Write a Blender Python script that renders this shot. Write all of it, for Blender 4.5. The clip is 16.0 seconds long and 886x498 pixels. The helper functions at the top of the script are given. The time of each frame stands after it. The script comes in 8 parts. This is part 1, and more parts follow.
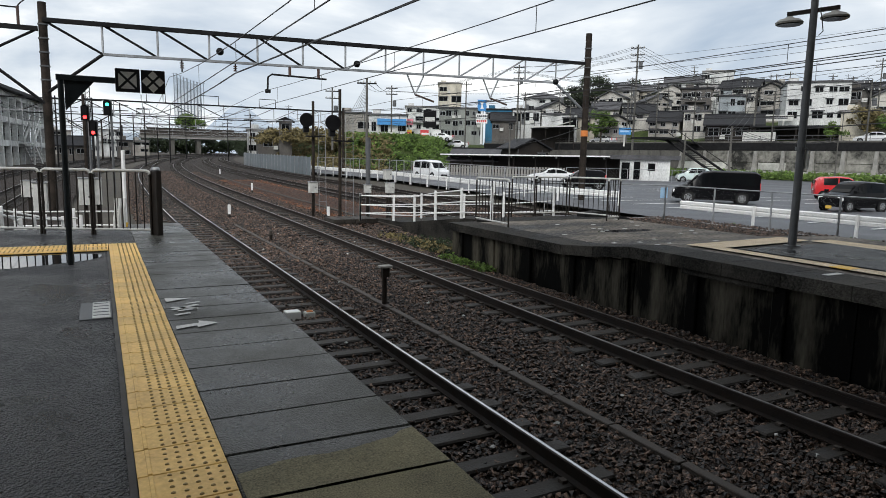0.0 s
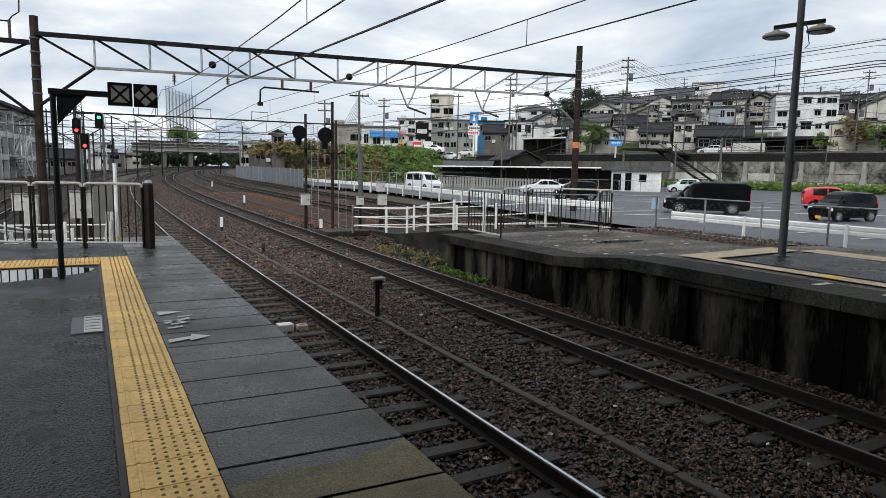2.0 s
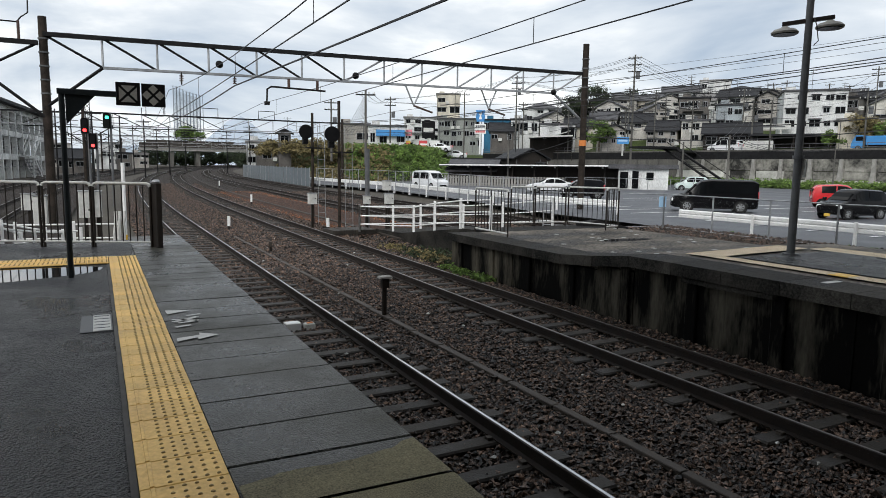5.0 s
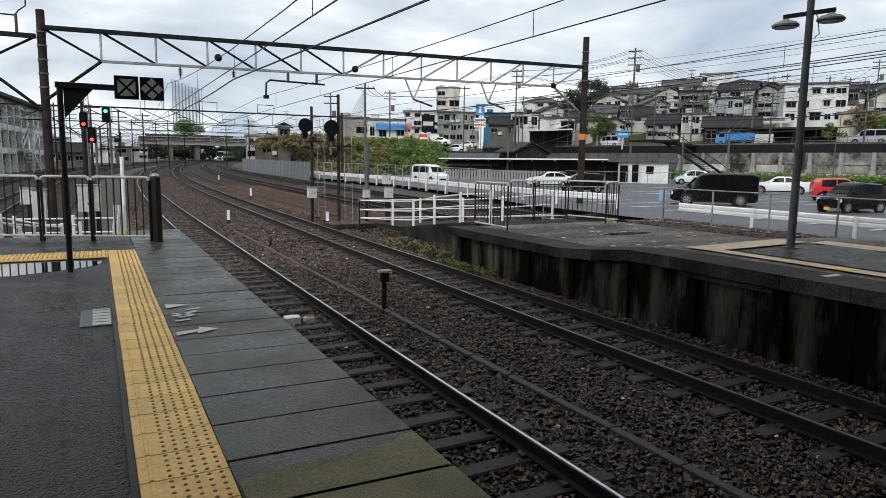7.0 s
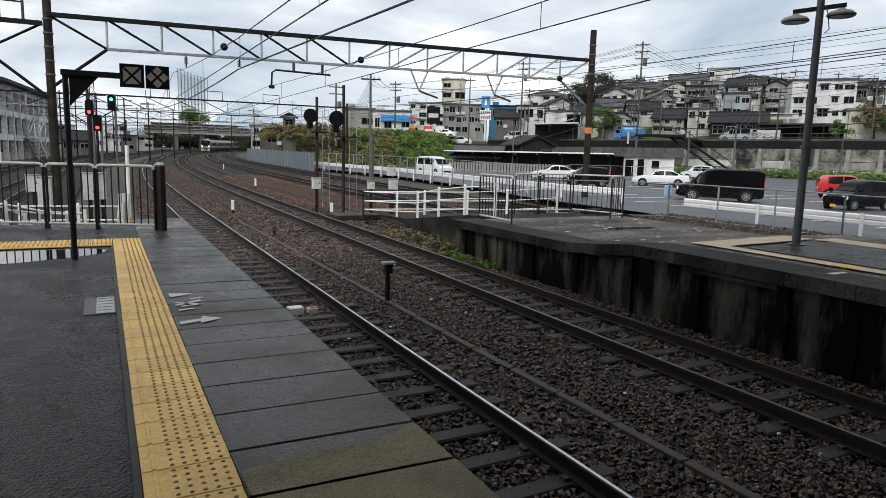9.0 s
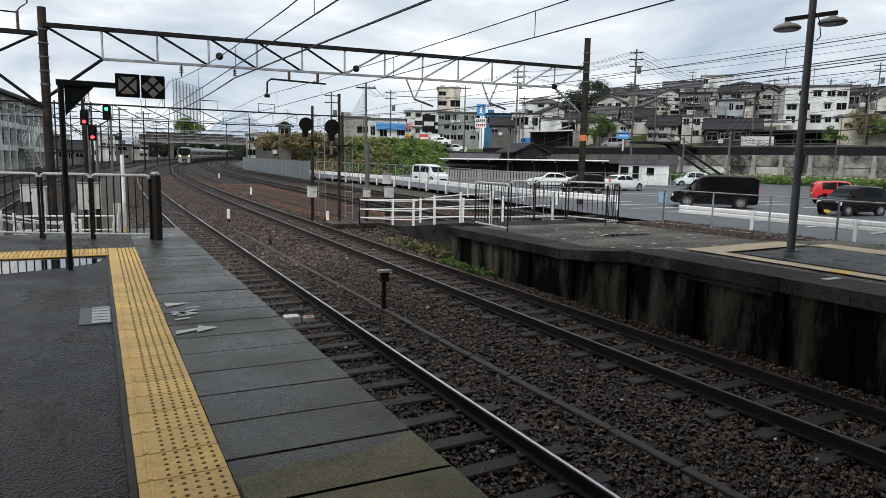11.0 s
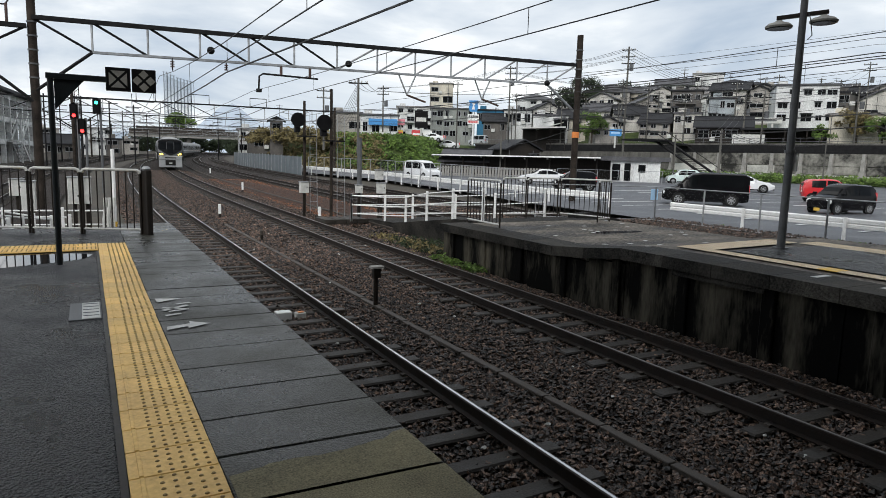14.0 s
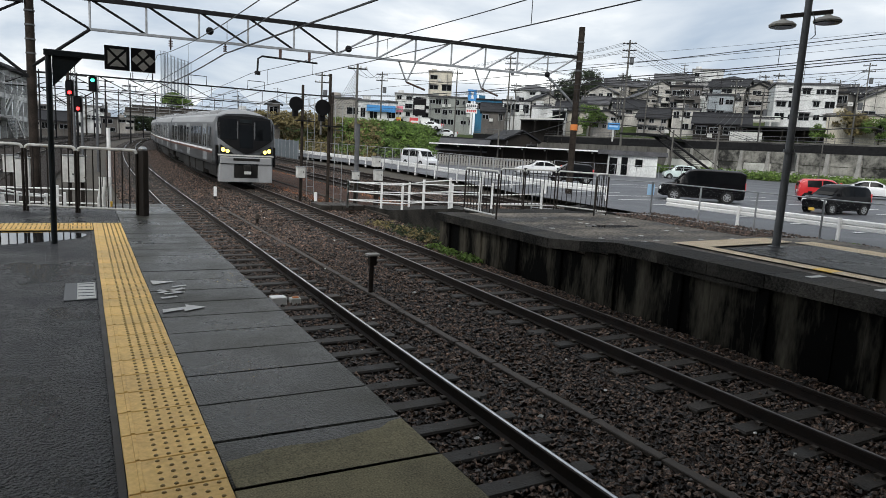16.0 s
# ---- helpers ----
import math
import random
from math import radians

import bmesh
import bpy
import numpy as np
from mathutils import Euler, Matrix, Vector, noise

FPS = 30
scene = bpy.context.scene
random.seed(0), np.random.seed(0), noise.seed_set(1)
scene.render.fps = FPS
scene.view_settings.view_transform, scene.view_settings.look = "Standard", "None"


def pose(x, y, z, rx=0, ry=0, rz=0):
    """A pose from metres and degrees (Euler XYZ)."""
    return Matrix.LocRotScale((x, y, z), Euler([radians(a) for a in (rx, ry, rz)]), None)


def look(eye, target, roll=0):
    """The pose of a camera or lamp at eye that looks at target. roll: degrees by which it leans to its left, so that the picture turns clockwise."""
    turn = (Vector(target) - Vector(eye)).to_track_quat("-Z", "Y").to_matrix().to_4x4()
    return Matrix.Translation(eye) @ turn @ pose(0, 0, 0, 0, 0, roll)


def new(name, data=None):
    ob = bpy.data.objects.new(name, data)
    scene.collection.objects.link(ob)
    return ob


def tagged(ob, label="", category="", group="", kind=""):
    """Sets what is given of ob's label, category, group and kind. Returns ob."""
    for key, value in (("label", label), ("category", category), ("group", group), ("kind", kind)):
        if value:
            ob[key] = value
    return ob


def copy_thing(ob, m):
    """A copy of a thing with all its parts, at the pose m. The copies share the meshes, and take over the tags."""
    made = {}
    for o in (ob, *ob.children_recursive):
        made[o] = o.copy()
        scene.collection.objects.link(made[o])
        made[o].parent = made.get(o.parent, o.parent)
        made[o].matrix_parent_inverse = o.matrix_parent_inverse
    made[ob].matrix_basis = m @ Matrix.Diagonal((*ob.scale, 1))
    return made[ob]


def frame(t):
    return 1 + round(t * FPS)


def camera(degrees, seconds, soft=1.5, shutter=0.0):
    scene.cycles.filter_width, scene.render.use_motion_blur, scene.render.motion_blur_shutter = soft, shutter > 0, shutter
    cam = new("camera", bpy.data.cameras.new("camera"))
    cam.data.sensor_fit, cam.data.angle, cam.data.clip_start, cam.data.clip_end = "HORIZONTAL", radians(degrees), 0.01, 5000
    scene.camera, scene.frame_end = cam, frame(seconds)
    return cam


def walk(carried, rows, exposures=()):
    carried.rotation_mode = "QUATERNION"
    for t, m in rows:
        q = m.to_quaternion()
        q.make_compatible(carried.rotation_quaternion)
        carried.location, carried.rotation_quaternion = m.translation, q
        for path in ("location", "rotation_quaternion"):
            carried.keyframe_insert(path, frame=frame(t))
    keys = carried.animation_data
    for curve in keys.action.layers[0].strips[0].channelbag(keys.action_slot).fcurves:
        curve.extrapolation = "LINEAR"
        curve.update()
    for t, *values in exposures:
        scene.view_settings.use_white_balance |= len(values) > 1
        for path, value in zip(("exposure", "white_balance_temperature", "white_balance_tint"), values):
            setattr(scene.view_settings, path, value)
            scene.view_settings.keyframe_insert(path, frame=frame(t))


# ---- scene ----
# World: y runs along the near platform's edge, x across the tracks, z = 0 on the platform.
cam = camera(68.18, 16.0, soft=0.75)


def shot(x, y, z, down, right, roll):
    """Pose of the hand-held camera: tilt down, turn right and roll in degrees."""
    return pose(x, y, z, 0, 0, -right) @ pose(0, 0, 0, 90 - down, 0, 0) @ pose(0, 0, 0, 0, 0, roll)


walk(cam, [
    (0.0, shot(0.008, 0.012, 1.490, 7.846, 27.759, 1.210)),
    (0.5, shot(0.011, 0.006, 1.491, 7.728, 28.322, 1.199)),
    (1.0, shot(0.010, 0.005, 1.492, 7.425, 28.449, 0.935)),
    (1.5, shot(0.003, -0.006, 1.495, 7.003, 28.356, 1.071)),
    (2.0, shot(-0.001, -0.017, 1.499, 6.826, 28.366, 1.007)),
    (2.5, shot(-0.000, -0.013, 1.495, 6.719, 28.329, 1.050)),
    (3.0, shot(-0.007, -0.015, 1.498, 6.622, 28.195, 0.997)),
    (3.5, shot(-0.011, -0.016, 1.495, 6.597, 28.132, 1.100)),
    (4.0, shot(-0.007, -0.014, 1.496, 6.722, 27.781, 0.737)),
    (6.5, shot(-0.003, -0.003, 1.497, 7.357, 27.853, 1.014)),
    (7.0, shot(-0.000, -0.000, 1.495, 7.487, 27.822, 0.794)),
    (7.5, shot(0.002, 0.010, 1.492, 7.611, 27.778, 0.965)),
    (8.0, shot(0.001, 0.004, 1.491, 7.921, 27.641, 1.127)),
    (8.5, shot(0.004, 0.007, 1.494, 8.093, 27.547, 0.773)),
    (9.0, shot(0.004, 0.014, 1.495, 8.164, 27.506, 1.480)),
    (11.5, shot(-0.004, 0.003, 1.498, 7.389, 27.915, 1.202)),
    (12.0, shot(-0.006, 0.002, 1.500, 7.465, 27.905, 1.368)),
    (12.5, shot(-0.006, 0.003, 1.498, 7.500, 27.967, 1.285)),
    (13.0, shot(-0.006, 0.005, 1.501, 7.605, 28.008, 1.345)),
    (13.5, shot(-0.008, 0.016, 1.498, 7.711, 28.334, 1.472)),
    (14.0, shot(-0.005, 0.010, 1.500, 7.796, 28.559, 1.524)),
    (14.5, shot(0.003, 0.014, 1.498, 7.995, 28.551, 1.411)),
    (15.0, shot(-0.001, 0.014, 1.498, 8.372, 28.456, 1.653)),
    (15.5, shot(-0.007, 0.023, 1.499, 8.592, 28.387, 2.180)),
    (16.0, shot(-0.034, 0.041, 1.510, 8.761, 29.106, 3.235)),])

# ---- light ----
world = bpy.data.worlds.new("overcast")
scene.world = world
world.use_nodes = True
wn, wl = world.node_tree.nodes, world.node_tree.links
wn.clear()
sky = wn.new("ShaderNodeTexSky")
sky.sky_type, sky.sun_disc = "NISHITA", False
sky.sun_elevation, sky.sun_rotation = radians(38), radians(226)
coord = wn.new("ShaderNodeTexCoord")
flat = wn.new("ShaderNodeMapping")
flat.inputs["Scale"].default_value = (1.0, 1.0, 3.6)
flat.inputs["Location"].default_value = (0.35, 0.1, 0.2)
clouds = wn.new("ShaderNodeTexNoise")
clouds.inputs["Scale"].default_value, clouds.inputs["Detail"].default_value = 2.3, 8.0
clouds.inputs["Roughness"].default_value, clouds.inputs["Distortion"].default_value = 0.52, 0.35
tone = wn.new("ShaderNodeValToRGB")
tone.color_ramp.elements[0].position, tone.color_ramp.elements[0].color = 0.34, (0.47, 0.57, 0.70, 1)
tone.color_ramp.elements[1].position, tone.color_ramp.elements[1].color = 0.59, (1.22, 1.23, 1.22, 1)
mid = tone.color_ramp.elements.new(0.5)
mid.color = (0.84, 0.90, 0.96, 1)
dim = wn.new("ShaderNodeMix")
dim.data_type = "RGBA"
dim.inputs["Factor"].default_value = 0.94
scale_sky = wn.new("ShaderNodeVectorMath")
scale_sky.operation = "SCALE"
scale_sky.inputs["Scale"].default_value = 0.1
back = wn.new("ShaderNodeBackground")
back.inputs["Strength"].default_value = 1.0
out = wn.new("ShaderNodeOutputWorld")
wl.new(coord.outputs["Generated"], flat.inputs["Vector"])
wl.new(flat.outputs["Vector"], clouds.inputs["Vector"])
wl.new(clouds.outputs["Fac"], tone.inputs["Fac"])
wl.new(sky.outputs["Color"], scale_sky.inputs[0])
wl.new(scale_sky.outputs["Vector"], dim.inputs["A"])
wl.new(tone.outputs["Color"], dim.inputs["B"])
wl.new(dim.outputs["Result"], back.inputs["Color"])
wl.new(back.outputs["Background"], out.inputs["Surface"])

sun = new("sun", bpy.data.lights.new("sun", "SUN"))
sun.data.energy, sun.data.angle, sun.data.color = 2.1, radians(30), (1.0, 0.98, 0.95)
sun.matrix_world = look((-76, -70, 80), (0, 0, 0))
scene.view_settings.exposure = 0.0


# ---- materials ----
def pbr(name, c1, c2, scale=3.0, rough=(0.6, 0.8), metal=0.0, bump=0.15, fine=60.0, stretch=(1, 1, 1), vary=0.0, island=0.0,
        low=0.35, high=0.65, coat=0.0, depth=0.01, spec=0.3, grain=0.35, placed=False):
    """Procedural surface: two colours mixed by coarse and fine grain, with uneven gloss and fine relief."""
    m = bpy.data.materials.new(name)
    m.use_nodes = True
    n, l = m.node_tree.nodes, m.node_tree.links
    b = n["Principled BSDF"]
    tc = n.new("ShaderNodeTexCoord")
    mp = n.new("ShaderNodeMapping")
    mp.inputs["Scale"].default_value = stretch
    if placed:
        where = n.new("ShaderNodeVectorMath")
        l.new(tc.outputs["Object"], where.inputs[0])
        l.new(n.new("ShaderNodeObjectInfo").outputs["Location"], where.inputs[1])
        l.new(where.outputs["Vector"], mp.inputs["Vector"])
    else:
        l.new(tc.outputs["Object"], mp.inputs["Vector"])
    a = n.new("ShaderNodeTexNoise")
    a.inputs["Scale"].default_value, a.inputs["Detail"].default_value, a.inputs["Roughness"].default_value = scale, 7.0, 0.6
    l.new(mp.outputs["Vector"], a.inputs["Vector"])
    g = n.new("ShaderNodeTexNoise")
    g.inputs["Scale"].default_value, g.inputs["Detail"].default_value = fine, 3.0
    l.new(mp.outputs["Vector"], g.inputs["Vector"])
    blend = n.new("ShaderNodeMath")
    blend.operation = "MULTIPLY_ADD"
    blend.inputs[1].default_value = grain
    l.new(g.outputs["Fac"], blend.inputs[0])
    less = n.new("ShaderNodeMath")
    less.operation = "MULTIPLY"
    less.inputs[1].default_value = 1 - grain
    l.new(a.outputs["Fac"], less.inputs[0])
    l.new(less.outputs[0], blend.inputs[2])
    r = n.new("ShaderNodeValToRGB")
    r.color_ramp.elements[0].position, r.color_ramp.elements[0].color = low, (*c1, 1)
    r.color_ramp.elements[1].position, r.color_ramp.elements[1].color = high, (*c2, 1)
    l.new(blend.outputs[0], r.inputs["Fac"])
    last = r.outputs["Color"]
    if vary or island:
        if vary:
            rnd = n.new("ShaderNodeObjectInfo").outputs["Random"]
        else:
            rnd = n.new("ShaderNodeNewGeometry").outputs["Random Per Island"]
        span = n.new("ShaderNodeMapRange")
        k = vary or island
        span.inputs["To Min"].default_value, span.inputs["To Max"].default_value = 1 - k, 1 + k
        l.new(rnd, span.inputs["Value"])
        hsv = n.new("ShaderNodeHueSaturation")
        l.new(span.outputs["Result"], hsv.inputs["Value"])
        l.new(last, hsv.inputs["Color"])
        last = hsv.outputs["Color"]
    l.new(last, b.inputs["Base Color"])
    rr = n.new("ShaderNodeMapRange")
    rr.inputs["From Min"].default_value, rr.inputs["From Max"].default_value = 0.3, 0.7
    rr.inputs["To Min"].default_value, rr.inputs["To Max"].default_value = rough
    l.new(a.outputs["Fac"], rr.inputs["Value"])
    l.new(rr.outputs["Result"], b.inputs["Roughness"])
    b.inputs["Metallic"].default_value = metal
    b.inputs["Coat Weight"].default_value = coat
    b.inputs["Specular IOR Level"].default_value = spec
    if bump:
        bp = n.new("ShaderNodeBump")
        bp.inputs["Strength"].default_value, bp.inputs["Distance"].default_value = bump, depth
        l.new(g.outputs["Fac"], bp.inputs["Height"])
        l.new(bp.outputs["Normal"], b.inputs["Normal"])
    return m


def glow(name, color, strength):
    m = bpy.data.materials.new(name)
    m.use_nodes = True
    b = m.node_tree.nodes["Principled BSDF"]
    b.inputs["Base Color"].default_value = (*color, 1)
    b.inputs["Emission Color"].default_value = (*color, 1)
    b.inputs["Emission Strength"].default_value = strength
    return m


ASPHALT = pbr("wet_asphalt", (0.0012, 0.0014, 0.0018), (0.056, 0.058, 0.067), 0.7, (0.12, 0.6), bump=1.0, fine=58, depth=0.10, low=0.45, high=0.68, spec=0.38, grain=0.62)
LOT = pbr("car_park_asphalt", (0.060, 0.064, 0.072), (0.125, 0.130, 0.142), 0.35, (0.4, 0.7), bump=0.3, fine=40, spec=0.25)
SLAB = pbr("platform_slab", (0.009, 0.0096, 0.0082), (0.078, 0.076, 0.061), 0.9, (0.08, 0.66), bump=0.7, fine=80, vary=0.28, depth=0.010, spec=0.32, grain=0.55, low=0.42, high=0.66, placed=True)
DRY = pbr("dry_slab", (0.066, 0.058, 0.030), (0.27, 0.238, 0.142), 1.6, (0.7, 0.9), bump=0.4, fine=110, vary=0.1, depth=0.006, grain=0.5, low=0.38, high=0.66, placed=True)
YELLOW = pbr("tactile_yellow", (0.52, 0.29, 0.060), (0.88, 0.58, 0.19), 1.3, (0.4, 0.62), bump=0.15, fine=40, vary=0.09, placed=True, low=0.30, high=0.60)
DOT = pbr("tactile_dot_worn", (0.20, 0.13, 0.045), (0.34, 0.23, 0.08), 9, (0.5, 0.7), bump=0.1)
PALEYELLOW = pbr("tactile_pale", (0.60, 0.48, 0.33), (0.86, 0.74, 0.56), 1.1, (0.5, 0.7), bump=0.1, fine=40, vary=0.10)
DOTPALE = pbr("tactile_pale_dot", (0.34, 0.23, 0.11), (0.50, 0.36, 0.19), 9, (0.5, 0.7), bump=0.1)
STONE = pbr("ballast_stone", (0.006, 0.0040, 0.0031), (0.27, 0.172, 0.122), 14, (0.35, 0.75), bump=0.3, fine=90, island=0.95, spec=0.4, low=0.45, high=0.70)
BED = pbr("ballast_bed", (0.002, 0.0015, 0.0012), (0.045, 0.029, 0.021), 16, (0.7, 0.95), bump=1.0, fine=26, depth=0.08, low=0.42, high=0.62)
RUSTSTONE = pbr("rusty_stone", (0.030, 0.013, 0.007), (0.30, 0.125, 0.060), 9, (0.5, 0.85), bump=0.2, island=0.85)
RUSTBED = pbr("rusty_ballast", (0.012, 0.007, 0.005), (0.115, 0.052, 0.030), 6, (0.8, 0.95), bump=1.0, fine=20, depth=0.08, low=0.40, high=0.66)
DIRT = pbr("dirt", (0.035, 0.031, 0.025), (0.085, 0.075, 0.06), 0.25, (0.8, 0.95), bump=0.6, fine=6, depth=0.05)
GRASSY = pbr("grass_ground", (0.020, 0.032, 0.008), (0.075, 0.105, 0.028), 0.4, (0.8, 0.95), bump=0.8, fine=5, depth=0.1)
RAILTOP = pbr("worn_rail_steel", (0.34, 0.34, 0.35), (0.60, 0.60, 0.61), 3, (0.18, 0.34), metal=1.0, bump=0.05, stretch=(1, 0.1, 1))
DULLTOP = pbr("dull_rail_steel", (0.13, 0.12, 0.11), (0.27, 0.25, 0.235), 3, (0.28, 0.45), metal=0.85, bump=0.05, stretch=(1, 0.1, 1))
RAILSIDE = pbr("rusty_rail_web", (0.007, 0.005, 0.004), (0.024, 0.016, 0.012), 6, (0.6, 0.85), bump=0.2)
SLEEPER = pbr("old_sleeper", (0.010, 0.0085, 0.0072), (0.050, 0.043, 0.036), 4, (0.5, 0.8), bump=0.5, fine=50, vary=0.3, placed=True)
TROUGH = pbr("cable_trough", (0.036, 0.030, 0.025), (0.085, 0.072, 0.061), 5, (0.6, 0.85), bump=0.3)
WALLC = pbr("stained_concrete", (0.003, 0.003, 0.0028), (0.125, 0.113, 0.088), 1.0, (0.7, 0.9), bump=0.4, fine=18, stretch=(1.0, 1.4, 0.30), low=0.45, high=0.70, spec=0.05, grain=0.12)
EDGE2 = pbr("old_platform_edge", (0.004, 0.0038, 0.0034), (0.066, 0.061, 0.053), 1.1, (0.5, 0.85), bump=0.7, fine=34, depth=0.02, vary=0.3, low=0.42, high=0.66, spec=0.10, grain=0.3)
OLDTOP = pbr("old_platform_top", (0.011, 0.009, 0.0075), (0.30, 0.265, 0.222), 0.8, (0.4, 0.85), bump=0.9, fine=22, depth=0.03, stretch=(0.5, 1, 1), low=0.43, high=0.66, spec=0.12, grain=0.4)
CONCRETE = pbr("concrete", (0.20, 0.195, 0.18), (0.38, 0.37, 0.345), 1.5, (0.7, 0.9), bump=0.2, fine=30)
DARKCONC = pbr("dark_concrete", (0.05, 0.048, 0.044), (0.15, 0.145, 0.13), 0.8, (0.7, 0.9), bump=0.2, fine=20, stretch=(1, 1, 0.3))
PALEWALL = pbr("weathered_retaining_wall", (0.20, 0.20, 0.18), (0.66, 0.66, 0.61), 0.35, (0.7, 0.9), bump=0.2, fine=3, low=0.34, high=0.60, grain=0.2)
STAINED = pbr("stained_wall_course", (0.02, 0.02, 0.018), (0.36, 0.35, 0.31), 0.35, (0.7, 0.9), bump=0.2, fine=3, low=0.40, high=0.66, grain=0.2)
POLE = pbr("brown_concrete_mast", (0.010, 0.008, 0.0065), (0.050, 0.040, 0.033), 2.5, (0.6, 0.85), bump=0.25, fine=40, spec=0.12)
GIRDER = pbr("dark_girder", (0.004, 0.004, 0.0045), (0.020, 0.020, 0.021), 2, (0.5, 0.75), bump=0.1, spec=0.15)
GALV = pbr("galvanised_steel", (0.22, 0.23, 0.24), (0.46, 0.47, 0.48), 4, (0.35, 0.55), metal=0.6, bump=0.05)
GREYPAINT = pbr("grey_paint", (0.075, 0.078, 0.082), (0.13, 0.134, 0.14), 4, (0.4, 0.6), bump=0.05)
BROWN = pbr("brown_paint", (0.010, 0.008, 0.0065), (0.030, 0.024, 0.020), 5, (0.4, 0.6), bump=0.05, spec=0.2)
SLATE = pbr("dark_slate_paint", (0.008, 0.011, 0.012), (0.020, 0.025, 0.028), 3, (0.35, 0.55), bump=0.05, spec=0.2)
WHITE = pbr("white_paint", (0.72, 0.72, 0.71), (0.86, 0.86, 0.85), 4, (0.4, 0.6), bump=0.05)
OFFWHITE = pbr("soiled_white_paint", (0.42, 0.42, 0.40), (0.66, 0.66, 0.63), 5, (0.5, 0.7), bump=0.05)
BLACK = pbr("black_paint", (0.004, 0.004, 0.0045), (0.009, 0.009, 0.010), 3, (0.4, 0.6), bump=0.0, spec=0.12)
RUBBER = pbr("rubber", (0.010, 0.010, 0.010), (0.022, 0.022, 0.022), 8, (0.7, 0.9), bump=0.1)
WIRE = pbr("wire", (0.012, 0.012, 0.013), (0.03, 0.03, 0.032), 1, (0.5, 0.7), bump=0.0)
CERAMIC = pbr("insulator", (0.05, 0.03, 0.025), (0.10, 0.06, 0.05), 3, (0.2, 0.35), bump=0.0)
GLASSD = pbr("dark_glass", (0.003, 0.0035, 0.004), (0.007, 0.008, 0.009), 1, (0.05, 0.12), bump=0.0, spec=0.10)
WATER = pbr("puddle_water", (0.010, 0.011, 0.013), (0.014, 0.015, 0.017), 1, (0.02, 0.05), bump=0.0)
FENCEBLUE = pbr("blue_grey_sheet", (0.11, 0.135, 0.15), (0.19, 0.22, 0.24), 1.2, (0.4, 0.6), metal=0.2, bump=0.05)
SIGNRED = glow("signal_red_lit", (1.0, 0.03, 0.03), 6.0)
SIGNGREEN = glow("signal_green_lit", (0.05, 1.0, 0.55), 4.0)
LAMP = glow("headlight_lit", (1.0, 0.72, 0.12), 5.0)
ORANGE = pbr("orange_band", (0.55, 0.17, 0.04), (0.68, 0.24, 0.07), 4, (0.5, 0.7), bump=0.0)
SIGNBLUE = pbr("sign_blue", (0.05, 0.22, 0.52), (0.08, 0.30, 0.62), 2, (0.4, 0.6), bump=0.0)
PALEBLUE = pbr("pale_blue_sign", (0.30, 0.50, 0.72), (0.42, 0.62, 0.82), 2, (0.4, 0.6), bump=0.0)
SIGNRD = pbr("sign_red", (0.55, 0.05, 0.06), (0.70, 0.10, 0.10), 2, (0.4, 0.6), bump=0.0)
PINK = pbr("sign_pink", (0.75, 0.22, 0.28), (0.85, 0.35, 0.40), 2, (0.4, 0.6), bump=0.0)
AMBER = pbr("sign_amber", (0.70, 0.42, 0.05), (0.80, 0.52, 0.10), 2, (0.4, 0.6), bump=0.0)
LEAF = pbr("leaves", (0.035, 0.070, 0.014), (0.15, 0.23, 0.050), 0.7, (0.55, 0.75), bump=0.0, island=0.55)
LEAFDARK = pbr("dark_leaves", (0.012, 0.020, 0.009), (0.036, 0.052, 0.022), 0.7, (0.55, 0.75), bump=0.0, island=0.5)
LEAFDRY = pbr("dry_leaves", (0.095, 0.078, 0.032), (0.22, 0.18, 0.085), 0.7, (0.6, 0.8), bump=0.0, island=0.5)
BARK = pbr("bark", (0.03, 0.024, 0.018), (0.075, 0.06, 0.045), 5, (0.8, 0.95), bump=0.5)
NET = pbr("grey_net", (0.20, 0.235, 0.27), (0.29, 0.33, 0.37), 0.2, (0.8, 0.9), bump=0.0)
STEELBODY = pbr("stainless_steel_body", (0.075, 0.078, 0.082), (0.15, 0.154, 0.16), 0.6, (0.30, 0.45), metal=0.75, bump=0.02, stretch=(0.2, 1, 4))
SKIRT = pbr("train_skirt_grey", (0.24, 0.245, 0.25), (0.34, 0.345, 0.35), 1, (0.4, 0.55), bump=0.0)
UNDER = pbr("underframe_black", (0.006, 0.0055, 0.005), (0.016, 0.014, 0.012), 2, (0.6, 0.8), bump=0.1)
TROOF = pbr("train_roof_grey", (0.24, 0.245, 0.25), (0.34, 0.345, 0.35), 1, (0.5, 0.7), bump=0.0)
STRIPE = pbr("train_stripe_brown", (0.10, 0.035, 0.02), (0.14, 0.05, 0.03), 1, (0.4, 0.5), bump=0.0)


def paint(name, c, rough=(0.15, 0.25)):
    return pbr(name, tuple(v * 0.9 for v in c), c, 1.5, rough, bump=0.0, coat=0.35 if max(c) > 0.02 else 0.04, spec=0.3 if max(c) > 0.02 else 0.12)


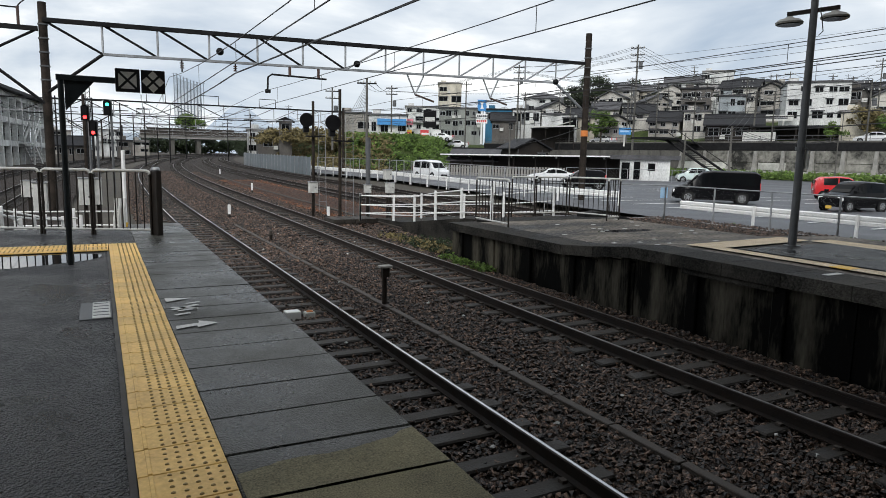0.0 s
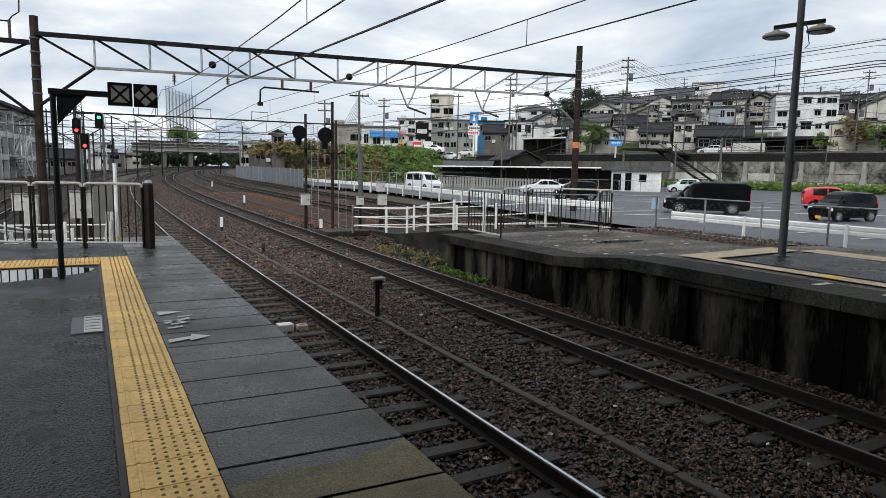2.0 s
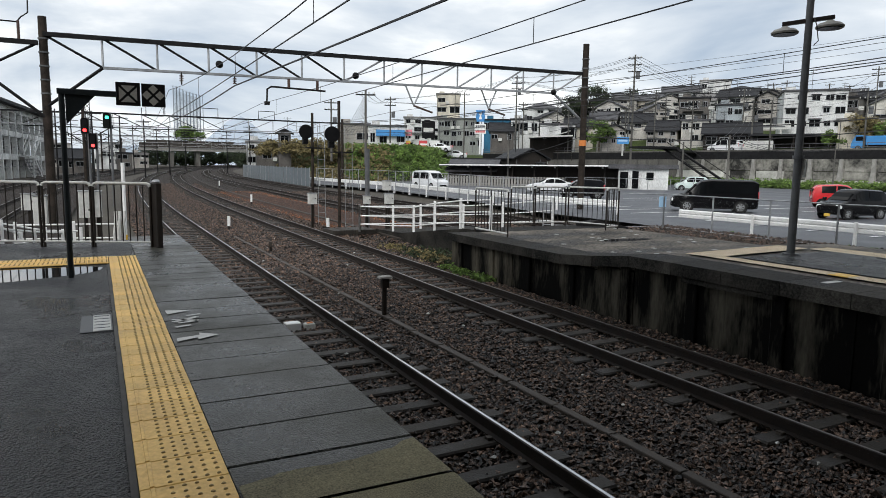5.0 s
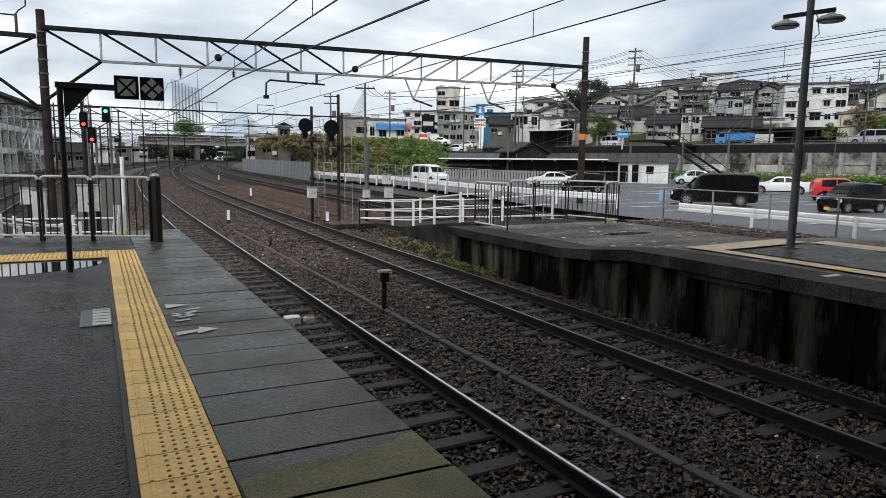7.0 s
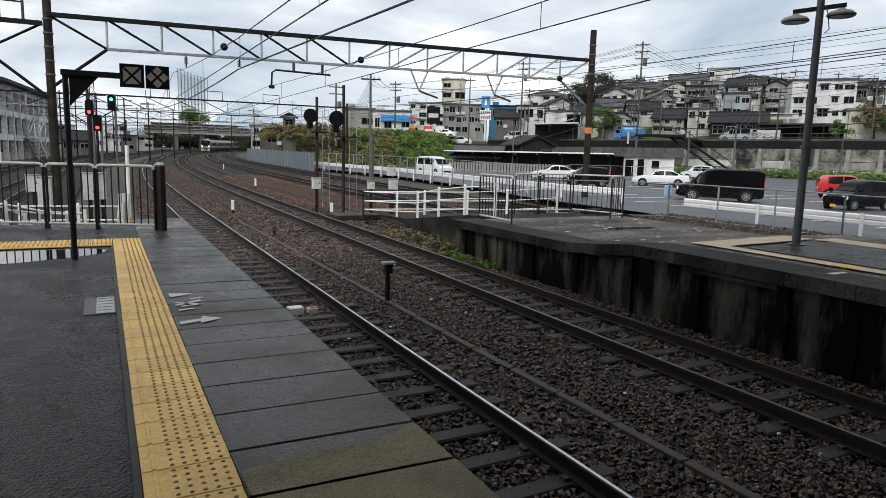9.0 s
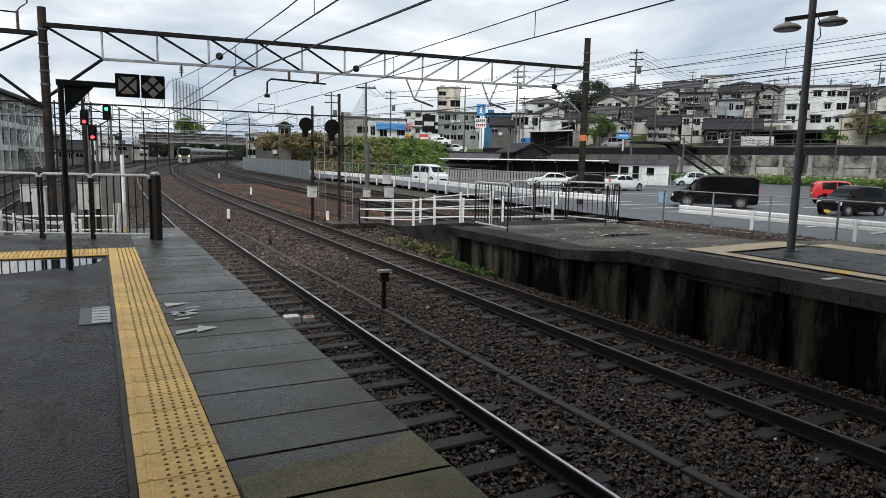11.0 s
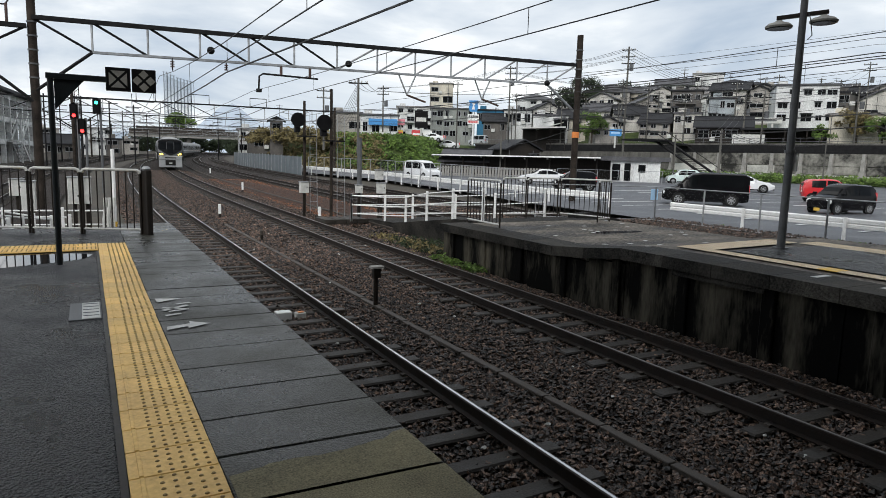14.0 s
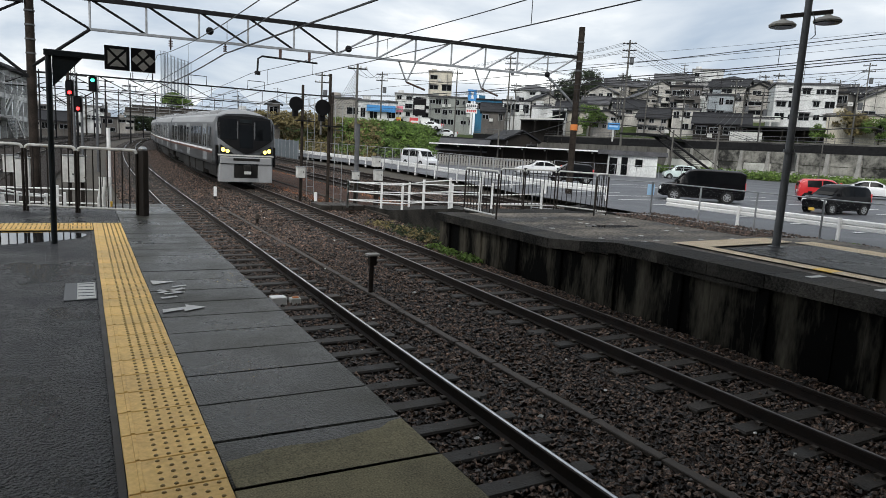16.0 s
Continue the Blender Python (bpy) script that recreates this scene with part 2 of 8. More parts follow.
CARBLACK, CARRED = paint("car_black", (0.005, 0.005, 0.006)), paint("car_red", (0.55, 0.03, 0.035))
CARWHITE, CARSILVER = paint("car_white", (0.74, 0.75, 0.76)), paint("car_silver", (0.40, 0.42, 0.44), (0.25, 0.35))
CARBLUE = paint("truck_blue", (0.06, 0.27, 0.60))
CARMINT = paint("car_pale_mint", (0.60, 0.70, 0.68))
HWALLS = [pbr("house_wall", tuple(v * 0.52 for v in c), tuple(v * 1.2 for v in c), 0.5, (0.7, 0.9), bump=0.1, fine=8, stretch=(1, 1, 0.4)) for c in (
    (0.66, 0.67, 0.66), (0.54, 0.52, 0.48), (0.36, 0.34, 0.31), (0.13, 0.12, 0.11), (0.58, 0.54, 0.45), (0.022, 0.018, 0.015), (0.36, 0.40, 0.42),
    (0.035, 0.15, 0.26), (0.26, 0.275, 0.255))]
HROOFS = [pbr("house_roof", tuple(v * 0.6 for v in c), tuple(v * 1.6 for v in c), 0.8, (0.5, 0.8), bump=0.4, fine=5, depth=0.05, spec=0.15) for c in (
    (0.022, 0.0225, 0.025), (0.075, 0.075, 0.08), (0.18, 0.175, 0.17), (0.08, 0.055, 0.045), (0.05, 0.16, 0.42))]


# ---- shapes ----
class Geo:
    """Collects vertices and faces of one mesh."""

    def __init__(self):
        self.v, self.f, self.k = [], [], []

    def add(self, vs, fs, m=None, k=0):
        o = len(self.v)
        self.v += [tuple(m @ Vector(p)) for p in vs] if m else [tuple(p) for p in vs]
        self.f += [tuple(i + o for i in q) for q in fs]
        self.k += [k] * len(fs)
        return self

    def box(self, x0, y0, z0, x1, y1, z1, m=None, c=0.0, k=0):
        """A box between two corners; c: chamfer."""
        if not c:
            vs = [(x, y, z) for z in (z0, z1) for y in (y0, y1) for x in (x0, x1)]
            fs = [(0, 2, 3, 1), (4, 5, 7, 6), (0, 1, 5, 4), (1, 3, 7, 5), (3, 2, 6, 7), (2, 0, 4, 6)]
            return self.add(vs, fs, m, k)
        ring = lambda e, z: [(x0 + e, y0, z), (x1 - e, y0, z), (x1, y0 + e, z), (x1, y1 - e, z), (x1 - e, y1, z), (x0 + e, y1, z),
                             (x0, y1 - e, z), (x0, y0 + e, z)]
        inner = lambda z: [(x0 + c, y0 + c, z), (x1 - c, y0 + c, z), (x1 - c, y0 + c, z), (x1 - c, y1 - c, z), (x1 - c, y1 - c, z),
                           (x0 + c, y1 - c, z), (x0 + c, y1 - c, z), (x0 + c, y0 + c, z)]
        vs = ring(c, z0) + ring(c, z1 - c) + inner(z1)
        fs = [tuple(range(7, -1, -1)), (16, 17, 19, 21)]
        for a in (0, 8):
            for i in range(8):
                j = (i + 1) % 8
                if a == 8 and i % 2:
                    fs.append((a + i, a + j, a + 8 + i)) if i != 7 else fs.append((a + i, a + j, a + 8 + j))
                else:
                    fs.append((a + i, a + j, a + 8 + j, a + 8 + i))
        return self.add(vs, fs, m, k)

    def cyl(self, p, q, r0, r1=None, n=10, caps=True, k=0):
        p, q = Vector(p), Vector(q)
        r1 = r0 if r1 is None else r1
        w = (q - p).normalized()
        u = w.orthogonal().normalized()
        t = w.cross(u)
        ang = [2 * math.pi * i / n for i in range(n)]
        vs = [p + (u * math.cos(a) + t * math.sin(a)) * r0 for a in ang] + [q + (u * math.cos(a) + t * math.sin(a)) * r1 for a in ang]
        fs = [(i, (i + 1) % n, n + (i + 1) % n, n + i) for i in range(n)]
        if caps:
            fs += [tuple(range(n - 1, -1, -1)), tuple(range(n, 2 * n))]
        return self.add(vs, fs, k=k)

    def tube(self, pts, r, n=6, k=0):
        pts = [Vector(p) for p in pts]
        rings, u = [], None
        for i, p in enumerate(pts):
            w = (pts[min(i + 1, len(pts) - 1)] - pts[max(i - 1, 0)]).normalized()
            u = w.orthogonal().normalized() if u is None else (u - w * u.dot(w)).normalized()
            t = w.cross(u)
            rings.append([p + (u * math.cos(2 * math.pi * j / n) + t * math.sin(2 * math.pi * j / n)) * r for j in range(n)])
        return self.loft(rings, k=k)

    def prism(self, poly, a, b, m=None, k=0):
        """A polygon in the x-z plane, drawn out from y = a to y = b."""
        n = len(poly)
        vs = [(x, a, z) for x, z in poly] + [(x, b, z) for x, z in poly]
        fs = [tuple(range(n)), tuple(range(2 * n - 1, n - 1, -1))] + [(i, n + i, n + (i + 1) % n, (i + 1) % n) for i in range(n)]
        return self.add(vs, fs, m, k)

    def loft(self, rings, m=None, close=True, k=0):
        n = len(rings[0])
        vs = [p for r in rings for p in r]
        fs = [(a * n + i, a * n + (i + 1) % n, (a + 1) * n + (i + 1) % n, (a + 1) * n + i) for a in range(len(rings) - 1) for i in range(n)]
        if close:
            fs += [tuple(range(n - 1, -1, -1)), tuple((len(rings) - 1) * n + i for i in range(n))]
        return self.add(vs, fs, m, k)

    def ball(self, c, r, n=8, sz=1.0, k=0):
        rings = []
        for i in range(1, n // 2 + 1):
            a = math.pi * i / (n // 2 + 1)
            rings.append([(c[0] + r * math.sin(a) * math.cos(2 * math.pi * j / n), c[1] + r * math.sin(a) * math.sin(2 * math.pi * j / n),
                           c[2] - r * sz * math.cos(a)) for j in range(n)])
        return self.loft(rings, k=k)

    def leaves(self, c, r, count, size, rng, squash=0.8, k=0):
        """Small bent leaf sprays scattered through an uneven clump."""
        for _ in range(count):
            d = Vector((rng.gauss(0, 1), rng.gauss(0, 1), rng.gauss(0, 1))).normalized() * r * (0.45 + 0.55 * rng.random())
            p = Vector(c) + Vector((d.x, d.y, d.z * squash))
            u = Vector((rng.gauss(0, 1), rng.gauss(0, 1), rng.gauss(0, 1))).normalized()
            w = u.orthogonal().normalized()
            s = size * (0.6 + 0.8 * rng.random())
            t = u.cross(w) * s * 0.3
            self.add([p - u * s, p + w * s * 0.5 + t, p + u * s, p - w * s * 0.5 + t], [(0, 1, 2), (0, 2, 3)], k=k)
        return self

    def mesh(self, name, mats, smooth=False):
        me = bpy.data.meshes.new(name)
        me.from_pydata(self.v, [], self.f)
        for m in mats if isinstance(mats, (list, tuple)) else [mats]:
            me.materials.append(m)
        if any(self.k):
            me.polygons.foreach_set("material_index", self.k)
        bm = bmesh.new()
        bm.from_mesh(me)
        if len(self.f) < 60000:
            bmesh.ops.recalc_face_normals(bm, faces=bm.faces)
        bm.to_mesh(me)
        bm.free()
        if smooth:
            me.shade_smooth()
            me.set_sharp_from_angle(angle=radians(38))
        me.update()
        return me


def thing(name, geo=None, mats=None, label="", category="", group="", kind="", at=None, smooth=False):
    """A top-level object: a mesh, or an Empty when geo is None."""
    ob = new(name, geo.mesh(name, mats, smooth) if geo else None)
    if at is not None:
        ob.matrix_world = at
    return tagged(ob, label, category, group, kind)


def part(name, geo, mats, parent, label="", at=None, smooth=False):
    ob = new(name, geo.mesh(name, mats, smooth))
    ob.parent = parent
    if at is not None:
        ob.matrix_basis = at
    return tagged(ob, label)


def again(name, data, parent, at, label=""):
    """One more piece on shared mesh data."""
    ob = new(name, data)
    ob.parent = parent
    ob.matrix_basis = at
    return tagged(ob, label)


def polar(az, dist):
    """Place at a bearing (degrees right of the platform's line) and a distance."""
    return dist * math.sin(radians(az)), dist * math.cos(radians(az))


def level(x, y):
    """Rail level: the line climbs gently away from the station."""
    return -1.1 + 0.0085 * max(0.0, min(math.hypot(x, y), 420.0) - 8.0)


def centre(x0, y0, y, r=770.0):
    """Centre line of a track: straight, then a right-hand curve. Returns x and the heading's slope."""
    e = max(0.0, y - y0)
    e = min(e, r * 0.75)
    return x0 + r - math.sqrt(r * r - e * e), e / math.sqrt(r * r - e * e)


def smoothstep(a, b, x):
    t = min(1.0, max(0.0, (x - a) / (b - a)))
    return t * t * (3 - 2 * t)


# ---- ground ----
PLATEAU = [(25, 118), (22.9, 106), (29.5, 90), (46, 87), (60, 97), (68, 110), (72, 100), (88, 40), (104, -20), (160, -90), (2600, -90), (2600, 1200),
           (420, 520), (190, 400), (95, 290), (60, 215), (40, 160)]


def inside(x, y, poly):
    hit = False
    for (ax, ay), (bx, by) in zip(poly, poly[1:] + poly[:1]):
        if (ay > y) != (by > y) and x < (bx - ax) * (y - ay) / (by - ay) + ax:
            hit = not hit
    return hit


def rim(x, y, poly):
    best = 1e9
    for (ax, ay), (bx, by) in zip(poly, poly[1:] + poly[:1]):
        dx, dy = bx - ax, by - ay
        t = max(0.0, min(1.0, ((x - ax) * dx + (y - ay) * dy) / (dx * dx + dy * dy)))
        best = min(best, math.hypot(x - ax - t * dx, y - ay - t * dy))
    return best


def land(x, y):
    """Height of the open ground: the track bed's level, the raised terrace and the hill behind it."""
    base = level(x, y) - 0.36
    if x > 20 and inside(x, y, PLATEAU):
        e = rim(x, y, PLATEAU)
        d = math.hypot(x, y)
        az = math.degrees(math.atan2(x, y))
        hill = smoothstep(33, 42, az) * 0.15 * max(0.0, d - 108) * (1 - smoothstep(260, 420, d) * 0.6)
        base = base + (4.55 - base) * smoothstep(0, 8.5, e) + hill * smoothstep(4, 14, e)
    return base


g = Geo()
radii = [0.0]
step = 1.5
while radii[-1] < 3600:
    radii.append(radii[-1] + step)
    step = max(1.5, radii[-1] * 0.035)
turns = [-180 + 6 * i for i in range(28)] + [-12 + 0.75 * i for i in range(112)] + [72 + 6 * i for i in range(18)]
for r in radii[1:]:
    for a in turns:
        x, y = polar(a, r)
        g.v.append((x, y, land(x, y)))
n = len(turns)
for i in range(len(radii) - 2):
    for j in range(n):
        g.f.append((i * n + j, i * n + (j + 1) % n, (i + 1) * n + (j + 1) % n, (i + 1) * n + j))
        x, y = polar(turns[j], radii[i + 1])
        g.k.append(1 if x > 20 and inside(x, y, PLATEAU) else 0)
g.f.append(tuple(range(n)))
g.k.append(0)
thing("ground", g, [DIRT, GRASSY], "brown earth and green verge around the railway", "ground", kind="structure", smooth=True)

# car park and road: a sheet of asphalt at rail level
g = Geo()
lot = [(21.9, -30), (22.2, 31), (24.6, 44), (25.6, 60), (23.6, 76), (22.6, 100), (24.0, 101), (30.5, 88.5), (46, 85.5), (60, 95), (67, 107), (70.5, 100), (86.5, 40), (98, -6), (98, -30)]
ys = [-30 + 137 * i / 70 for i in range(71)]


def crossing(poly, y):
    xs = sorted((bx - ax) * (y - ay) / (by - ay) + ax for (ax, ay), (bx, by) in zip(poly, poly[1:] + poly[:1]) if (ay > y) != (by > y))
    return xs


for ya, yb in zip(ys, ys[1:]):
    xa, xb = crossing(lot, ya + 0.001), crossing(lot, yb - 0.001)
    for k in range(0, min(len(xa), len(xb)) - 1, 2):
        for i in range(24):
            q = [(xa[k] + (xa[k + 1] - xa[k]) * s / 24, ya) for s in (i, i + 1)] + [(xb[k] + (xb[k + 1] - xb[k]) * s / 24, yb) for s in (i + 1, i)]
            g.add([(x, y, level(x, y)) for x, y in q], [(0, 1, 2, 3)])
thing("road", g, LOT, "damp grey asphalt of the road and car park", "road", kind="structure")

# white bay lines on the car park
bays = thing("bay_markings", None, label="white painted parking bay lines on the asphalt", category="road marking", kind="structure")
for row, (x0, x1) in enumerate(((26.5, 31.5), (38.0, 43.0))):
    for i in range(12):
        y = 12 + 2.6 * i
        z = max(level(x0, y), level(x1, y)) + 0.012
        part("bay_line", Geo().box(x0, y, z - 0.008, x1, y + 0.12, z), WHITE, bays)


# ---- tracks ----
RAIL = [(-0.014, 0.001), (0.018, 0.001), (0.033, -0.003), (0.033, -0.035), (0.010, -0.045), (0.010, -0.125), (0.062, -0.140), (0.062, -0.153), (-0.062, -0.153),
        (-0.062, -0.140), (-0.010, -0.125), (-0.010, -0.045), (-0.033, -0.035), (-0.033, -0.003)]
SLEEPERMESH = Geo().box(-1.0, -0.11, -0.19, 1.0, 0.11, 0.0, c=0.02).mesh("sleeper", SLEEPER)


def along(x0, y0, y, off=0.0):
    x, s = centre(x0, y0, y)
    k = 1 / math.hypot(1, s)
    px, py = x + off * k, y - off * s * k
    return px, py, level(px, py), math.degrees(math.atan(s))


def stations(a, b, y0):
    out = [a]
    while out[-1] < b:
        out.append(out[-1] + (2.0 if out[-1] < 70 else 5.0))
    return out


def track(x0, y0, a, b, top, label, pieces_to, shine):
    tr = thing("track", None, label=label, category="railway track", group="railway tracks", kind="structure")
    for side in (-0.567, 0.567):
        rings = []
        for y in stations(a, b, y0):
            x, yy, z, h = along(x0, y0, y, side)
            m = pose(x, yy, z, 0, 0, -h)
            rings.append([tuple(m @ Vector((p, 0, q))) for p, q in RAIL])
        geo = Geo().loft(rings)
        n = len(RAIL)
        for i, f in enumerate(geo.f[:-2]):
            geo.k[i] = 1 if i % n == 0 else 0
        part("rail", geo, [RAILSIDE, top], tr, shine)
    far = Geo()
    clips = Geo()
    y, i = a + 0.3, 0
    while y < b:
        x, yy, z, h = along(x0, y0, y)
        m = pose(x, yy, z - 0.155, 0, 0, -h + random.uniform(-1, 1))
        if y < pieces_to:
            again("sleeper", SLEEPERMESH, tr, m)
            for s in (-0.567, 0.567):
                for e in (-0.10, 0.10):
                    clips.box(s + e - 0.028, -0.035, 0, s + e + 0.028, 0.035, 0.03, m)
        elif y < 190:
            far.box(-1.0, -0.11, -0.1, 1.0, 0.11, 0.0, m)
        y += 0.62
    if clips.v:
        tagged(part("rail_clips", clips, TROUGH, tr), kind="stuff")
    if far.v:
        tagged(part("far_sleepers", far, SLEEPER, tr), kind="stuff")
    return tr


track(2.975, 30, -6, 430, RAILTOP, "bright worn rails on dark sleepers beside the near platform", 42, "polished rail head")
track(6.99, 32, -6, 430, DULLTOP, "darker rails and sleepers beside the far platform", 42, "")
track(13.9, 47, 20, 430, DULLTOP, "dull side track behind the far platform's end", 0, "")
track(18.6, 55, 20, 430, DULLTOP, "dull outer side track along the fence", 0, "")
track(-4.3, 30, -6, 430, DULLTOP, "dark rails on the platform's other side", 0, "")
track(-8.3, 30, 10, 430, DULLTOP, "outermost dark rails on the other side", 0, "")

# ballast bed under each pair of tracks
rng = random.Random(4)
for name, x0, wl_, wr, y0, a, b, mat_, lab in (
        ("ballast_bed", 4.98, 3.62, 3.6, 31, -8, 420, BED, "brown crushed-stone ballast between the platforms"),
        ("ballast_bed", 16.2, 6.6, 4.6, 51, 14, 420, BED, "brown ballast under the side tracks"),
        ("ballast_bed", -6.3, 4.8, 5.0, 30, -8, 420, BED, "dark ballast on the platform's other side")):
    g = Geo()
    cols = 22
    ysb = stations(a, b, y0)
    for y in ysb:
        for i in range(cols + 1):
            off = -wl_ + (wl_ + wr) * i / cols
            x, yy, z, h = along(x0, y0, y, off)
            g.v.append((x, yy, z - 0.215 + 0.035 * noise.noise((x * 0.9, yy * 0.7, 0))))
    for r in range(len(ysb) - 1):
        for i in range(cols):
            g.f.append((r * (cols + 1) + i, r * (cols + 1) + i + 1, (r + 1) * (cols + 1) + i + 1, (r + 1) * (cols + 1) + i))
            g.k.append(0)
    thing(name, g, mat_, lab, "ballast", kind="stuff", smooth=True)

# rust-stained stretch of ballast beside the side tracks
g = Geo()
for i in range(24):
    for j in range(5):
        y = 24 + 36 * i / 23
        w = 1.5 + 0.9 * math.sin(i / 23 * math.pi) + 0.2 * noise.noise((i * 0.7, 0, 0))
        off = 10.9 - w + 2 * w * j / 4
        g.v.append((off, y, level(off, y) - 0.17 + (0.03 if 0 < j < 4 else -0.05)))
for i in range(23):
    for j in range(4):
        g.f.append((i * 5 + j, i * 5 + j + 1, (i + 1) * 5 + j + 1, (i + 1) * 5 + j))
        g.k.append(0)
thing("rusty_ballast_strip", g, RUSTBED, "orange rust-stained ballast beside the tracks", "ballast", kind="stuff", smooth=True)


def pebble(rng, r):
    """One angular stone of eight faces."""
    vs = [(rng.uniform(0.7, 1.2) * r, 0, 0), (0, rng.uniform(0.6, 1.1) * r, 0), (-rng.uniform(0.7, 1.2) * r, rng.uniform(-0.3, 0.3) * r, 0),
          (0, -rng.uniform(0.6, 1.1) * r, 0), (rng.uniform(-0.3, 0.3) * r, 0, rng.uniform(0.4, 0.8) * r), (0, 0, -0.6 * r)]
    return vs, [(0, 1, 4), (1, 2, 4), (2, 3, 4), (3, 0, 4), (1, 0, 5), (2, 1, 5), (3, 2, 5), (0, 3, 5)]


def stones(name, x0, x1, y0, y1, count, size, label, near, stone=STONE, lift=0.0):
    shapes = [pebble(rng, 1.0) for _ in range(40)]
    base = np.array([s[0] for s in shapes])
    faces = np.array(shapes[0][1])
    rg = np.random.default_rng(7)
    u = rg.random(count)
    yy = y0 + (y1 - y0) * (u ** near)
    xx = x0 + (x1 - x0) * rg.random(count)
    pick = rg.integers(0, 40, count)
    ang = rg.random(count) * 2 * np.pi
    tilt = rg.normal(0, 0.5, count)
    s = size * (0.6 + 0.8 * rg.random(count))
    p = base[pick] * s[:, None, None]
    ct, st = np.cos(tilt)[:, None], np.sin(tilt)[:, None]
    p = np.stack([p[..., 0], p[..., 1] * ct - p[..., 2] * st, p[..., 1] * st + p[..., 2] * ct], -1)
    ca, sa = np.cos(ang)[:, None], np.sin(ang)[:, None]
    p = np.stack([p[..., 0] * ca - p[..., 1] * sa, p[..., 0] * sa + p[..., 1] * ca, p[..., 2]], -1)
    shift = np.where(yy > 31, 769.99 - np.sqrt(770.0 ** 2 - np.clip(yy - 31, 0, None) ** 2), 0)
    wx = xx + shift
    z = -1.1 + 0.0085 * np.clip(np.hypot(wx, yy) - 8, 0, None) - 0.20 + lift + rg.normal(0, 0.014, count)
    p += np.stack([wx, yy, z], -1)[:, None, :]
    f = (faces[None] + (np.arange(count) * 6)[:, None, None]).reshape(-1, 3)
    me = bpy.data.meshes.new(name)
    me.from_pydata(p.reshape(-1, 3).tolist(), [], f.tolist())
    me.materials.append(stone)
    tagged(new(name, me), label, "ballast", kind="stuff")


stones("ballast_stones", 1.75, 8.5, 1.5, 17, 62000, 0.036, "loose angular brown ballast stones around the sleepers", 1.25)
stones("ballast_stones", 1.2, 8.8, 16.5, 84, 52000, 0.055, "loose brown ballast stones farther along the line", 1.75)

stones("rusty_stones", 9.0, 12.8, 25, 62, 15000, 0.055, "orange rust-stained ballast stones beside the tracks", 1.2, RUSTSTONE)
stones("ballast_stones", 8.9, 20.5, 17, 62, 30000, 0.055, "brown ballast stones around the side tracks", 1.3)

# a few pale stones and scraps of litter in the ballast
rgl = random.Random(31)
scraps = Geo()
for _ in range(46):
    x, y = rgl.uniform(2.0, 8.2), 2.5 + 26 * rgl.random() ** 1.4
    vs, fs = pebble(rgl, rgl.uniform(0.02, 0.045))
    scraps.add([(x + a, y + b, level(x, y) - 0.165 + c) for a, b, c in vs], fs)
thing("pale_scraps", scraps, OFFWHITE, "scattered pale stones and litter in the ballast", "litter", kind="stuff")

# gravel margin between the far platform and the road
g = Geo()
for i in range(14):
    for j in range(9):
        x, y = 14.3 + 7.9 * j / 8, -6 + 27 * i / 13
        g.v.append((x, y, level(x, y) + 0.06 + 0.06 * noise.noise((x, y, 0))))
for i in range(13):
    for j in range(8):
        g.f.append((i * 9 + j, i * 9 + j + 1, (i + 1) * 9 + j + 1, (i + 1) * 9 + j))
        g.k.append(0)
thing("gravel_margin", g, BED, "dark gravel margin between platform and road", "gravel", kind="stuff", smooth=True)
stones("gravel_stones", 14.4, 22.3, 2, 21, 15000, 0.05, "dark loose gravel along the fence", 1.0, lift=0.29)

# concrete cable trough lids between the two tracks
trough = thing("cable_trough", None, label="narrow grey concrete cable trough along the ballast", category="cable trough", kind="structure")
lid = Geo().box(-0.055, -0.474, -0.05, 0.055, 0.474, 0.0, c=0.008).mesh("lid", TROUGH)
for i in range(24):
    y = 2.6 + 0.96 * i
    again("lid", lid, trough, pose(4.72 - 0.012 * (y - 2.6) + random.uniform(-0.008, 0.008), y, level(4.6, y) - 0.145, 0, 0, 0.7 + random.uniform(-0.5, 0.5)))
duct = thing("cable_duct", Geo().tube([along(9.9, 36, y, 0)[:2] + (along(9.9, 36, y)[2] - 0.12,) for y in range(22, 118, 4)], 0.07, 6), TROUGH,
             "thin brown cable duct laid on the ballast", "cable duct")


# ---- near platform ----
near = thing("platform_near", None, label="wet asphalt railway platform with concrete edge slabs", category="platform", kind="structure")
g = Geo().box(-2.85, -14, -1.5, 0.085, 14.6, -0.012, k=0)
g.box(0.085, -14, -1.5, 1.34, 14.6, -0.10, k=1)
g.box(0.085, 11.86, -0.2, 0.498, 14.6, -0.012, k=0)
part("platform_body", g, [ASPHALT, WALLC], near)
kerb = Geo().box(0.068, -6, -0.05, 0.10, 11.0, 0.004)
part("strip_border", kerb, BROWN, near)
SKEW = Matrix(((1, 0, 0, 0), (-0.030, 1, 0, 0.012), (0, 0, 1, 0), (0, 0, 0, 1)))
slab = Geo().box(0.0, -0.2440, -0.10, 1.01, 0.2440, 0.0, SKEW, c=0.007).mesh("edge_slab", SLAB)
dry = Geo().box(0.0, -0.2440, -0.10, 1.01, 0.2440, 0.0, SKEW, c=0.007).mesh("edge_slab", DRY)
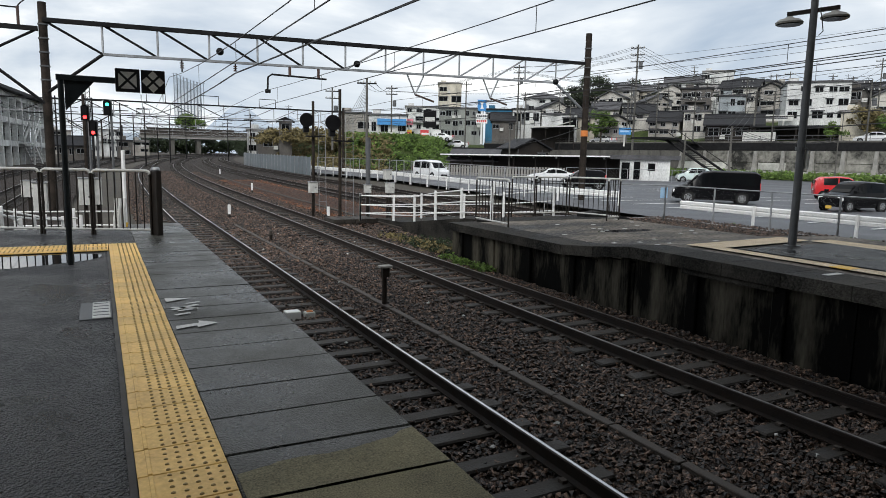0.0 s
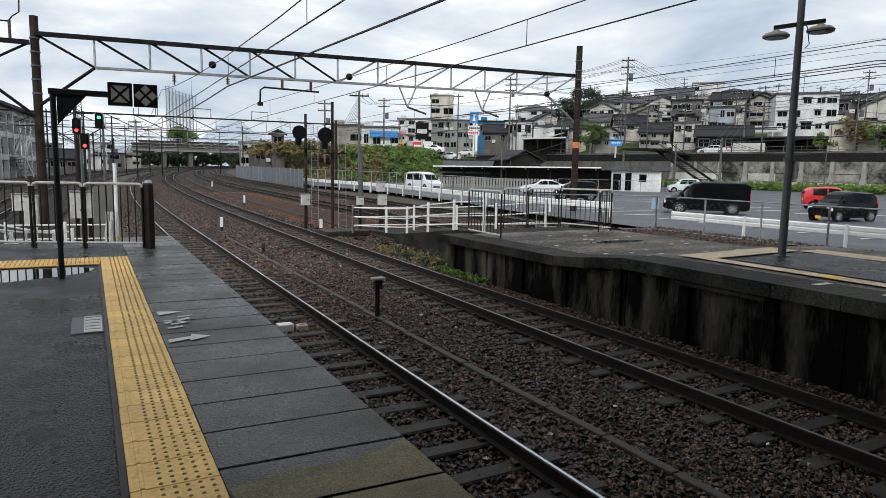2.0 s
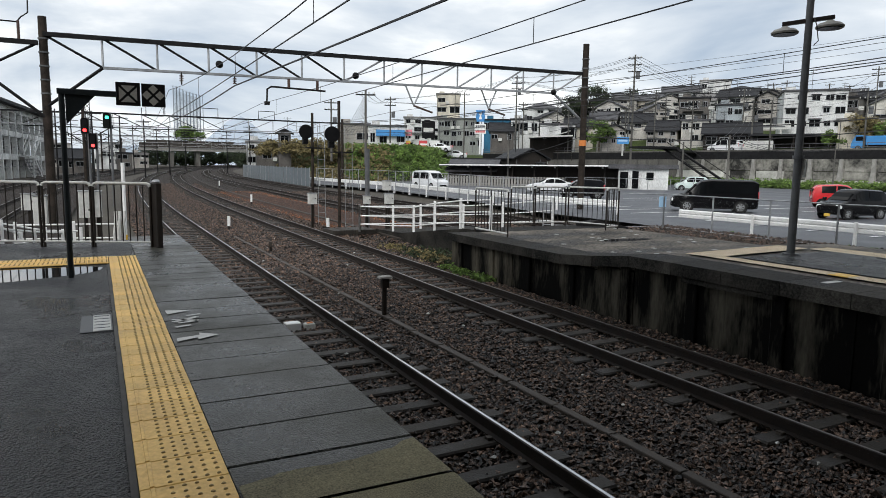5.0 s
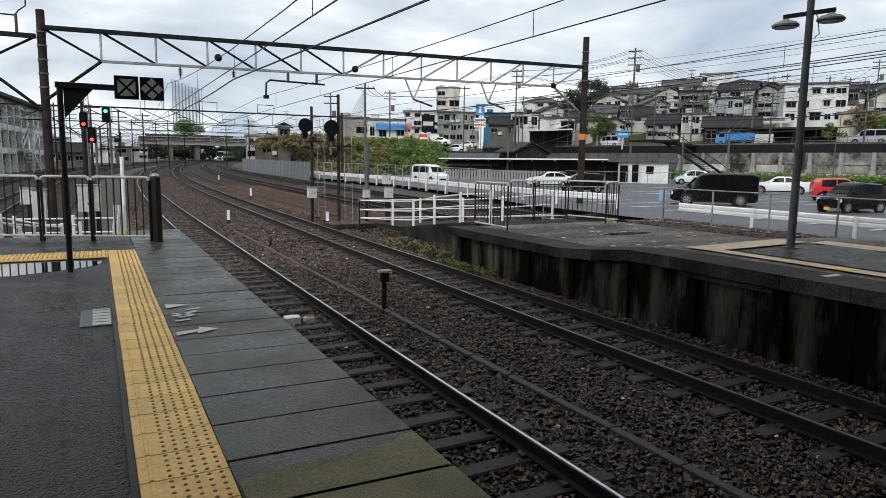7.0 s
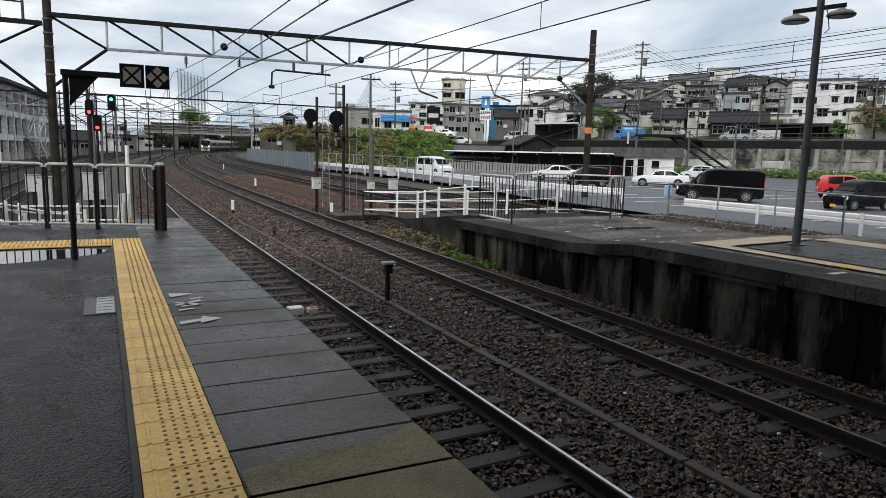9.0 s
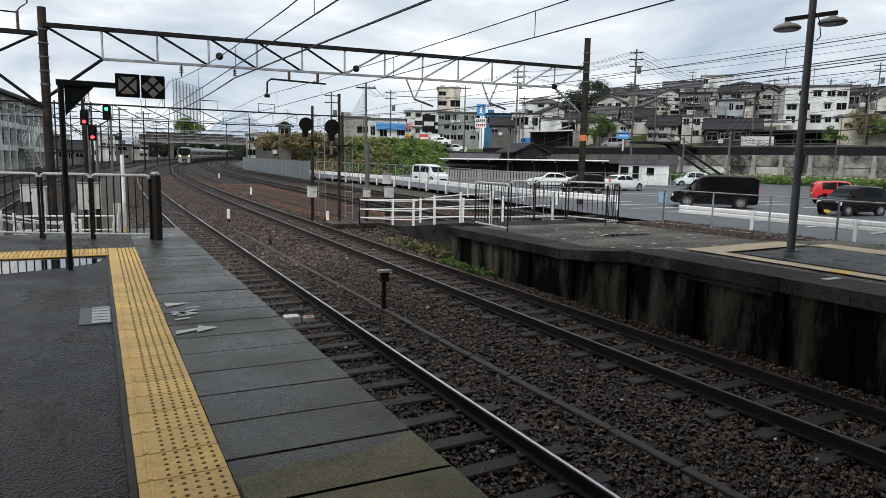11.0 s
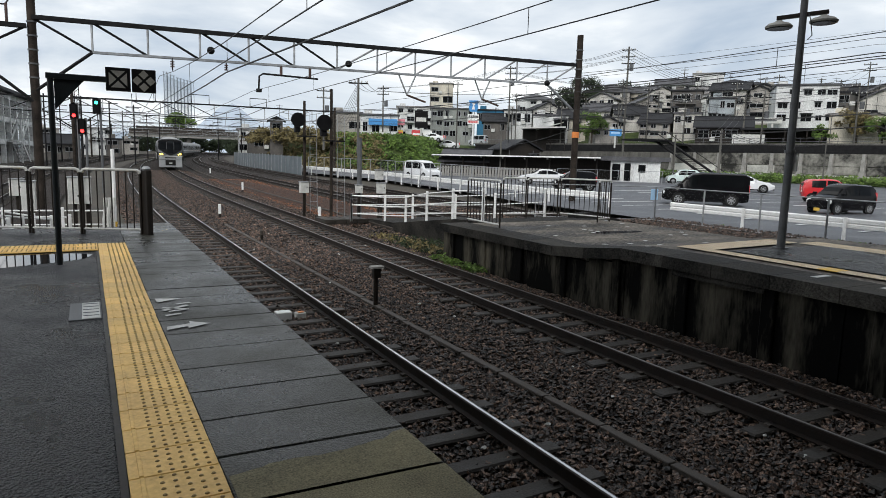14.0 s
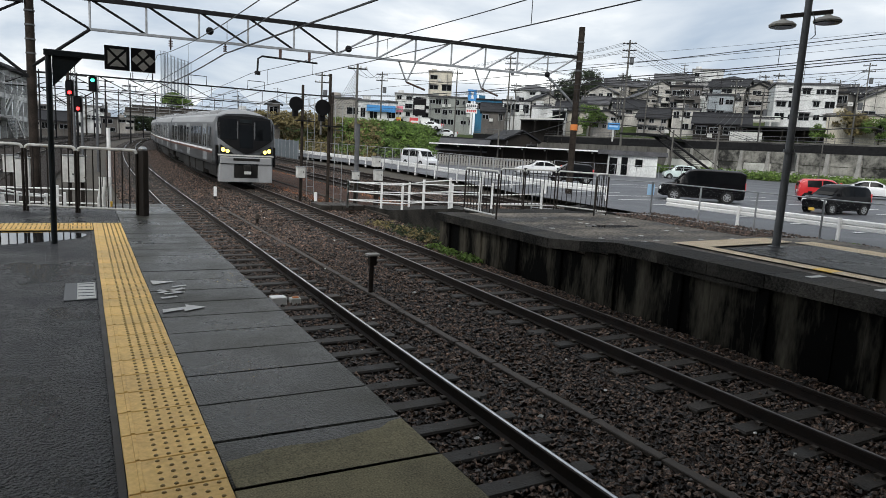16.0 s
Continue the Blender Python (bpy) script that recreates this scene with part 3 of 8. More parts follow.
for i in range(34):
    y = -1.483 + 0.4965 * i
    again("edge_slab", dry if y < 2.7 else slab, near,
          pose(0.505 + random.uniform(-0.003, 0.003), y, -0.002 + random.uniform(-0.0018, 0.0018), random.uniform(-0.12, 0.12), random.uniform(-0.12, 0.12), random.uniform(-0.15, 0.15)))
# a damp margin creeping over the dry slabs under the roof's edge
g = Geo()
ring = []
for i in range(25):
    x = 0.52 + 0.98 * i / 24
    ring.append((x, 3.03 + 0.05 * (x - 0.5) + 0.05 * noise.noise((x * 3.1, 1, 0)) + 0.02 * noise.noise((x * 13, 5, 0)) + 0.10 * smoothstep(1.2, 1.52, x)))
thing("dry_stain", Geo().add([(x, 2.755 - 0.03 * (x - 0.505), 0.0045) for x, y in ring] + [(x, y, 0.0045) for x, y in ring], [(i, i + 1, 26 + i, 25 + i) for i in range(24)]), DRY,
      "irregular dry patch on the concrete slab under the roof's edge", "stain", kind="structure")

# tactile paving: bar and five rows of domes on each tile


def dome(geo, x, y, r, h, k):
    n = 8
    vs = [(x + r * math.cos(2 * math.pi * i / n), y + r * math.sin(2 * math.pi * i / n), 0.0) for i in range(n)]
    vs += [(x + r * 0.62 * math.cos(2 * math.pi * i / n), y + r * 0.62 * math.sin(2 * math.pi * i / n), h) for i in range(n)]
    geo.add(vs, [(i, (i + 1) % n, n + (i + 1) % n, n + i) for i in range(n)] + [tuple(range(n, 2 * n))], k=k)


g = Geo().box(-0.199, -0.1475, -0.012, 0.199, 0.1475, 0.0, c=0.004)
g.box(-0.155, -0.142, 0.0, -0.133, 0.142, 0.005, c=0.003)
for i in range(5):
    for j in range(5):
        dome(g, -0.065 + 0.0555 * i, -0.12 + 0.06 * j, 0.0115, 0.005, 1)
TILE = g.mesh("tactile_tile", [YELLOW, DOT])
strip = thing("tactile_strip", None, label="yellow tactile paving strip with domes along the platform edge", category="tactile paving", group="tactile strips", kind="structure")
for i in range(43):
    again("tactile_tile", TILE, strip, pose(0.302 + random.uniform(-0.0015, 0.0015), -0.901 + 0.30 * i, 0.012, 0, 0, random.uniform(-0.2, 0.2)))
cross = thing("tactile_strip", None, label="yellow tactile paving strip crossing the platform's end, puddle beside it", category="tactile paving", group="tactile strips", kind="structure")
for i in range(10):
    for row in (11.28, 11.68):
        again("tactile_tile", TILE, cross, pose(-0.055 - 0.30 * i, row, 0.012, 0, 0, 90 + random.uniform(-0.4, 0.4)))

# puddle
g = Geo()
pts = [(-2.7, 10.2), (-1.9, 9.9), (-1.2, 9.75), (-0.6, 10.0), (-0.15, 10.25), (-0.02, 10.5), (0.02, 10.8), (-0.4, 11.0), (-1.2, 11.04), (-2.7, 11.04)]
soft = []
for i in range(len(pts)):
    a, b = Vector(pts[i]), Vector(pts[(i + 1) % len(pts)])
    soft += [tuple(a.lerp(b, 0.25)), tuple(a.lerp(b, 0.75))]
g.add([(x, y, -0.008) for x, y in soft], [tuple(range(len(soft)))])
thing("puddle", g, WATER, "still rain puddle reflecting the railing", "puddle", kind="structure")

# inspection cover with a pale plate
cover = thing("inspection_cover", None, label="square steel inspection cover with a pale plate in the asphalt", category="manhole cover")
part("frame", Geo().box(-0.205, 6.55, -0.02, 0.065, 7.28, -0.004, c=0.004), GREYPAINT, cover)
part("plate", Geo().box(-0.10, 6.56, -0.01, 0.05, 7.26, 0.002, c=0.003), OFFWHITE, cover, "pale worn plate with ribs")
for i in range(5):
    part("rib", Geo().box(-0.09, 6.66 + 0.13 * i, 0.0, 0.04, 6.68 + 0.13 * i, 0.005), GREYPAINT, cover)

# painted boarding marks on the slabs
def mark(geo, label):
    thing("platform_mark", geo, OFFWHITE, label, "platform marking", group="boarding marks", kind="structure")


g = Geo().add([(0.545, 5.97, 0.006), (0.74, 6.02, 0.006), (0.745, 6.10, 0.006), (0.90, 5.97, 0.006), (0.71, 5.86, 0.006), (0.715, 5.93, 0.006), (0.54, 5.86, 0.006)], [tuple(range(7))])
mark(g, "white painted arrow pointing to the track")
g = Geo().add([(0.55, 7.20, 0.006), (0.80, 7.12, 0.006), (0.56, 7.00, 0.006)], [(0, 1, 2)])
mark(g, "white painted triangle on the slab")
g = Geo()
for a, b, w in (((0.58, 6.62), (0.82, 6.78), 0.03), ((0.58, 6.74), (0.80, 6.60), 0.025), ((0.62, 6.56), (0.80, 6.60), 0.02), ((0.58, 6.40), (0.72, 6.44), 0.025), ((0.72, 6.86), (0.86, 6.90), 0.02)):
    a, b = Vector(a), Vector(b)
    t = (b - a).normalized().orthogonal() * w
    g.add([(*(a - t), 0.006), (*(b - t), 0.006), (*(b + t), 0.006), (*(a + t), 0.006)], [(0, 1, 2, 3)])
mark(g, "white painted strokes of a worn boarding mark")

# roof over the waiting area behind the camera, beyond the view
roof = thing("canopy_near", None, label="platform roof on steel posts", category="platform canopy", kind="structure")
part("roof_sheet", Geo().box(-2.85, -16, 3.0, 1.75, 2.35, 3.12), GIRDER, roof)
for y in (-12, -7, -2):
    part("post", Geo().cyl((-1.6, y, -0.02), (-1.6, y, 3.0), 0.09), GREYPAINT, roof)
# second roof, out of view, added to shade the far platform and its wall
roof = thing("canopy_far", None, label="unseen roof added on steel posts to shade the opposite platform", category="platform canopy", kind="structure")
part("roof_sheet", Geo().box(8.45, -18, 3.3, 14.5, 4.1, 3.42), GIRDER, roof)
for y in (-14, -8, -2):
    part("post", Geo().cyl((11.5, y, -0.02), (11.5, y, 3.3), 0.09), GREYPAINT, roof)

# unseen block over the tracks behind the camera, added to darken the near ground
hall = thing("station_hall", None, label="unseen plain hall added above the tracks to block sky light", category="station building", kind="structure")
part("wall", Geo().box(-16, -46, 4.3, 30, 3.4, 11.5), DARKCONC, hall)
for x in (-6.3, 4.95, 15.8):
    part("pier", Geo().box(x - 0.5, -40, -1.6, x + 0.5, -14, 4.5), DARKCONC, hall)


def railing(a, b, height, bars, label, mats=(BROWN, OFFWHITE)):
    """Panel railing: posts, balusters, a pale rounded top and bottom tube."""
    a, b = Vector(a), Vector(b)
    ob = thing("railing", None, label=label, category="railing", group="platform end railings")
    up = Vector((0, 0, height))
    d = (b - a).normalized()
    lo = Vector((0, 0, 0.09))
    r = 0.06
    top = Geo().tube([a + up - Vector((0, 0, r)), a + up + d * r * 0.3 - Vector((0, 0, r * 0.3)), a + up + d * r, b + up - d * r, b + up - d * r * 0.3 - Vector((0, 0, r * 0.3)), b + up - Vector((0, 0, r))], 0.027, 8)
    part("top_rail", top, mats[1], ob, "pale metal top tube", smooth=True)
    part("bottom_rail", Geo().tube([a + lo, b + lo], 0.022, 8), mats[1], ob, smooth=True)
    for p in (a, b):
        part("post", Geo().cyl(p - Vector((0, 0, 0.03)), p + up - Vector((0, 0, r)), 0.023, n=8), mats[0], ob, smooth=True)
    n = bars
    for i in range(1, n):
        p = a.lerp(b, i / n)
        part("baluster", Geo().cyl(p + lo, p + up - Vector((0, 0, 0.02)), 0.0115, n=6), mats[0], ob)
    return ob


railing((-2.55, 14.62, 0), (-0.95, 13.86, 0), 1.16, 12, "long brown barred railing with a pale top tube")
railing((-0.90, 13.84, 0), (-0.13, 13.48, 0), 1.16, 7, "short brown barred railing panel with a pale rounded tube")
railing((-0.09, 13.46, 0), (0.83, 13.05, 0), 1.16, 8, "brown barred railing panel beside the square end post")
end = thing("railing_end_post", None, label="square brown steel end post with a pale cap", category="post")
part("post", Geo().box(-0.05, -0.115, -0.02, 0.05, 0.115, 1.17, pose(0.93, 12.98, 0, 0, 0, 20), c=0.01), BROWN, end)
part("cap", Geo().ball((0.93, 12.98, 1.19), 0.075, 10, 0.7), GALV, end, smooth=True)

# indicator board on its post
ind = thing("indicator_board", None, label="black indicator board with white diamonds on a dark cantilever post", category="signal board")
part("post", Geo().cyl((-0.37, 9.92, -0.03), (-0.37, 9.92, 2.44), 0.036, n=10), SLATE, ind, smooth=True)
part("arm", Geo().box(-0.42, 9.88, 2.39, 0.27, 9.98, 2.46, pose(0, 0, 0), c=0.008), SLATE, ind)
part("gusset", Geo().prism([(-0.33, 2.40), (0.02, 2.40), (-0.33, 2.00)], 9.905, 9.935), SLATE, ind)
for bx, kind_ in ((0.42, "cross"), (0.74, "diamond")):
    board = part("panel", Geo().box(-0.152, -0.03, -0.155, 0.152, 0.03, 0.155, c=0.006), BLACK, ind, "black square panel", at=pose(bx, 10.16, 2.46, 0, 0, -4))
    if kind_ == "cross":
        for q in (0, 90, 180, 270):
            c, s = math.cos(radians(q)), math.sin(radians(q))
            tri = [(0, -0.022), (0.090, -0.112), (-0.090, -0.112)]
            part("triangle", Geo().prism([(x * c - z * s, x * s + z * c) for x, z in tri], -0.036, -0.028), CONCRETE, board)
    else:
        for cx, cz in ((0, 0.084), (0.084, 0), (0, -0.084), (-0.084, 0)):
            part("diamond", Geo().prism([(cx - 0.062, cz), (cx, cz + 0.062), (cx + 0.062, cz), (cx, cz - 0.062)], -0.036, -0.028), CONCRETE, board)
part("bracket", Geo().tube([(0.58, 10.16, 2.28), (0.58, 10.16, 2.18), (0.86, 10.16, 2.18), (0.86, 10.16, 2.30)], 0.006, 6), SLATE, ind)

# ---- far platform: raised part, ramp and old lower part ----
far_p = thing("platform_far", None, label="old stained concrete platform, raised at one end", category="platform", kind="structure")
prof = [(-14, 0.0), (8.7, 0.0), (10.5, -0.215), (15.7, -0.225)]


def prof_z(y):
    for (a, za), (b, zb) in zip(prof, prof[1:]):
        if y <= b:
            return za + (zb - za) * (y - a) / (b - a)
    return prof[-1][1]


def run(geo, x0, x1, z_top, z_bot, y0=-14.0, y1=15.7, k=0):
    """A body with the platform's long profile between two x."""
    cut = [y0] + [p for p, _ in prof if y0 < p < y1] + [y1]
    rings = [[(x0, y, prof_z(y) + z_top), (x1, y, prof_z(y) + z_top), (x1, y, z_bot), (x0, y, z_bot)] for y in cut]
    return geo.loft(rings, k=k)


part("platform_core", run(Geo(), 8.66, 14.35, -0.02, -1.6), [OLDTOP], far_p)
for i in range(30):
    y0 = -14 + 0.99 * i
    w = 0.018 if i % 4 == 2 else 0.0
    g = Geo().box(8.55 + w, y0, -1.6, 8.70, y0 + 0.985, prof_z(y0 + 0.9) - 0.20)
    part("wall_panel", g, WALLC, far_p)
    part("coping", Geo().loft([[(8.40, y, prof_z(y) + 0.004), (9.25, y, prof_z(y) + 0.006), (9.25, y, prof_z(y) - 0.20), (8.40, y, prof_z(y) - 0.20)] for y in (y0 + 0.006, y0 + 0.984)]), EDGE2, far_p)
for i in range(8):
    y = 4.2 + 1.55 * i
    part("pier", Geo().box(8.49, y, -1.5, 8.56, y + 0.22, prof_z(y) - 0.21, c=0.015), WALLC, far_p)
part("rubble_edge", Geo().box(8.43, 5.9, -0.29, 8.54, 7.6, -0.205, c=0.02), EDGE2, far_p)

ft = thing("tactile_strip", None, label="pale worn tactile paving strip in a bend on the far platform", category="tactile paving", group="tactile strips", kind="structure")
g = Geo().box(-0.149, -0.149, -0.01, 0.149, 0.149, 0.0, c=0.003)
for i in range(5):
    for j in range(5):
        dome(g, -0.116 + 0.058 * i, -0.116 + 0.058 * j, 0.0135, 0.005, 1)
PALE = g.mesh("tactile_tile", [PALEYELLOW, DOTPALE])
AMB = Geo().box(-0.149, -0.149, -0.01, 0.149, 0.149, 0.002, c=0.003).mesh("tactile_tile", AMBER)


def strip_run(a, b, rows):
    a, b = Vector(a), Vector(b)
    d = (b - a).normalized()
    t = Vector((-d.y, d.x))
    n = int((b - a).length / 0.3)
    for i in range(n):
        for r in range(rows):
            p = a + d * (0.3 * i + 0.15) + t * (0.3 * (r - (rows - 1) / 2))
            again("tactile_tile", AMB if (rows == 1 and i == 7) else PALE, ft, pose(p.x, p.y, 0.014, 0, 0, math.degrees(math.atan2(d.y, d.x))))


strip_run((9.65, 8.28), (12.8, 8.52), 2)
strip_run((9.80, 8.0), (9.80, 0.2), 1)
strip_run((12.95, 8.15), (12.95, 0.2), 2)
g = Geo().box(10.1, -2, 0.0, 12.6, 7.75, 0.012)
thing("asphalt_infill", g, ASPHALT, "dark asphalt panel between the pale strips", "platform surface", kind="structure")
for dx, dy in ((0, 0), (0.05, 0.9)):
    mark(Geo().box(8.85 + dx, 5.4 - dy, 0.008, 9.2 + dx, 5.5 - dy, 0.012), "white painted bar on the far platform")
rg2 = random.Random(11)
bits = thing("pale_patches", None, label="small pale mortar patches on the old platform", category="stain", kind="structure")
for i in range(26):
    x, y = rg2.uniform(8.8, 14.1), rg2.uniform(9.2, 15.4)
    part("patch", Geo().box(x - 0.05, y - 0.04, prof_z(y) - 0.02, x + 0.05, y + 0.04, prof_z(y) - 0.011), OFFWHITE, bits)
g = Geo().add([(11.9 + 0.9 * math.cos(a), 12.6 + 0.25 * math.sin(a), -0.236) for a in [i * math.pi / 8 for i in range(16)]], [tuple(range(16))])
thing("puddle", g, WATER, "thin puddle on the old platform", "puddle", kind="structure")

zf = -0.225
R = "brown barred railing with a pale tube on the old platform"
railing((9.40, 15.9, zf), (9.32, 14.12, zf), 1.22, 10, R)
railing((11.62, 17.45, zf - 0.04), (12.42, 17.34, zf - 0.04), 1.24, 6, R)
railing((12.48, 17.33, zf - 0.04), (13.66, 17.27, zf - 0.04), 1.24, 8, R)
railing((13.72, 17.2, zf - 0.02), (14.0, 15.15, zf), 1.22, 10, R)
railing((13.35, 14.95, zf), (13.96, 15.1, zf), 1.22, 5, R)

# white stepped ramp fence beyond the platform
ramp = thing("ramp", Geo().loft([[(9.85, y, z), (14.2, y, z), (14.2, y, -1.7), (9.85, y, -1.7)] for y, z in ((15.7, -0.24), (17.4, -0.30), (22.0, -0.86), (24.6, -0.94))]), EDGE2,
             "sloping concrete ramp down to the tracks", "ramp", kind="structure")


def white_fence(points, label):
    ob = thing("white_fence", None, label=label, category="fence", group="white ramp fences")
    pts = [Vector(p) for p in points]
    for p in pts:
        part("post", Geo().box(-0.036, -0.036, -0.05, 0.036, 0.036, 1.02, pose(*p), c=0.008), WHITE, ob)
    for a, b in zip(pts, pts[1:]):
        for h in (0.25, 0.58, 0.94):
            part("rail", Geo().cyl(a + Vector((0, 0, h)), b + Vector((0, 0, h)), 0.021, n=6), WHITE, ob, smooth=True)
    return ob


white_fence([(9.0, 24.1, -0.93), (9.9, 22.9, -0.92), (10.3, 21.9, -0.86), (10.1, 19.8, -0.60), (10.1, 18.0, -0.42), (10.1, 16.2, -0.3)], "white painted tube fence rising along the ramp")
white_fence([(9.0, 24.1, -0.93), (11.5, 23.8, -0.93), (13.2, 23.3, -0.92), (13.3, 20.5, -0.70), (13.4, 17.6, -0.4)], "white painted tube fence on the ramp's other side")
boards = thing("track_crossing", None, label="low timber crossing boards at the ramp's foot", category="crossing", kind="structure")
for i in range(4):
    part("board", Geo().box(8.0 + 0.45 * i, 24.3, -1.1, 8.42 + 0.45 * i, 25.6, -0.93, c=0.01), SLEEPER, boards)

# lamp post on the far platform
lp = thing("platform_lamp", None, label="grey steel lamp post with two saucer lamps", category="street lamp")
part("pole", Geo().cyl((11.41, 7.71, -0.02), (11.43, 7.72, 5.2), 0.075, 0.06, n=12), GREYPAINT, lp, smooth=True)
part("collar", Geo().cyl((11.41, 7.71, 1.78), (11.41, 7.71, 1.84), 0.10, n=12), GREYPAINT, lp)
part("base_flange", Geo().cyl((11.41, 7.71, -0.01), (11.41, 7.71, 0.03), 0.15, n=12), GREYPAINT, lp)
part("number_plate", Geo().box(11.49, 7.60, 1.45, 11.51, 7.68, 1.78), OFFWHITE, lp)
part("arm", Geo().box(-0.43, -0.035, -0.035, 0.40, 0.035, 0.035, pose(11.43, 7.72, 4.24, 0, -4, -56), c=0.008), BROWN, lp)
for s in (-1, 1):
    c = pose(11.43, 7.72, 0, 0, 0, -56) @ Vector((0.33 if s > 0 else -0.38, 0, 4.085 + s * 0.025))
    rings = [[(c.x + r * math.cos(a), c.y + r * math.sin(a), c.z + z) for a in [2 * math.pi * i / 16 for i in range(16)]] for r, z in ((0.225, -0.03), (0.235, 0.0), (0.18, 0.05), (0.09, 0.075), (0.04, 0.11))]
    part("shade", Geo().loft(rings), CONCRETE, lp, "pale saucer shade", smooth=True)
    part("lens", Geo().cyl((c.x, c.y, c.z - 0.045), (c.x, c.y, c.z - 0.028), 0.20, n=16), GLASSD, lp)
part("cable", Geo().tube([(11.43, 7.62, 4.25), (11.35, 7.52, 4.12), (11.4, 7.5, 3.85), (11.44, 7.6, 3.8)], 0.009, 5), WIRE, lp)

# lineside things between the tracks
post = thing("marker_post", None, label="short rusty trackside post with a boxed head", category="trackside post")
part("stake", Geo().cyl((4.62, 11.07, -1.4), (4.62, 11.07, -0.62), 0.045, n=10), BROWN, post)
part("head", Geo().box(4.56, 11.01, -0.70, 4.70, 11.13, -0.52, c=0.01), BROWN, post)
part("cap", Geo().box(4.51, 10.98, -0.52, 4.75, 11.16, -0.48, c=0.01), CONCRETE, post)


def marker(x, y, h, label, w=0.055, cap=WHITE):
    ob = thing("track_marker", None, label=label, category="track marker", group="white track markers")
    z = level(x, y)
    part("stake", Geo().box(x - w * 0.8, y - 0.04, z - 0.35, x + w * 0.8, y + 0.04, z - 0.02), BROWN, ob)
    part("cap", Geo().box(x - w, y - 0.05, z - 0.03, x + w, y + 0.05, z + h, c=0.01), cap, ob)


marker(4.73, 28.0, 0.36, "short white marker stake between the rails")
marker(4.77, 20.8, 0.12, "low rusty marker stake in the ballast", 0.045, TROUGH)
marker(8.42, 26.3, 0.35, "white marker stake beside the far track")
marker(8.9, 44.0, 0.45, "white marker stake in the ballast beside the curve")
marker(11.3, 72.0, 0.5, "white marker stake far along the curve")
box_w = thing("track_device", None, label="white boxed track device between the rails", category="track device")
part("box", Geo().box(2.70, 10.74, -1.30, 2.96, 10.94, -1.13, c=0.012), WHITE, box_w)
part("connector", Geo().box(3.04, 10.78, -1.28, 3.22, 10.92, -1.17, c=0.015), OFFWHITE, box_w)
part("orange_tag", Geo().box(3.08, 10.80, -1.17, 3.18, 10.86, -1.155), ORANGE, box_w)
part("cover", Geo().box(3.64, 10.74, -1.28, 3.92, 10.94, -1.17, c=0.012), TROUGH, box_w)


# ---- overhead line ----
def mast(x, y, top, r, label, band=None, rings=4):
    ob = thing("overhead_mast", None, label=label, category="mast", group="overhead line masts")
    z = land(x, y) - 0.2
    part("pole", Geo().cyl((x, y, z), (x, y, top), r, r * 0.86, n=14), POLE, ob, smooth=True)
    for i in range(rings):
        h = top - 0.9 - 0.55 * i
        part("band", Geo().cyl((x, y, h), (x, y, h + 0.06), r * 1.05, n=14), GREYPAINT, ob)
    if band:
        part("orange_band", Geo().cyl((x, y, band), (x, y, band + 0.35), r * 1.04, n=14), ORANGE, ob, "orange marker band")
    return ob


def truss(a, b, depth, panels, r, label, arms=True):
    """Gantry beam: heavy top chord, light bottom chord, uprights and diagonals that lean towards the middle."""
    a, b = Vector(a), Vector(b)
    ob = thing("overhead_gantry", None, label=label, category="gantry", group="overhead line gantries")
    dn = Vector((0, 0, -depth))
    tops = [a.lerp(b, (i + 0.0) / panels) for i in range(panels + 1)]
    d = (b - a).normalized()
    part("top_chord", Geo().box(0, -r * 1.3, -r, (b - a).length, r * 1.3, r, Matrix.Translation(a) @ d.to_track_quat("X", "Z").to_matrix().to_4x4()), GIRDER, ob)
    low = [p + dn for p in tops]
    part("bottom_chord", Geo().box(0, -r, -r * 0.6, (low[-2] - low[1]).length, r, r * 0.6, Matrix.Translation(low[1]) @ d.to_track_quat("X", "Z").to_matrix().to_4x4()), GALV, ob)
    for i in range(1, panels):
        part("upright", Geo().cyl(tops[i], low[i], r * 0.55, n=6), GALV, ob)
    for i in range(panels):
        if i < panels // 2:
            part("diagonal", Geo().cyl(tops[i], low[i + 1], r * 0.6, n=6), GIRDER, ob)
        else:
            part("diagonal", Geo().cyl(low[i], tops[i + 1], r * 0.6, n=6), GALV, ob)
    if arms:
        part("knee_brace", Geo().cyl(low[1], a + dn * 2.45 - d * 0.1, r * 0.8, n=6), GIRDER, ob)
        part("knee_brace", Geo().cyl(low[-2], b + dn * 2.3 + d * 0.1, r * 0.8, n=6), GALV, ob)
    return ob


mast(-1.72, 32, 7.42, 0.185, "tall brown concrete mast with steel bands at the line's side", rings=5)
mast(26.1, 31.6, 9.0, 0.21, "tall brown concrete mast with an orange band", band=3.0)
gantry = truss((-1.72, 31.9, 6.72), (26.0, 31.7, 7.28), 1.22, 13, 0.085, "long steel truss gantry across the tracks")
truss((-1.9, 31.9, 6.35), (-14.0, 32.4, 6.35), 1.2, 6, 0.085, "steel truss gantry over the other side's tracks")

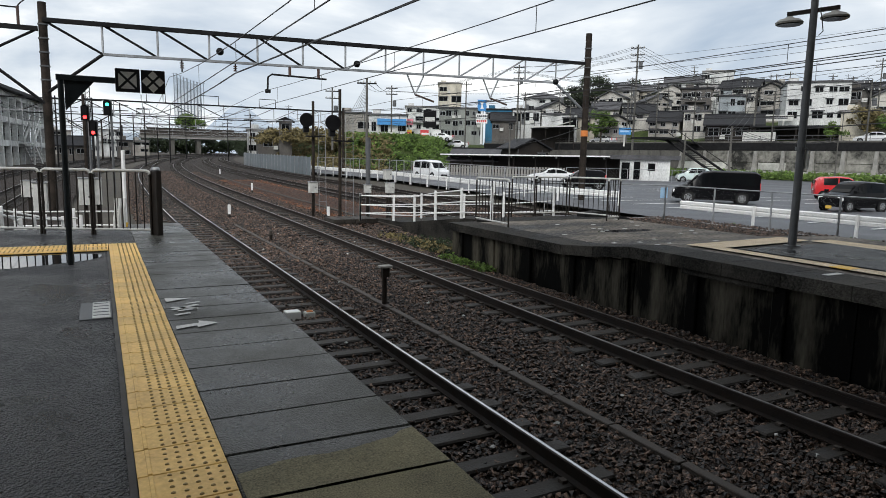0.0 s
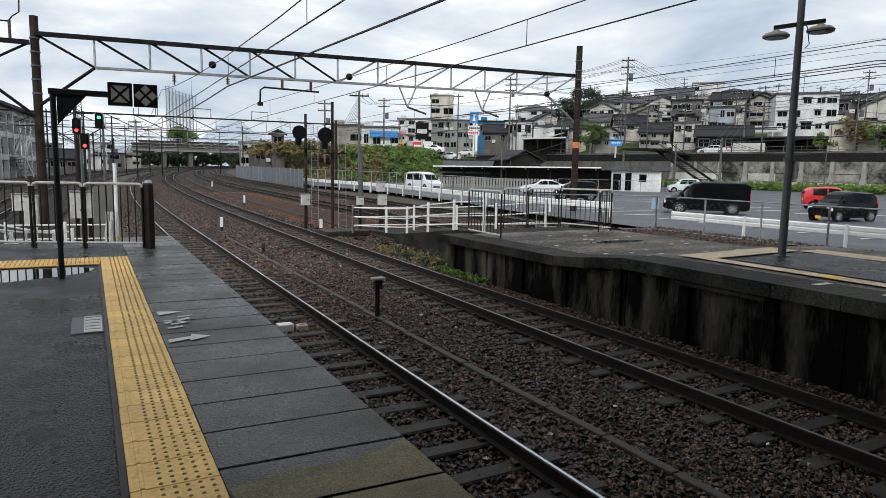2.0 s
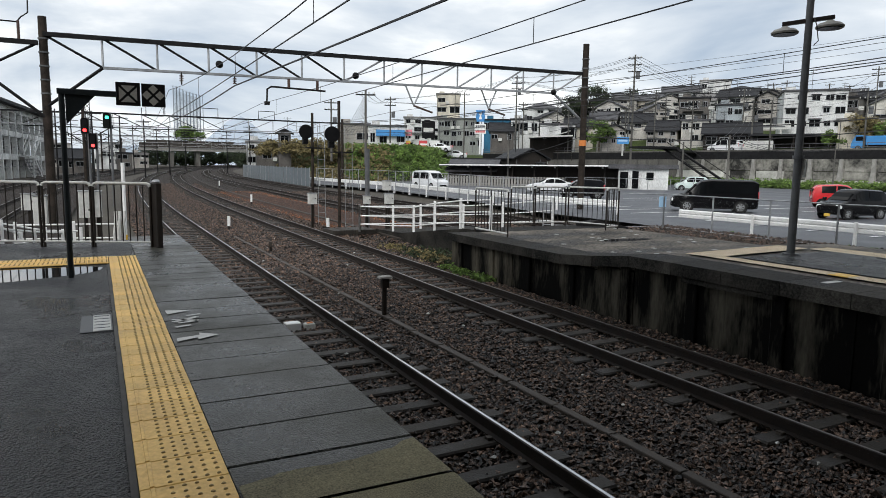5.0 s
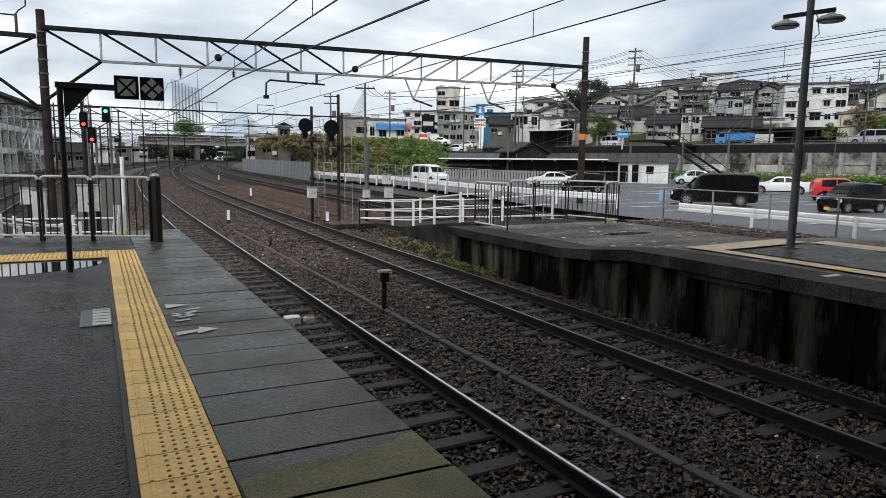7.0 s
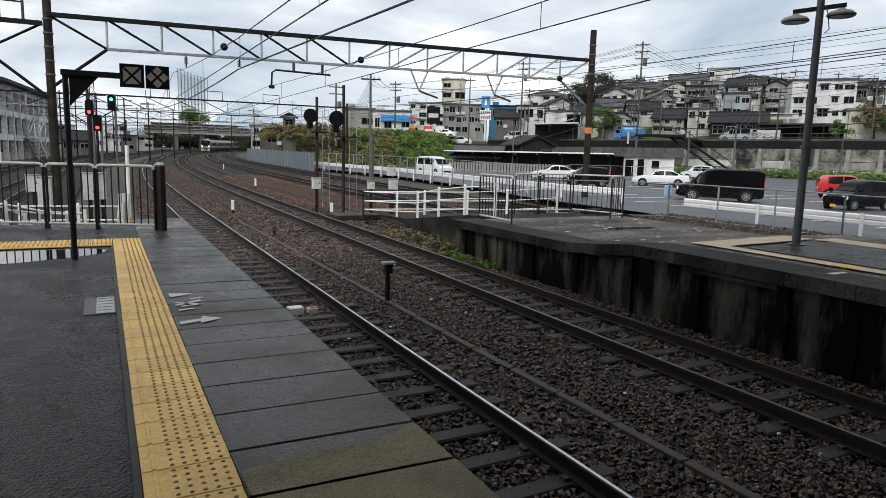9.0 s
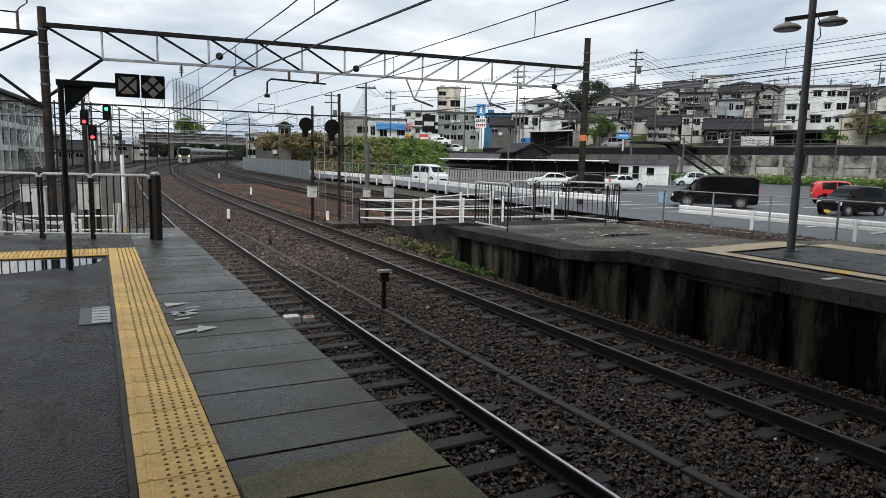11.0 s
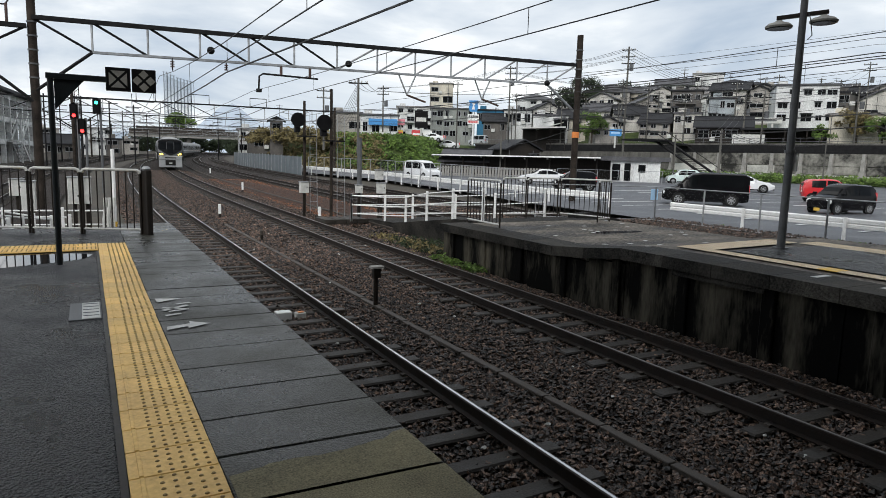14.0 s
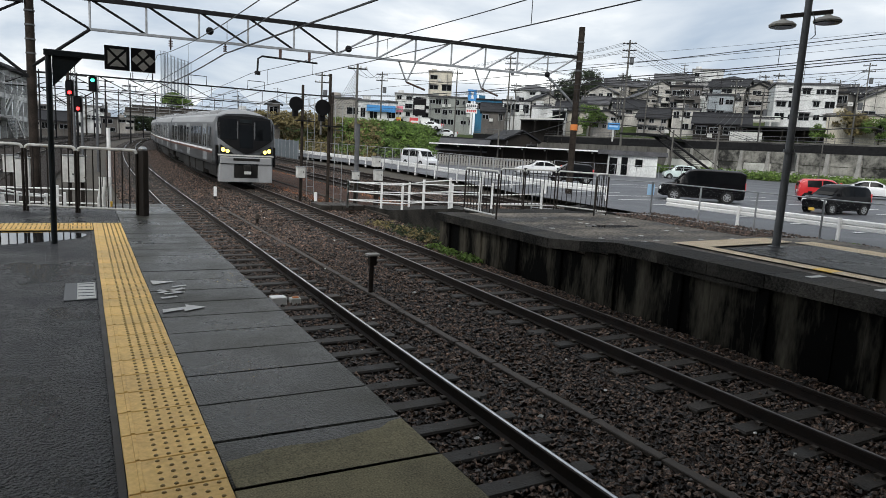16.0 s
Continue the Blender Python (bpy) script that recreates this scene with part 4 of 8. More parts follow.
# droppers and insulators on the near gantry
for x, long in ((3.5, 0.55), (5.79, 0.35)):
    ob = thing("wire_hanger", None, label="steel wire hanger with insulators under the gantry", category="wire hanger", group="wire hangers")
    z = 6.72 + (x + 1.72) / 27.7 * 0.56 - 1.22
    part("dropper", Geo().tube([(x, 31.8, z), (x, 31.8, z - long)], 0.03, 6), GIRDER, ob)
    for i in range(3):
        part("insulator", Geo().cyl((x, 31.8, z - 0.15 - 0.1 * i), (x, 31.8, z - 0.19 - 0.1 * i), 0.09, n=10), CERAMIC, ob)
arm = thing("registration_arm", None, label="bent steel registration arm hung from two insulators", category="wire hanger", group="wire hangers")
z = 6.72 + 8.6 / 27.7 * 0.56 - 1.22
for x in (8.3, 9.7):
    part("insulator", Geo().cyl((x, 31.8, z), (x, 31.8, z - 0.42), 0.07, n=8), CERAMIC, arm)
part("arm", Geo().tube([(10.1, 31.8, z - 0.46), (7.45, 31.8, z - 0.42), (7.27, 31.8, z - 0.55), (7.24, 31.8, z - 1.15)], 0.045, 8), GIRDER, arm, smooth=True)
part("clamp", Geo().box(7.14, 31.7, z - 1.28, 7.36, 31.9, z - 1.12), GIRDER, arm)
for x0 in (14.9, 19.5):
    ob = thing("wire_hanger", None, label="V-shaped steel hanger under the gantry", category="wire hanger", group="wire hangers")
    z = 6.72 + (x0 + 1.72) / 27.7 * 0.56 - 1.22
    part("leg", Geo().cyl((x0 - 0.5, 31.8, z), (x0, 31.8, z - 1.05), 0.04, n=6), GALV, ob)
    part("leg", Geo().cyl((x0 + 0.5, 31.8, z), (x0, 31.8, z - 1.05), 0.04, n=6), GALV, ob)
    part("arm", Geo().cyl((x0, 31.8, z - 1.05), (x0 + 1.1, 31.8, z - 1.35), 0.05, n=6), CERAMIC, ob)

loop = thing("feeder_loop", None, label="bent black feeder wires on two insulators above the gantry", category="wire hanger", group="wire hangers")
for x in (-2.55, -3.35):
    part("insulator", Geo().cyl((x, 31.9, 6.38), (x, 31.9, 7.15), 0.055, n=8), CERAMIC, loop)
    k = 0.35 if x > -3 else -0.35
    part("lead", Geo().tube([(x, 31.9, 7.15), (x + k * 0.3, 31.9, 7.3), (x + k, 31.9, 7.5), (x + k * 1.1, 31.9, 8.4), (x + k * 1.1, 31.9, 10.5)], 0.03, 6), WIRE, loop)
part("crossbar", Geo().cyl((-2.55, 31.9, 7.1), (-3.35, 31.9, 7.1), 0.03, n=6), GIRDER, loop)

# farther gantries over the curve
for y, xa, xb, top, w in ((75, -1.0, 25.5, 6.6, 0.3), (112, -1.0, 29.0, 7.0, 0.3), (150, 1.0, 34, 7.4, 0.3), (192, 6.0, 43.0, 7.9, 0.3), (235, 14, 55, 8.5, 0.3)):
    mast(xa, y, top + 0.5, 0.17, "brown concrete mast on the curve", rings=0)
    mast(xb, y - 1, top + 0.5, 0.17, "brown concrete mast on the curve's outer side", rings=0)
    truss((xa, y, top), (xb, y - 1, top), 1.25, 10, 0.07, "steel truss gantry farther along the curve")
    truss((xa, y, top - 0.1), (xa - 13, y + 1, top - 0.1), 1.2, 5, 0.07, "steel truss gantry over the side lines")
    for k in (0.25, 0.45, 0.68):
        xm = xa + (xb - xa) * k
        thing("gantry_frame", Geo().tube([(xm - 0.9, y, top), (xm - 0.9, y, top + 1.0), (xm + 0.9, y, top + 1.0), (xm + 0.9, y, top)], 0.045, 5), GIRDER, "square steel frame standing on the gantry", "gantry frame", "gantry frames")


def wire(points, r, label="black overhead wire", sag=0.0):
    pts = [Vector(p) for p in points]
    fine = [pts[0]]
    for a, b in zip(pts, pts[1:]):
        for i in range(1, 9):
            t = i / 8
            p = a.lerp(b, t)
            p.z -= sag * 4 * t * (1 - t)
            fine.append(p)
    return thing("overhead_wire", Geo().tube(fine, r, 4), WIRE, label, "wire", group="overhead wires")


for x0, y0 in ((2.975, 30), (6.99, 32), (13.9, 47), (18.6, 55), (-4.3, 30), (-8.3, 30)):
    msg, con = [], []
    for y in (-9, 32, 75, 112, 150, 192, 235):
        x, yy, z, _ = along(x0, y0, y)
        hi, sag = (4.80, 0.75) if x0 < 5 else (4.43, 0.24)
        msg.append((x, yy, hi + max(0.0, z + 0.9)))
        con.append((x, yy, 3.65 + (0.09 if x0 > 5 else 0.0) + max(0.0, z + 0.9)))
    wire(msg, 0.011, "black catenary wire above the track", sag)
    wire(con, 0.012, "black contact wire above the track")
    drop = thing("wire_droppers", None, label="thin dropper wires between the catenary wires", category="wire", group="wire droppers")
    for k in range(1, 7):
        t = k / 6.5
        a, b = Vector(msg[0]).lerp(Vector(msg[1]), t), Vector(con[0]).lerp(Vector(con[1]), t)
        a.z -= sag * 4 * t * (1 - t)
        part("dropper", Geo().cyl(a, b, 0.007, n=4), WIRE, drop)
# heavier feeder with ball marker
wire([(7.65, -5, 5.0), (6.72, 13.4, 5.09), (5.79, 31.9, 5.18)], 0.032, "thick black feeder cable above the tracks")
wire([(5.79, 31.9, 5.18), (5.0, 75, 5.4)], 0.032, "thick black feeder cable above the tracks", 0.4)
for x in (5.1, 11.6, 23.8):
    z = 6.05
    thing("balance_ball", Geo().ball((x, 31.6, z), 0.17, 12), BLACK, "black ball weight hanging by the gantry", "ball weight", "ball weights", smooth=True)


# ---- lineside signals and boxes ----
def backsignal(x, y, top, disc, label):
    ob = thing("signal_mast", None, label=label, category="railway signal", group="signal masts")
    z = level(x, y) - 0.3
    part("pole", Geo().cyl((x, y, z), (x, y, top), 0.068, 0.06, n=10), POLE, ob, smooth=True)
    part("plate", Geo().cyl((x - 0.30, y - 0.06, disc), (x - 0.30, y + 0.0, disc), 0.32, n=20), BLACK, ob, "black round back plate")
    part("head", Geo().box(x - 0.42, y, disc - 0.55, x - 0.18, y + 0.25, disc + 0.1, c=0.03), BLACK, ob)
    part("platform", Geo().box(x - 0.3, y - 0.25, disc - 0.75, x + 0.5, y + 0.25, disc - 0.70), GIRDER, ob)
    for s in (0.28, 0.62):
        part("ladder_rail", Geo().cyl((x + s, y + 0.05, z), (x + s * 0.9, y, disc + 0.3), 0.014, n=5), GALV, ob)
    for i in range(14):
        h = z + 0.3 + i * (disc - z) / 14
        part("rung", Geo().cyl((x + 0.28, y + 0.04, h), (x + 0.62, y + 0.04, h), 0.010, n=4), GALV, ob)
    return ob


backsignal(8.77, 29.6, 3.95, 3.1, "dark signal mast seen from behind with a round plate")
backsignal(8.87, 26.15, 4.2, 2.85, "tall dark signal mast with a round plate and ladder")


def trackbox(x, y, h, w, label, tall=1.25):
    ob = thing("trackside_box", None, label=label, category="equipment box", group="trackside boxes")
    z = level(x, y)
    part("stand", Geo().box(x - 0.05, y - 0.04, z - 0.3, x + 0.05, y + 0.04, z + h), BROWN, ob)
    part("cabinet", Geo().box(x - w / 2, y - 0.14, z + h, x + w / 2, y + 0.12, z + h + w * tall, c=0.02), OFFWHITE, ob)
    part("lid", Geo().box(x - w / 2 - 0.02, y - 0.16, z + h + w * tall, x + w / 2 + 0.02, y + 0.14, z + h + w * tall + 0.03), GALV, ob)
    part("lock", Geo().box(x + w * 0.2, y - 0.155, z + h + w * 0.6, x + w * 0.3, y - 0.14, z + h + w * 0.75), BROWN, ob)


trackbox(8.15, 27.6, 0.85, 0.36, "pale equipment box on a rusty stand")
trackbox(9.95, 25.8, 0.95, 0.26, "small pale equipment box on a stand by the fence")
trackbox(10.83, 25.5, 0.95, 0.34, "pale equipment box on a stand by the fence")
trackbox(10.9, 25.9, 1.5, 0.32, "second pale equipment box on a taller stand")
trackbox(-1.42, 21.0, 0.85, 0.34, "pale green-grey cabinet behind the railing", 2.2)
trackbox(-0.34, 21.5, 0.95, 0.34, "tall pale switch cabinet behind the railing", 2.2)
trackbox(-0.02, 21.6, 0.95, 0.20, "narrow pale cabinet behind the railing", 3.7)
trackbox(-2.4, 30.0, 0.6, 0.5, "pale grey box beside the mast")
for x, y, h in ((10.05, 26.0, 2.3),):
    thing("short_pole", Geo().cyl((x, y, level(x, y) - 0.3), (x, y, h), 0.10, n=10), GREYPAINT, "grey concrete pole beside the signals", "pole", smooth=True)
thing("white_stake", Geo().cyl((0.71, 22.9, -1.3), (0.71, 22.9, 1.55), 0.055, n=8), WHITE, "tall white stake beside the track", "stake")
white_fence([(-2.9, 17.0, -0.6), (-1.9, 17.0, -0.75), (-1.1, 17.2, -0.95), (-0.4, 17.4, -1.0)], "white tube fence of the steps behind the railing")
white_fence([(-1.9, 19.6, -1.0), (-0.6, 19.4, -1.0), (0.45, 19.2, -1.0)], "white tube fence at the track's side")
white_fence([(-2.8, 15.4, -0.3), (-2.1, 15.9, -0.6), (-1.5, 16.4, -0.95)], "sloping white tube handrail behind the railing")


white_fence([(-1.75, 15.6, -0.75), (-1.25, 16.4, -0.9), (-0.75, 17.1, -1.0)], "sloping white handrail beside the steps")
pipes = thing("white_pipes", None, label="white-wrapped pipes and cable standing behind the railing", category="pipe")
for dx in (0.0, 0.09, 0.2):
    part("pipe", Geo().tube([(0.30 + dx, 17.2, -1.3), (0.30 + dx, 17.2, -0.1 + dx), (0.34 + dx, 17.3, 0.15 + dx), (0.34 + dx, 17.3, 0.4)], 0.035, 8), OFFWHITE, pipes, smooth=True)
part("yellow_guard", Geo().cyl((0.56, 17.6, -1.3), (0.56, 17.6, -0.2), 0.04, n=8), AMBER, pipes)
locker = thing("grey_locker", None, label="pale grey steel locker behind the railing", category="locker")
part("body", Geo().box(-2.75, 15.2, -0.5, -2.2, 15.7, 0.85, c=0.02), CONCRETE, locker)
part("door", Geo().box(-2.70, 15.18, -0.4, -2.25, 15.2, 0.8), CONCRETE, locker)
part("handle", Geo().box(-2.32, 15.15, 0.2, -2.29, 15.18, 0.32), BROWN, locker)


def lit_signal(x, y, z, mat, k, label):
    ob = thing("colour_signal", None, label=label, category="railway signal", group="lit signals")
    part("pole", Geo().cyl((x, y, level(x, y) - 0.3), (x, y, z + 0.5), 0.07, n=8), GREYPAINT, ob)
    part("back_plate", Geo().box(-0.21, -0.05, -0.46, 0.21, 0.05, 0.46, pose(x - 0.2, y - 0.12, z), c=0.10), BLACK, ob, "black back plate")
    part("lens", Geo().cyl((x - 0.2, y - 0.18, z + k), (x - 0.2, y - 0.20, z + k), 0.10, n=14), mat, ob, "lit lens")
    part("hood", Geo().cyl((x - 0.2, y - 0.17, z + k + 0.13), (x - 0.2, y - 0.32, z + k + 0.14), 0.06, 0.05, n=10), BLACK, ob)


lit_signal(-0.35, 45, 3.75, SIGNRED, -0.26, "black signal showing red")
lit_signal(0.85, 45, 4.1, SIGNGREEN, 0.2, "black signal showing green")
lit_signal(0.05, 44.5, 2.85, SIGNRED, -0.26, "lower black signal showing red")
tower = thing("lattice_mast", None, label="slender steel lattice mast with crossbars", category="mast")
for sx in (-0.18, 0.18):
    for sy in (-0.18, 0.18):
        part("leg", Geo().cyl((-0.45 + sx, 57 + sy, -1.0), (-0.45 + sx * 0.8, 57 + sy * 0.8, 6.9), 0.03, n=5), GIRDER, tower)
lace = Geo()
for i in range(20):
    h = -0.8 + 0.38 * i
    lace.cyl((-0.63, 56.82, h), (-0.27, 56.82, h + 0.38), 0.018, n=4).cyl((-0.27, 57.18, h), (-0.63, 57.18, h + 0.38), 0.018, n=4)
tagged(part("lacing", lace, GIRDER, tower), kind="stuff")

# ---- fences and guard rail along the road ----
def mesh_fence(points, h, label, every=2.0):
    ob = thing("wire_fence", None, label=label, category="fence", group="wire mesh fences")
    wires = Geo()
    for a, b in zip(points, points[1:]):
        a, b = Vector(a), Vector(b)
        n = max(1, round((b - a).length / every))
        for i in range(n + 1):
            p = a.lerp(b, i / n)
            part("post", Geo().cyl(p - Vector((0, 0, 0.1)), p + Vector((0, 0, h)), 0.035, n=6), GALV, ob)
        part("top_tube", Geo().cyl(a + Vector((0, 0, h)), b + Vector((0, 0, h)), 0.022, n=6), GALV, ob)
        part("bottom_tube", Geo().cyl(a + Vector((0, 0, 0.1)), b + Vector((0, 0, 0.1)), 0.016, n=5), GALV, ob)
        d = (b - a)
        ln = d.length
        d = d / ln
        step = 0.28
        for s in range(int(-h / step), int(ln / step)):
            t0, t1 = s * step, s * step + h
            for u0, u1, z0, z1 in ((t0, t1, 0.1, h), (t0, t1, h, 0.1)):
                c0, c1 = max(u0, 0), min(u1, ln)
                if c1 > c0:
                    f0, f1 = (c0 - u0) / (u1 - u0), (c1 - u0) / (u1 - u0)
                    wires.cyl(a + d * c0 + Vector((0, 0, z0 + (z1 - z0) * f0)), a + d * c1 + Vector((0, 0, z0 + (z1 - z0) * f1)), 0.0009, n=3, caps=False)
    tagged(part("mesh", wires, GALV, ob), kind="stuff")
    return ob


def on(x, y, dz=0.0):
    return (x, y, level(x, y) + dz)


mesh_fence([on(21.2, 20.2), on(21.55, 13.0), on(22.2, 4.0)], 1.5, "grey wire mesh fence along the road", 2.35)
mesh_fence([on(21.2, 20.2), on(19.2, 21.5), on(17.0, 23.0)], 1.5, "grey wire mesh fence turning towards the tracks", 2.0)
mesh_fence([on(21.4, 30.0), on(23.4, 42.0), on(24.6, 58.0), on(22.4, 74.0)], 1.9, "long grey wire mesh fence beside the outer track", 2.0)
fence = thing("panel_fence", None, label="pale blue-grey sheet fence along the foot of the bank", category="fence")
for i in range(26):
    y = 74 + 1.9 * i
    x = 21.6 + 0.9 * math.sin(i * 0.05) + max(0, y - 100) ** 2 / 500
    x2 = 21.6 + 0.9 * math.sin((i + 1) * 0.05) + max(0, y + 1.9 - 100) ** 2 / 500
    z = level(x, y) - 0.2
    part("panel", Geo().loft([[(x, y, z), (x + 0.05, y, z), (x + 0.05, y, z + 2.1), (x, y, z + 2.1)], [(x2, y + 1.86, z), (x2 + 0.05, y + 1.86, z), (x2 + 0.05, y + 1.86, z + 2.1), (x2, y + 1.86, z + 2.1)]]), FENCEBLUE, fence)
    part("post", Geo().cyl((x - 0.03, y, z), (x - 0.03, y, z + 2.2), 0.04, n=6), GALV, fence)

guard = thing("guard_rail", None, label="white painted steel guard rail along the road", category="guard rail", kind="structure")
gp = [(23.7, 2), (23.24, 13.3), (23.03, 17.2), (22.8, 20.8)]
PROFILE = [(0, 0.40), (-0.05, 0.42), (-0.06, 0.53), (-0.01, 0.56), (-0.01, 0.58), (-0.05, 0.61), (-0.06, 0.72), (0, 0.76), (0.012, 0.76), (0.012, 0.40)]


def beam(points):
    rings = []
    for i, (x, y) in enumerate(points):
        rings.append([(x + u, y, level(x, y) + v + 0.03) for u, v in PROFILE])
    part("beam", Geo().loft(rings), WHITE, guard, smooth=False)
    for (ax, ay), (bx, by) in zip(points, points[1:]):
        n = max(1, round(math.hypot(bx - ax, by - ay) / 3.8))
        for i in range(n):
            t = i / n
            x, y = ax + (bx - ax) * t - 0.13, ay + (by - ay) * t
            part("post", Geo().cyl(on(x, y, -0.2), on(x, y, 0.82), 0.062, n=10), WHITE, guard, smooth=True)


beam(gp)
beam([(25.2, 27.2), (24.3, 31.4), (24.3, 42), (25.3, 58), (23.2, 75), (22.6, 84)])
for x, y in ((21.15, 20.3),):
    thing("notice_plate", Geo().box(x - 0.2, y - 0.06, level(x, y) + 0.95, x + 0.22, y - 0.04, level(x, y) + 1.4, c=0.01), PALEBLUE, "pale blue notice plate on the fence", "sign")
thing("rubber_mat", Geo().loft([[(13.9 + 0.8 * u, 16.6 - 0.5 * u, -1.02 - w), (13.9 + 0.8 * u, 17.0 - 0.5 * u, -1.02 - w), (13.9 + 0.8 * u, 17.0 - 0.5 * u, -0.18 + 0.1 * math.sin(u * 3)), (13.9 + 0.8 * u, 16.6 - 0.5 * u, -0.18 + 0.1 * math.sin(u * 3))] for u, w in ((0, 0), (0.5, 0), (1, 0), (1.5, 0.1))]), RUBBER,
      "folded black rubber mat beside the railing", "rubber mat")


# ---- vehicles ----
def wheel(parent, x, y, r, w):
    s = 1 if y > 0 else -1
    ob = part("wheel", Geo().cyl((x, y - s * w, r), (x, y, r), r, n=20), RUBBER, parent, smooth=True)
    rim_ = Geo()
    for k in range(7):
        a = 2 * math.pi * k / 7
        rim_.cyl((x, y + s * 0.012, r), (x + math.cos(a) * r * 0.62, y + s * 0.006, r + math.sin(a) * r * 0.62), r * 0.10, r * 0.07, n=5)
    for k in range(14):
        a, b = 2 * math.pi * k / 14, 2 * math.pi * (k + 1) / 14
        rim_.cyl((x + math.cos(a) * r * 0.64, y + s * 0.004, r + math.sin(a) * r * 0.64), (x + math.cos(b) * r * 0.64, y + s * 0.004, r + math.sin(b) * r * 0.64), r * 0.05, n=4)
    part("rim", rim_, GALV, ob, "spoked silver rim")
    part("hub", Geo().cyl((x, y, r), (x, y + s * 0.025, r), r * 0.15, n=8), GREYPAINT, ob)


def rounded(rows, k=3):
    """Body stations with soft transitions between the given ones."""
    out = []
    for i in range(len(rows) - 1):
        p0, p1, p2, p3 = rows[max(i - 1, 0)], rows[i], rows[i + 1], rows[min(i + 2, len(rows) - 1)]
        for j in range(k):
            t = j / k
            e = t * t * (3 - 2 * t)
            out.append(tuple(b + (c - b) * (t if q == 0 else 0.55 * t + 0.45 * e) for q, (b, c) in enumerate(zip(p1, p2))))
    return out + [rows[-1]]


def car(name, stations_, width, paint_, label, at, wheels, r=0.31, glass=(), roofmat=None, category="car", group=""):
    """Body lofted along its length: each station is x, sill, belt, roof height, belt and roof half-width factors."""
    ob = thing(name, None, label=label, category=category, group=group, at=at)
    h = width / 2
    coarse = stations_
    stations_ = rounded(stations_)
    rings = []
    for x, sill, belt, roof, wb, wr in stations_:
        a, b = h * wb, h * wr
        top = max(roof, belt + 0.01)
        rings.append([(x, -a * 0.93, sill), (x, -a, sill + 0.14), (x, -a, (sill + belt) / 2 + 0.1), (x, -a * 0.97, belt), (x, -b, top - 0.10 * (top - belt)), (x, -b * 0.8, top),
                      (x, 0, top + 0.02), (x, b * 0.8, top), (x, b, top - 0.10 * (top - belt)), (x, a * 0.97, belt), (x, a, (sill + belt) / 2 + 0.1), (x, a, sill + 0.14), (x, a * 0.93, sill)])
    part("body", Geo().loft(rings), paint_, ob, smooth=True)

    def sect(x):
        for p, q in zip(stations_, stations_[1:]):
            if p[0] <= x <= q[0]:
                t = (x - p[0]) / (q[0] - p[0] + 1e-9)
                return [u + (v - u) * t for u, v in zip(p, q)]
        return stations_[-1]

    for x0, x1, inset in glass:
        for s in (-1, 1):
            vs = []
            for i in range(4):
                x = x0 + (x1 - x0) * i / 3
                _, sill, belt, roof, wb, wr = sect(x)
                a, b = h * wb * 0.97, h * wr
                lo, hi = belt + 0.03, belt + 0.9 * (roof - belt) - inset
                if hi < lo + 0.02:
                    hi = lo + 0.02
                k = (hi - belt) / max(0.05, 0.9 * (roof - belt))
                vs += [(x, s * (a + (b - a) * 0.03 + 0.012), lo), (x, s * (a + (b - a) * min(1, k) + 0.012), hi)]
            part("side_window", Geo().add(vs, [(2 * i, 2 * i + 2, 2 * i + 3, 2 * i + 1) for i in range(3)]), GLASSD, ob, "dark side window")
    f = [q for q in stations_ if q[3] > q[2] + 0.3][-1]
    for p, q in zip(coarse, coarse[1:]):
        if max(p[3] - p[2], q[3] - q[2]) < 0.25 or abs(q[3] - p[3]) < 0.25:
            continue
        run_ = [u for u in stations_ if p[0] - 1e-6 <= u[0] <= q[0] + 1e-6]
        fore = q[3] < p[3]
        vs = []
        for u in run_[1:] if fore else run_[:-1]:
            wv = h * (u[5] * 0.84 if u[3] > u[2] + 0.2 else u[4] * 0.80)
            e = 0.02 if fore else -0.02
            vs += [(u[0] + e, -wv, max(u[3], u[2] + 0.01) + 0.035), (u[0] + e, wv, max(u[3], u[2] + 0.01) + 0.035)]
        n_ = len(vs) // 2
        if n_ > 1:
            part("windscreen" if fore else "rear_window", Geo().add(vs, [(2 * i, 2 * i + 1, 2 * i + 3, 2 * i + 2) for i in range(n_ - 1)]), GLASSD, ob, "dark tinted glass")
    for x in wheels:
        for s in (-1, 1):
            part("wheel_arch", Geo().cyl((x, s * (h - 0.06), r), (x, s * (h + 0.004), r), r + 0.07, n=18), BLACK, ob)
            wheel(ob, x, s * (h + 0.012), r, 0.2)
    x1, x0 = stations_[-1][0], stations_[0][0]
    z1 = stations_[-1][2]
    for s in (-1, 1):
        part("headlight", Geo().box(x1 - 0.40, s * h * 0.74 - 0.17, z1 - 0.10, x1 - 0.03, s * h * 0.74 + 0.15, z1 + 0.09, c=0.04), CARWHITE, ob, "clear headlamp")
        part("tail_light", Geo().box(x0 - 0.015, s * h * 0.84 - 0.07, stations_[0][2] - 0.15, x0 + 0.1, s * h * 0.84 + 0.07, stations_[0][2] + 0.30), SIGNRD, ob, "red tail lamp")
        part("mirror", Geo().box(-0.08, -0.09, -0.07, 0.08, 0.09, 0.07, pose(f[0] + 0.35, s * (h + 0.10), f[2] + 0.1), c=0.02), paint_, ob)
    part("grille", Geo().box(x1 - 0.05, -h * 0.45, z1 - 0.38, x1 + 0.012, h * 0.45, z1 - 0.22), BLACK, ob)
